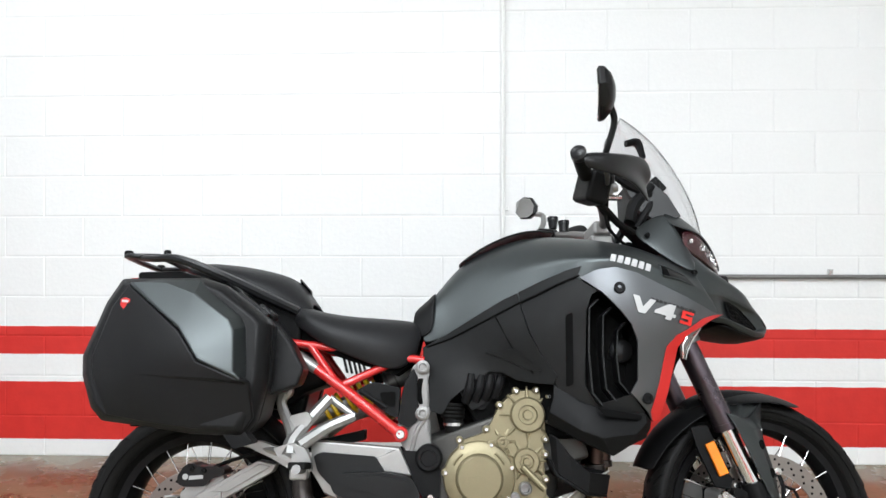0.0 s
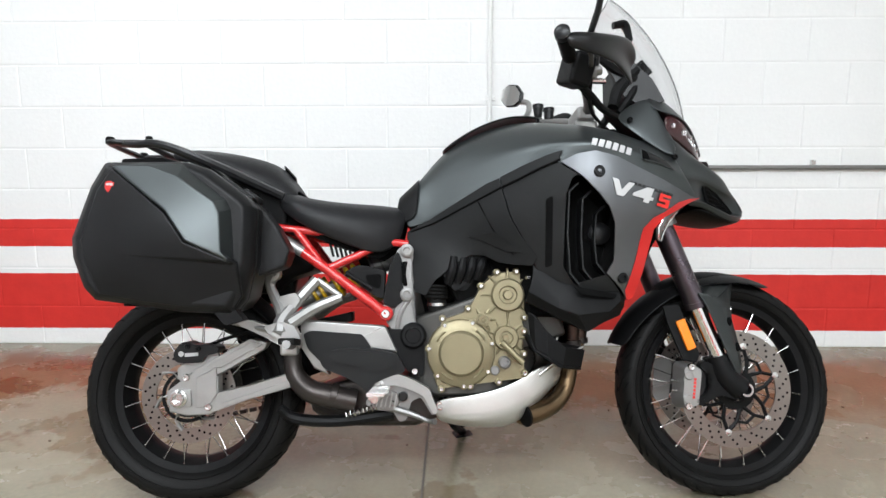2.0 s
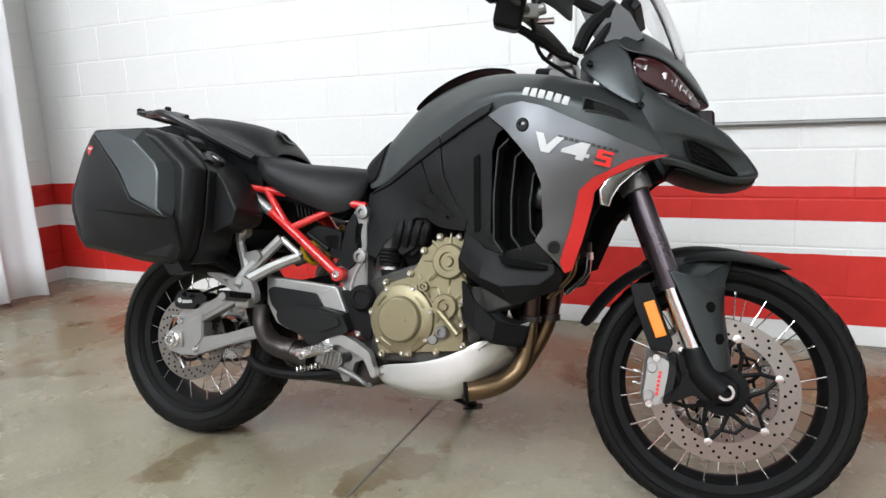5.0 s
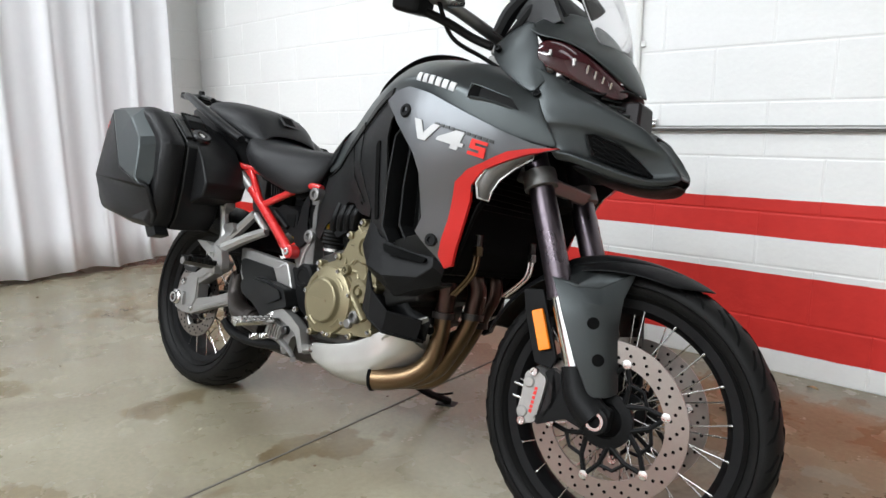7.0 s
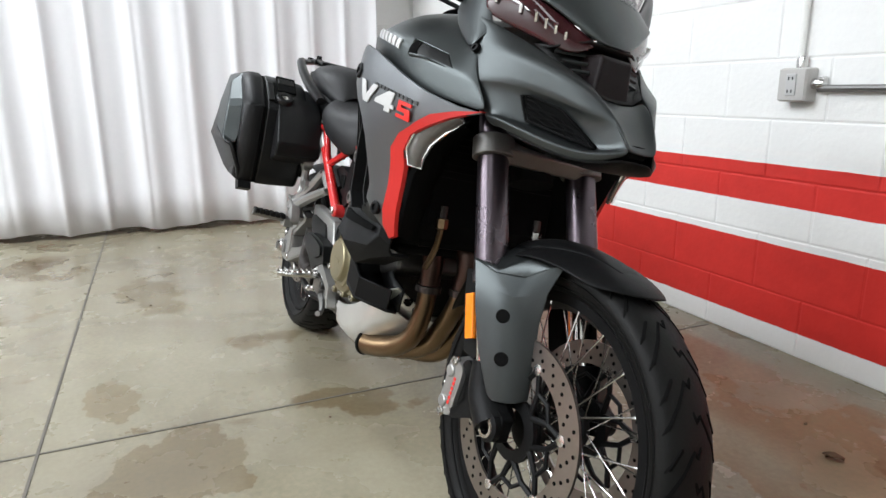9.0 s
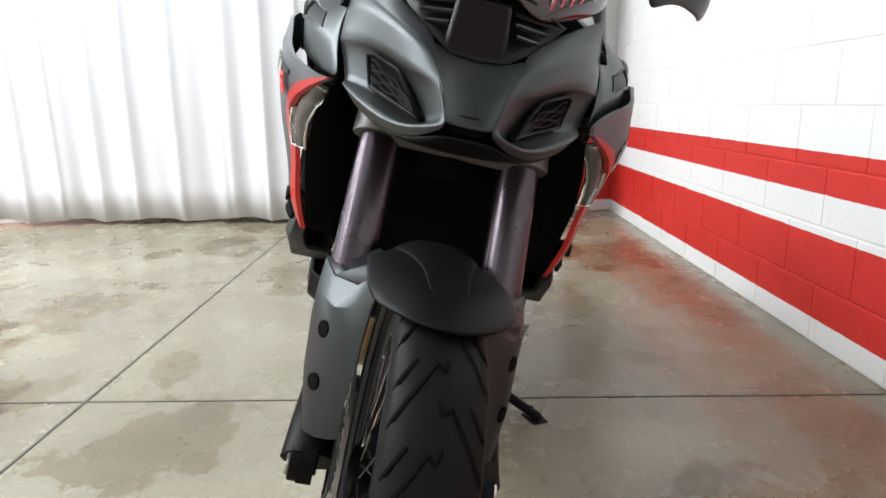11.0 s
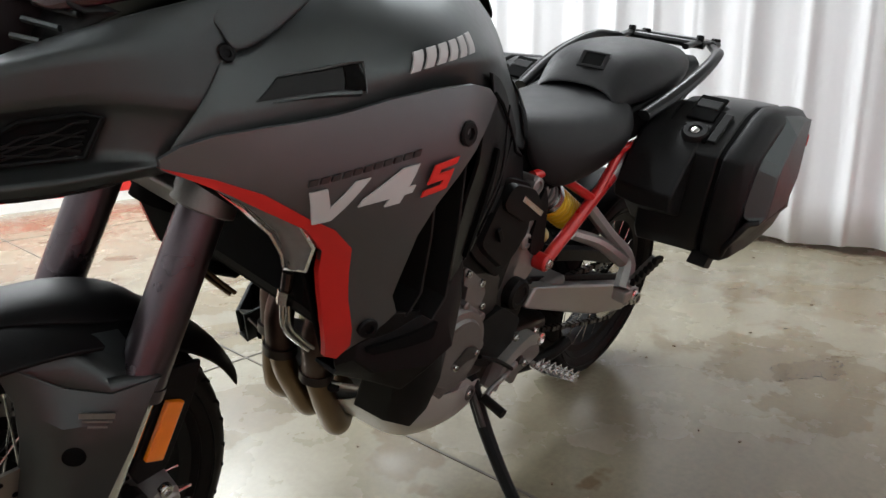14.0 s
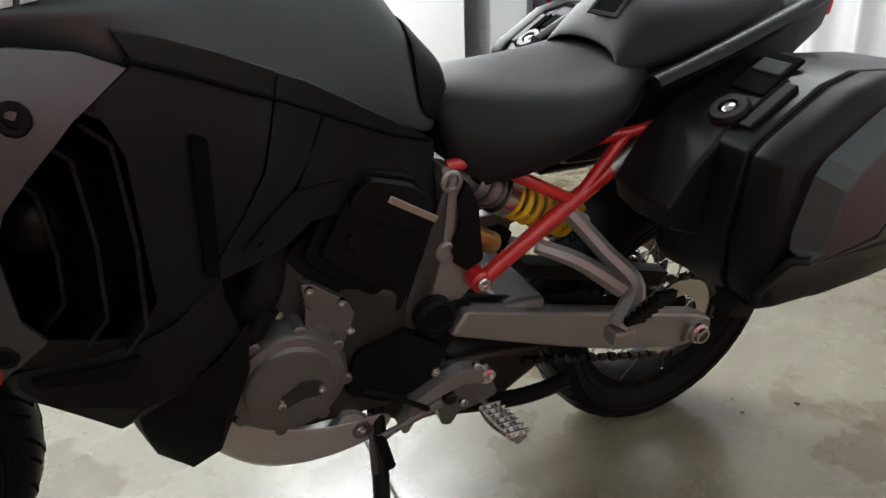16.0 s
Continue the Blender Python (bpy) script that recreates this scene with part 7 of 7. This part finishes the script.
lug = part("pan_lug", slab(rounded([(0.803, 0.330), (0.778, 0.326), (0.756, 0.300), (0.752, 0.276), (0.772, 0.256), (0.806, 0.262), (0.830, 0.290)], 0.008), 0.128, 0.148), PAN, bike, "rising end of the belly pan", bevel=0.006)
part("lug_ring", lathe([(0.017, 0.0), (0.017, 0.004), (0.010, 0.004), (0.009, 0.001)], (0.773, 0.148, 0.291), (0, 1, 0), 20), ALU_GREY, lug)
bolt(lug, (0.773, 0.149, 0.291), (0, 1, 0), 0.009)
for way, top in (([(1.145, 0.007, 0.453), (1.128, 0.004, 0.405), (1.100, 0.000, 0.355), (1.063, -0.008, 0.298), (1.012, -0.045, 0.266), (0.955, -0.110, 0.257)], [(1.10, -0.010, 0.60), (1.148, 0.006, 0.53), (1.146, 0.007, 0.462)]),
                 ([(1.117, 0.068, 0.425), (1.098, 0.064, 0.378), (1.066, 0.054, 0.318), (1.030, 0.038, 0.266), (0.985, 0.000, 0.252), (0.940, -0.050, 0.256)], [(1.09, 0.080, 0.60), (1.140, 0.088, 0.53), (1.120, 0.069, 0.435)]),
                 ([(1.108, -0.058, 0.450), (1.104, -0.058, 0.390), (1.090, -0.064, 0.328), (1.056, -0.082, 0.288), (1.010, -0.106, 0.268), (0.962, -0.127, 0.259)], [(1.075, -0.075, 0.60), (1.108, -0.062, 0.53), (1.108, -0.058, 0.460)])):
    hp = part("header_pipe", tube(way, [0.021, 0.022, 0.024, 0.026, 0.028, 0.029], 18), EXHAUST, bike, "heat-tinted exhaust header")
    part("header_upper", tube(top, 0.024, 16), HEADER_BLUE, hp, "blued upper header sleeve")
    part("pipe_band", tube([Vector(way[0]) + Vector((0, 0, 0.008)), Vector(way[0]) - Vector((0, 0, 0.008))], 0.029, 16, smooth=False), PIPE_DARK, hp)
# near-black ring painted in as the shade at the pipe's entry
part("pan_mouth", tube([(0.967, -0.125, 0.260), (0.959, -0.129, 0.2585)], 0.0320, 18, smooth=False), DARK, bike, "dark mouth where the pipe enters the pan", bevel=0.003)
part("oil_cooler", box((1.135, 0, 0.562), (0.024, 0.24, 0.012), pose(0, 0, 0, 0, 10, 0)), PIPE_DARK, bike, "dull oil cooler rail", bevel=0.004)
for y in (-0.078, -0.010, 0.078):
    part("header_flange", lathe([(0.040, -0.010), (0.042, 0.0), (0.034, 0.010), (0.027, 0.012)], (1.098, y, 0.602), (-0.55, 0, 0.84), 16), EXHAUST, bike, "browned exhaust port flange")
part("cooler_core", box((1.135, 0, 0.615), (0.026, 0.25, 0.10), pose(0, 0, 0, 0, 12, 0)), PIPE_DARK, bike, bevel=0.003)
for s in SIDES:
    tri_p = part("belly_bracket", facets([(1.128, -0.137, 0.448), (1.098, -0.070, 0.400), (1.090, -0.012, 0.352), (1.070, -0.040, 0.330), (1.020, -0.120, 0.322), (1.000, -0.153, 0.372), (1.060, -0.150, 0.420)], [(0, 1, 5, 6), (1, 2, 3, 4, 5)], s), PAN, bike, "drilled aluminium pan bracket", thick=0.004, bevel=0.001)
    for q in ((1.105, -0.098, 0.412), (1.096, -0.070, 0.390), (1.087, -0.040, 0.365)):
        part("bracket_hole", lathe([(0.010, -0.006), (0.010, 0.0048), (0.0005, 0.005)], (q[0], -s * q[1], q[2]), (0.66, s * 0.66, -0.33), 12), DARK, tri_p)
    lam = part("lambda_sensor", tube(sy([(1.224, -0.112, 0.660), (1.226, -0.112, 0.634)], s), 0.0085, 10, smooth=False), PIPE_DARK, bike, "oxygen sensor with a pale hex and braided leads")
    part("sensor_hex", lathe([(0.0125, -0.010), (0.0125, 0.010), (0.008, 0.012), (0.008, -0.012)], (1.227, s * 0.112, 0.622), (0.1, 0, -1), 6, closed=True), STEEL if s > 0 else EXHAUST, lam, "steel hex")
    for d in (-0.005, 0.005):
        part("sensor_lead", tube(sy([(1.227 + d, -0.112, 0.616), (1.222 + d, -0.112, 0.575), (1.200 + d, -0.108, 0.545), (1.165 + d, -0.102, 0.510)], s), 0.0042, 8), STEEL if s > 0 else EXHAUST, lam)
part("rear_header", tube([(0.320, -0.130, 0.438), (0.328, -0.135, 0.378), (0.368, -0.140, 0.335), (0.418, -0.140, 0.319), (0.496, -0.130, 0.300)], [0.024, 0.027, 0.031, 0.032, 0.031], 16), PIPE_DARK, bike, "dark rear exhaust pipe shield")
part("pipe_collar", tube([(0.427, -0.138, 0.320), (0.446, -0.136, 0.315)], 0.034, 16, smooth=False), PIPE_DARK, bike, bevel=0.002)
part("swingarm_cover", slab([(0.344, 0.526), (0.578, 0.507), (0.612, 0.435), (0.538, 0.446), (0.513, 0.482), (0.375, 0.494), (0.358, 0.483), (0.369, 0.449), (0.400, 0.416), (0.428, 0.373), (0.385, 0.391), (0.349, 0.446)], -0.142, -0.11), ALU, bike, "light grey swingarm upper beam", bevel=0.005)
# dark slab proud of the beam; its colour is the shade of the recess
part("beam_recess", slab(rounded([(0.353, 0.486), (0.374, 0.496), (0.516, 0.485), (0.541, 0.445), (0.446, 0.433), (0.400, 0.412), (0.366, 0.446)], 0.008), -0.1465, -0.09), COVER, bike, bevel=0.004)
part("heat_shield", slab(rounded([(0.401, 0.422), (0.422, 0.442), (0.468, 0.449), (0.547, 0.448), (0.613, 0.435), (0.627, 0.408), (0.637, 0.386), (0.589, 0.372), (0.547, 0.352), (0.541, 0.322), (0.517, 0.346), (0.480, 0.370), (0.414, 0.395)], 0.012), -0.170, -0.12, taper=0.95), COVER, bike, "dark plastic exhaust heat shield", bevel=0.008)
part("shield_facet", slab(rounded([(0.426, 0.434), (0.469, 0.443), (0.541, 0.441), (0.601, 0.429), (0.614, 0.406), (0.553, 0.382), (0.511, 0.401), (0.451, 0.410)], 0.008), -0.177, -0.15, taper=0.93), COVER, bike, bevel=0.005)
part("silencer", loft([[(x, y, z) for y, z in ((-w, z0), (-w, z1), (w, z1), (w, z0))] for x, w, z0, z1 in ((0.36, 0.08, 0.26, 0.32), (0.48, 0.11, 0.225, 0.36), (0.66, 0.11, 0.225, 0.36), (0.74, 0.09, 0.25, 0.34))]), PIPE_DARK, bike, "dark underslung silencer box", bevel=0.02)
# brake pedal and centre stand
part("brake_pedal", tube([(0.60, -0.150, 0.285), (0.66, -0.160, 0.268), (0.695, -0.170, 0.255), (0.715, -0.185, 0.255)], [0.010, 0.008, 0.006, 0.008], 8), ALU_GREY, bike, "brake pedal")
part("centre_stand", tube([(0.600, -0.12, 0.265), (0.45, -0.130, 0.248), (0.33, -0.13, 0.255), (0.29, -0.145, 0.285)], [0.018, 0.016, 0.016, 0.012], 10), BLACK, bike, "black folded centre stand")
part("stand_spring", tube([Vector((0.47, -0.155, 0.268)).lerp(Vector((0.60, -0.150, 0.300)), k / 60) + Vector((0, 0.009 * math.cos(k * 1.2), 0.009 * math.sin(k * 1.2))) for k in range(61)], 0.0022, 6, 1, smooth=False), STEEL, bike, "coiled stand spring")
part("centre_stand", tube([(0.600, 0.12, 0.265), (0.45, 0.130, 0.248), (0.33, 0.13, 0.255)], [0.018, 0.016, 0.016], 10), BLACK, bike)
# gear lever
part("gear_lever", tube([(0.632, 0.160, 0.318), (0.682, 0.168, 0.304), (0.722, 0.168, 0.290), (0.748, 0.172, 0.281)], [0.009, 0.006, 0.006, 0.008], 8), ALU_GREY, bike, "gear lever")
part("toe_rubber", tube([(0.747, 0.170, 0.280), (0.750, 0.222, 0.272)], 0.011, 12, smooth=False), RUBBER, bike, "black rubber toe piece")
part("gear_rod", tube([(0.66, 0.17, 0.32), (0.72, 0.168, 0.36), (0.775, 0.16, 0.385)], 0.005, 8), BLACK, bike)
# side stand on the left
ss = part("side_stand", tube([(0.735, 0.112, 0.315), (0.752, 0.190, 0.215), (0.782, 0.290, 0.138), (0.815, 0.388, 0.098)], [0.016, 0.015, 0.013, 0.012], 10), BLACK, bike, "black side stand")
part("stand_foot", moved(box((0, 0, 0), (0.078, 0.046, 0.009)), Matrix.Translation((0.818, 0.382, 0.0895)) @ pose(0, 0, 0, 12.7, 0, 20)), BLACK, ss, bevel=0.003)
part("stand_spring", tube([(0.748, 0.128, 0.30), (0.762, 0.19, 0.225)], 0.007, 8, smooth=False), PIPE_DARK, ss)
part("stand_tang", tube([(0.792, 0.330, 0.126), (0.818, 0.345, 0.128), (0.852, 0.352, 0.140)], 0.004, 6), BLACK, ss)
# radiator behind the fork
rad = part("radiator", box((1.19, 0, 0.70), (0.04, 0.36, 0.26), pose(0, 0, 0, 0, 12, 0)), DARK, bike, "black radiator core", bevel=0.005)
for k in range(16):
    part("fin", box((1.215 + (0.70 - (0.59 + 0.0145 * k)) * -0.21, 0, 0.59 + 0.0145 * k), (0.004, 0.34, 0.002)), BLACK, rad)

# ---- badges: plain shapes in the decal colours
DEC = tank_side


def decal(polys, place, field, s, mat, parent, label, off):
    """Flat shapes laid on the body: polys in (u, v), place maps them into the side plane."""
    for poly in polys:
        part("badge", panel([place(u, v) for u, v in poly], field, s, 0.002, off, 0.02 if field is FAIR else 0.007), mat, parent, label)


for s in SIDES:
    def along(u, x0, x1, z0, z1, h, n):
        """Right side reads tail to nose, left side nose to tail."""
        return lambda p, q: (x0 + (x1 - x0) * p / n, z0 + (z1 - z0) * p / n + h * q)

    if s < 0:
        duc, big, thin = along(0, 1.120, 1.232, 0.972, 0.947, 0.019, 6.2), along(0, 1.165, 1.333, 0.846, 0.810, 0.040, 3.65), along(0, 1.213, 1.341, 0.874, 0.844, 0.0065, 11)
    else:
        duc, big, thin = along(0, 1.207, 1.092, 0.960, 0.986, 0.020, 6.2), along(0, 1.325, 1.148, 0.7965, 0.843, 0.043, 3.65), along(0, 1.325, 1.200, 0.846, 0.881, 0.0065, 11)
    blocks = [[(k + 0.14 + 0.22, 1), (k + 0.84 + 0.22, 1), (k + 0.76, 0), (k + 0.06, 0)] for k in range(6)]
    decal(blocks, duc, DEC, s, WHITE_INK, bike, "white block lettering bar", 0.0028)
    V4 = [[(0.0, 1), (0.36, 1), (0.52, 0.40), (0.98, 1), (1.32, 1), (0.62, 0), (0.24, 0)], [(2.10, 1), (2.50, 1), (2.30, 0.42), (2.48, 0.42), (2.42, 0.22), (2.23, 0.22), (2.15, 0), (1.80, 0), (1.88, 0.22), (1.16, 0.22), (1.24, 0.42)]]
    S_ = [[(2.89, 0.84), (3.59, 0.84), (3.55, 0.67), (3.06, 0.67), (3.03, 0.54), (3.49, 0.54), (3.39, 0.00), (2.66, 0.00), (2.70, 0.18), (3.18, 0.18), (3.21, 0.33), (2.76, 0.33)]]
    decal(V4, big, FAIR, s, WHITE_INK, bike, "bold white model badge", 0.0075)
    decal(S_, big, FAIR, s, RED_INK, bike, "red model letter", 0.0100)
    decal([[(k, 1), (k + 0.72, 1), (k + 0.62, 0), (k - 0.1, 0)] for k in range(11)], thin, FAIR, s, BLACK_INK, bike, "thin dark lettering bar", 0.0062)

BROADEN = False
# ---------------------------------------------------------------- machines parked beyond the opening
def parked_bike(m, paint, label, plate=True):
    t = thing("parked_motorcycle", m, label, "motorcycle", "motorcycles beyond the curtain")

    def ring(x, r, w, name):
        wl = part(name, lathe([(r * 0.72, -w * 0.6), (r * 0.85, -w), (r * 0.96, -w * 0.8), (r, -w * 0.3), (r, w * 0.3), (r * 0.96, w * 0.8), (r * 0.85, w), (r * 0.72, w * 0.6)], (x, 0, r), n=40, closed=True), RUBBER, t, "black tyre on a dark wheel", sharp=0)
        part("rim", lathe([(r * 0.74, -w * 0.5), (r * 0.70, 0), (r * 0.74, w * 0.5), (r * 0.66, 0)], (x, 0, r), n=32, closed=True), SATIN, wl)
        for k in range(5):
            a = 2 * math.pi * k / 5
            part("wheel_spoke", tube([(x, 0, r), (x + r * 0.7 * math.cos(a), 0, r + r * 0.7 * math.sin(a))], 0.012, 6, smooth=False), SATIN, wl)

    ring(0, 0.31, 0.09, "rear_wheel")
    ring(1.45, 0.30, 0.06, "front_wheel")
    part("engine", loft([[(x, y, z) for y, z in ((-w, z0), (-w, z1), (w, z1), (w, z0))] for x, w, z0, z1 in ((0.35, 0.12, 0.30, 0.62), (0.7, 0.17, 0.24, 0.66), (1.05, 0.14, 0.30, 0.60))]), ENGINE_GREY, t, bevel=0.02)
    part("tank", patch([[(0.48, -0.10, 0.74), (0.48, -0.08, 0.84), (0.48, 0, 0.86)], [(0.70, -0.19, 0.72), (0.70, -0.15, 0.94), (0.70, 0, 0.98)], [(1.00, -0.20, 0.74), (1.00, -0.14, 0.95), (1.00, 0, 0.99)], [(1.15, -0.12, 0.76), (1.15, -0.09, 0.90), (1.15, 0, 0.93)]], True), paint, t, "painted fuel tank", sub=2, thick=0.006)
    part("fairing", patch([[(0.75, -0.17, 0.45), (0.75, -0.18, 0.62), (0.80, -0.17, 0.75)], [(1.05, -0.20, 0.40), (1.05, -0.21, 0.62), (1.05, -0.19, 0.80)], [(1.32, -0.14, 0.50), (1.32, -0.16, 0.68), (1.30, -0.12, 0.90)]]), paint, t, "painted side fairing", sub=2, thick=0.006)
    part("fairing", flip_y(patch([[(0.75, -0.17, 0.45), (0.75, -0.18, 0.62), (0.80, -0.17, 0.75)], [(1.05, -0.20, 0.40), (1.05, -0.21, 0.62), (1.05, -0.19, 0.80)], [(1.32, -0.14, 0.50), (1.32, -0.16, 0.68), (1.30, -0.12, 0.90)]])), paint, t, sub=2, thick=0.006)
    part("seat", patch([[(-0.20, -0.08, 0.93), (-0.20, 0, 0.95)], [(0.02, -0.13, 0.90), (0.02, 0, 0.94)], [(0.18, -0.15, 0.82), (0.18, 0, 0.85)], [(0.40, -0.14, 0.78), (0.40, 0, 0.81)], [(0.52, -0.10, 0.80), (0.52, 0, 0.83)]], True), VINYL, t, "black seat", sub=2, thick=0.05)
    part("tail", loft([[(x, y, z) for y, z in ((-w, z0), (-w, z1), (w, z1), (w, z0))] for x, w, z0, z1 in ((-0.28, 0.06, 0.84, 0.92), (0.0, 0.11, 0.74, 0.90), (0.35, 0.12, 0.66, 0.78))]), BLACK, t, bevel=0.02)
    part("tail_lamp", box((-0.285, 0, 0.88), (0.02, 0.14, 0.045)), RED, t, "red tail lamp", bevel=0.006)
    part("plate_bracket", box((-0.30, 0, 0.70), (0.02, 0.06, 0.26), pose(0, 0, 0, 0, 15, 0)), BLACK, t, bevel=0.004)
    if plate:
        part("number_plate", box((-0.335, 0, 0.70), (0.004, 0.19, 0.12), pose(0, 0, 0, 0, 12, 0)), WHITE_INK, t, "blank white plate", bevel=0.002)
    for s in SIDES:
        part("indicator", lathe([(0.012, -0.03), (0.022, 0.0), (0.018, 0.025)], (-0.27, s * 0.16, 0.80), (-1, 0, 0), 12), LENS, t)
        if s < 0:
            part("silencer", tube([(0.35, s * 0.14, 0.40), (0.10, s * 0.17, 0.46), (-0.16, s * 0.18, 0.56)], [0.03, 0.055, 0.052], 16), PIPE_DARK, t, "dark metal silencer")
        part("swingarm", tube([(0.45, s * 0.12, 0.42), (0.0, s * 0.12, 0.31)], 0.028, 8, smooth=False), SATIN, t)
        part("fork_leg", tube([(1.14, s * 0.09, 0.92), (1.45, s * 0.09, 0.30)], 0.024, 12, smooth=False), FORK_TUBE, t)
        part("handlebar", tube([(1.10, s * 0.03, 1.02), (1.04, s * 0.22, 1.06), (0.97, s * 0.38, 1.03)], 0.013, 8), BLACK, t)
        part("grip", tube([(1.01, s * 0.28, 1.05), (0.965, s * 0.39, 1.028)], 0.018, 10, smooth=False), RUBBER, t)
        part("mirror", loft([[(1.02 + dx, s * (0.36 + dy * f), 1.20 + dz * f) for dy, dz in ((-0.07, -0.03), (0.06, -0.035), (0.08, 0.02), (-0.05, 0.04))] for dx, f in ((0, 1), (0.02, 0.9), (0.035, 0.4))]), SATIN, t, "mirror on a stalk", bevel=0.005)
        part("mirror_stem", tube([(1.04, s * 0.36, 1.18), (1.07, s * 0.28, 1.10), (1.04, s * 0.22, 1.06)], 0.007, 8), SATIN, t)
    part("windscreen", patch([[(1.25, -0.13, 1.0), (1.30, 0, 1.0)], [(1.15, -0.14, 1.14), (1.20, 0, 1.15)], [(1.05, -0.11, 1.24), (1.09, 0, 1.26)]], True), SATIN, t, "dark windscreen", sub=2, thick=0.004)
    part("nose", patch([[(1.25, -0.15, 0.98), (1.28, 0, 1.02)], [(1.42, -0.12, 0.92), (1.48, 0, 0.95)], [(1.48, -0.07, 0.80), (1.55, 0, 0.80)]], True), paint, t, sub=2, thick=0.006)
    return t


for (px, py, yaw), paint, lab, pl in (((-2.90, -4.82, 205), SATIN, "dark parked motorcycle with a fat rear tyre", False), ((-2.86, -3.88, 203), SATIN, "dark parked motorcycle with a white plate", True), ((-3.30, -5.66, 208), ORANGE, "orange parked motorcycle beside a dark one", False)):
    parked_bike(pose(px, py, 0, 0, 0, yaw) @ pose(0, 0, 0, -8, 0, 0), paint, lab, pl)
for y0, y1, z0, z1, nm in ((-7.04, -6.87, 1.46, 1.99, "mark_bar"), (-6.81, -6.72, 1.46, 1.99, "mark_bar")):
    part(nm, box((-4.655, (y0 + y1) / 2, (z0 + z1) / 2), (0.004, abs(y1 - y0), z1 - z0)), RED_INK, banner, "red printed bar")
for ch, y in (("C", -9.53), ("O", -9.03), ("R", -8.51), ("S", -8.05), ("A", -7.57)):
    part("letter", moved(letters(ch, 0.72, 0.004), Matrix(((0, 0, 1, -4.652), (1, 0, 0, y), (0, 1, 0, 1.76), (0, 0, 0, 1)))), RED_INK, banner, "thin red printed letter")

# dry leaves and grit on the concrete
def leaf(x, y, yaw, size, label, mat):
    rows = [[(size * (t - 0.5), size * w * u, 0.003 + 0.10 * size * abs(u) + 0.08 * size * math.sin(3 * t)) for u in (-1, 0, 1)] for t, w in ((0, 0.02), (0.25, 0.22), (0.5, 0.28), (0.8, 0.16), (1, 0.02))]
    ob = part("dry_leaf", patch(rows), mat, thick=0.0006)
    ob.matrix_world = pose(x, y, 0, 0, 0, yaw)
    tagged(ob, label, "leaf", "leaves on the floor")


LEAF = material("dry_leaf", (0.10, 0.055, 0.025), 0.7, 0.0, 0.4, 60, 0.0005, 0.4)
TAN = material("tan_leaf", (0.34, 0.25, 0.12), 0.7, 0.0, 0.3, 60, 0.0005, 0.3)
leaf(1.530, 0.938, 20, 0.05, "small dark dry leaf on the concrete", LEAF)
leaf(1.534, 0.938, 50, 0.045, "small dark dry leaf on the concrete", LEAF)
leaf(1.701, 1.323, -15, 0.04, "small tan dry leaf on the concrete", TAN)
grit = None
rnd = random.Random(4)
for gx, gy in [(-0.24, 0.05), (-1.14, 0.37), (-0.21, 0.11), (-0.66, 0.29), (0.60, 0.28), (0.15, 0.43), (0.14, 0.53)] + [(rnd.uniform(-2.0, 2.6), rnd.uniform(-3.0, 1.2)) for _ in range(40)]:
    r = rnd.uniform(0.003, 0.007)
    o = moved(box((0, 0, 0), (r * 1.6, r, r * 0.7)), Matrix.Translation((gx, gy, r * 0.33)) @ pose(0, 0, 0, 0, 0, rnd.uniform(0, 180)))
    grit = o if grit is None else join(grit, o)
tagged(part("grit", grit, LEAF), "scattered dark grit on the concrete floor", "grit", kind="stuff")

# ---------------------------------------------------------------- wall blocks: painted concrete blocks, slightly proud of their joints
def block_mesh(w, h, d=0.012, b=0.005):
    bm = bmesh.new()
    bmesh.ops.create_cube(bm, size=1.0)
    for v in bm.verts:
        v.co = Vector((v.co.x * w, v.co.y * d, v.co.z * h))
    fr = [e for e in bm.edges if all(v.co.y < 0 for v in e.verts)]
    bmesh.ops.bevel(bm, geom=fr, offset=b, segments=2, affect="EDGES", profile=0.6)
    me = bpy.data.meshes.new("block")
    bm.to_mesh(me)
    bm.free()
    me.materials.append(WALL_PAINT)
    me.shade_smooth()
    me.set_sharp_from_angle(angle=radians(12))
    return me


FULL = block_mesh(BLK_W - 0.004, BLK_H - 0.004)


def lay_blocks(wall, m, u0, u1, z1, first=0.0):
    """Running-bond blocks over a wall face; m takes (along, out, up) to the room."""
    row = 0
    while row * BLK_H < z1:
        z = (row + 0.5) * BLK_H
        u = first + (BLK_W / 2 if row % 2 else 0)
        u -= math.ceil((u - u0) / BLK_W) * BLK_W
        while u < u1:
            a, b = max(u, u0), min(u + BLK_W, u1)
            if b - a > 0.03:
                ob = new("block", FULL if b - a > BLK_W - 0.001 else block_mesh(b - a - 0.004, BLK_H - 0.004))
                ob.parent = wall
                ob.matrix_local = m @ Matrix.Translation(((a + b) / 2, 0, z))
            u += BLK_W
        row += 1


lay_blocks(north, Matrix.Translation((0, Y1 + 0.003, 0)), X0 + 0.004, 3.6, 2.4, 2.254)
lay_blocks(west, Matrix.Translation((X0 - 0.003, 0, 0)) @ pose(0, 0, 0, 0, 0, 90), 0.5, Y1 - 0.01, 2.4)
lay_blocks(pier, Matrix.Translation((-2.447, 0, 0)) @ pose(0, 0, 0, 0, 0, 90), -8.6, -5.63, 2.4)
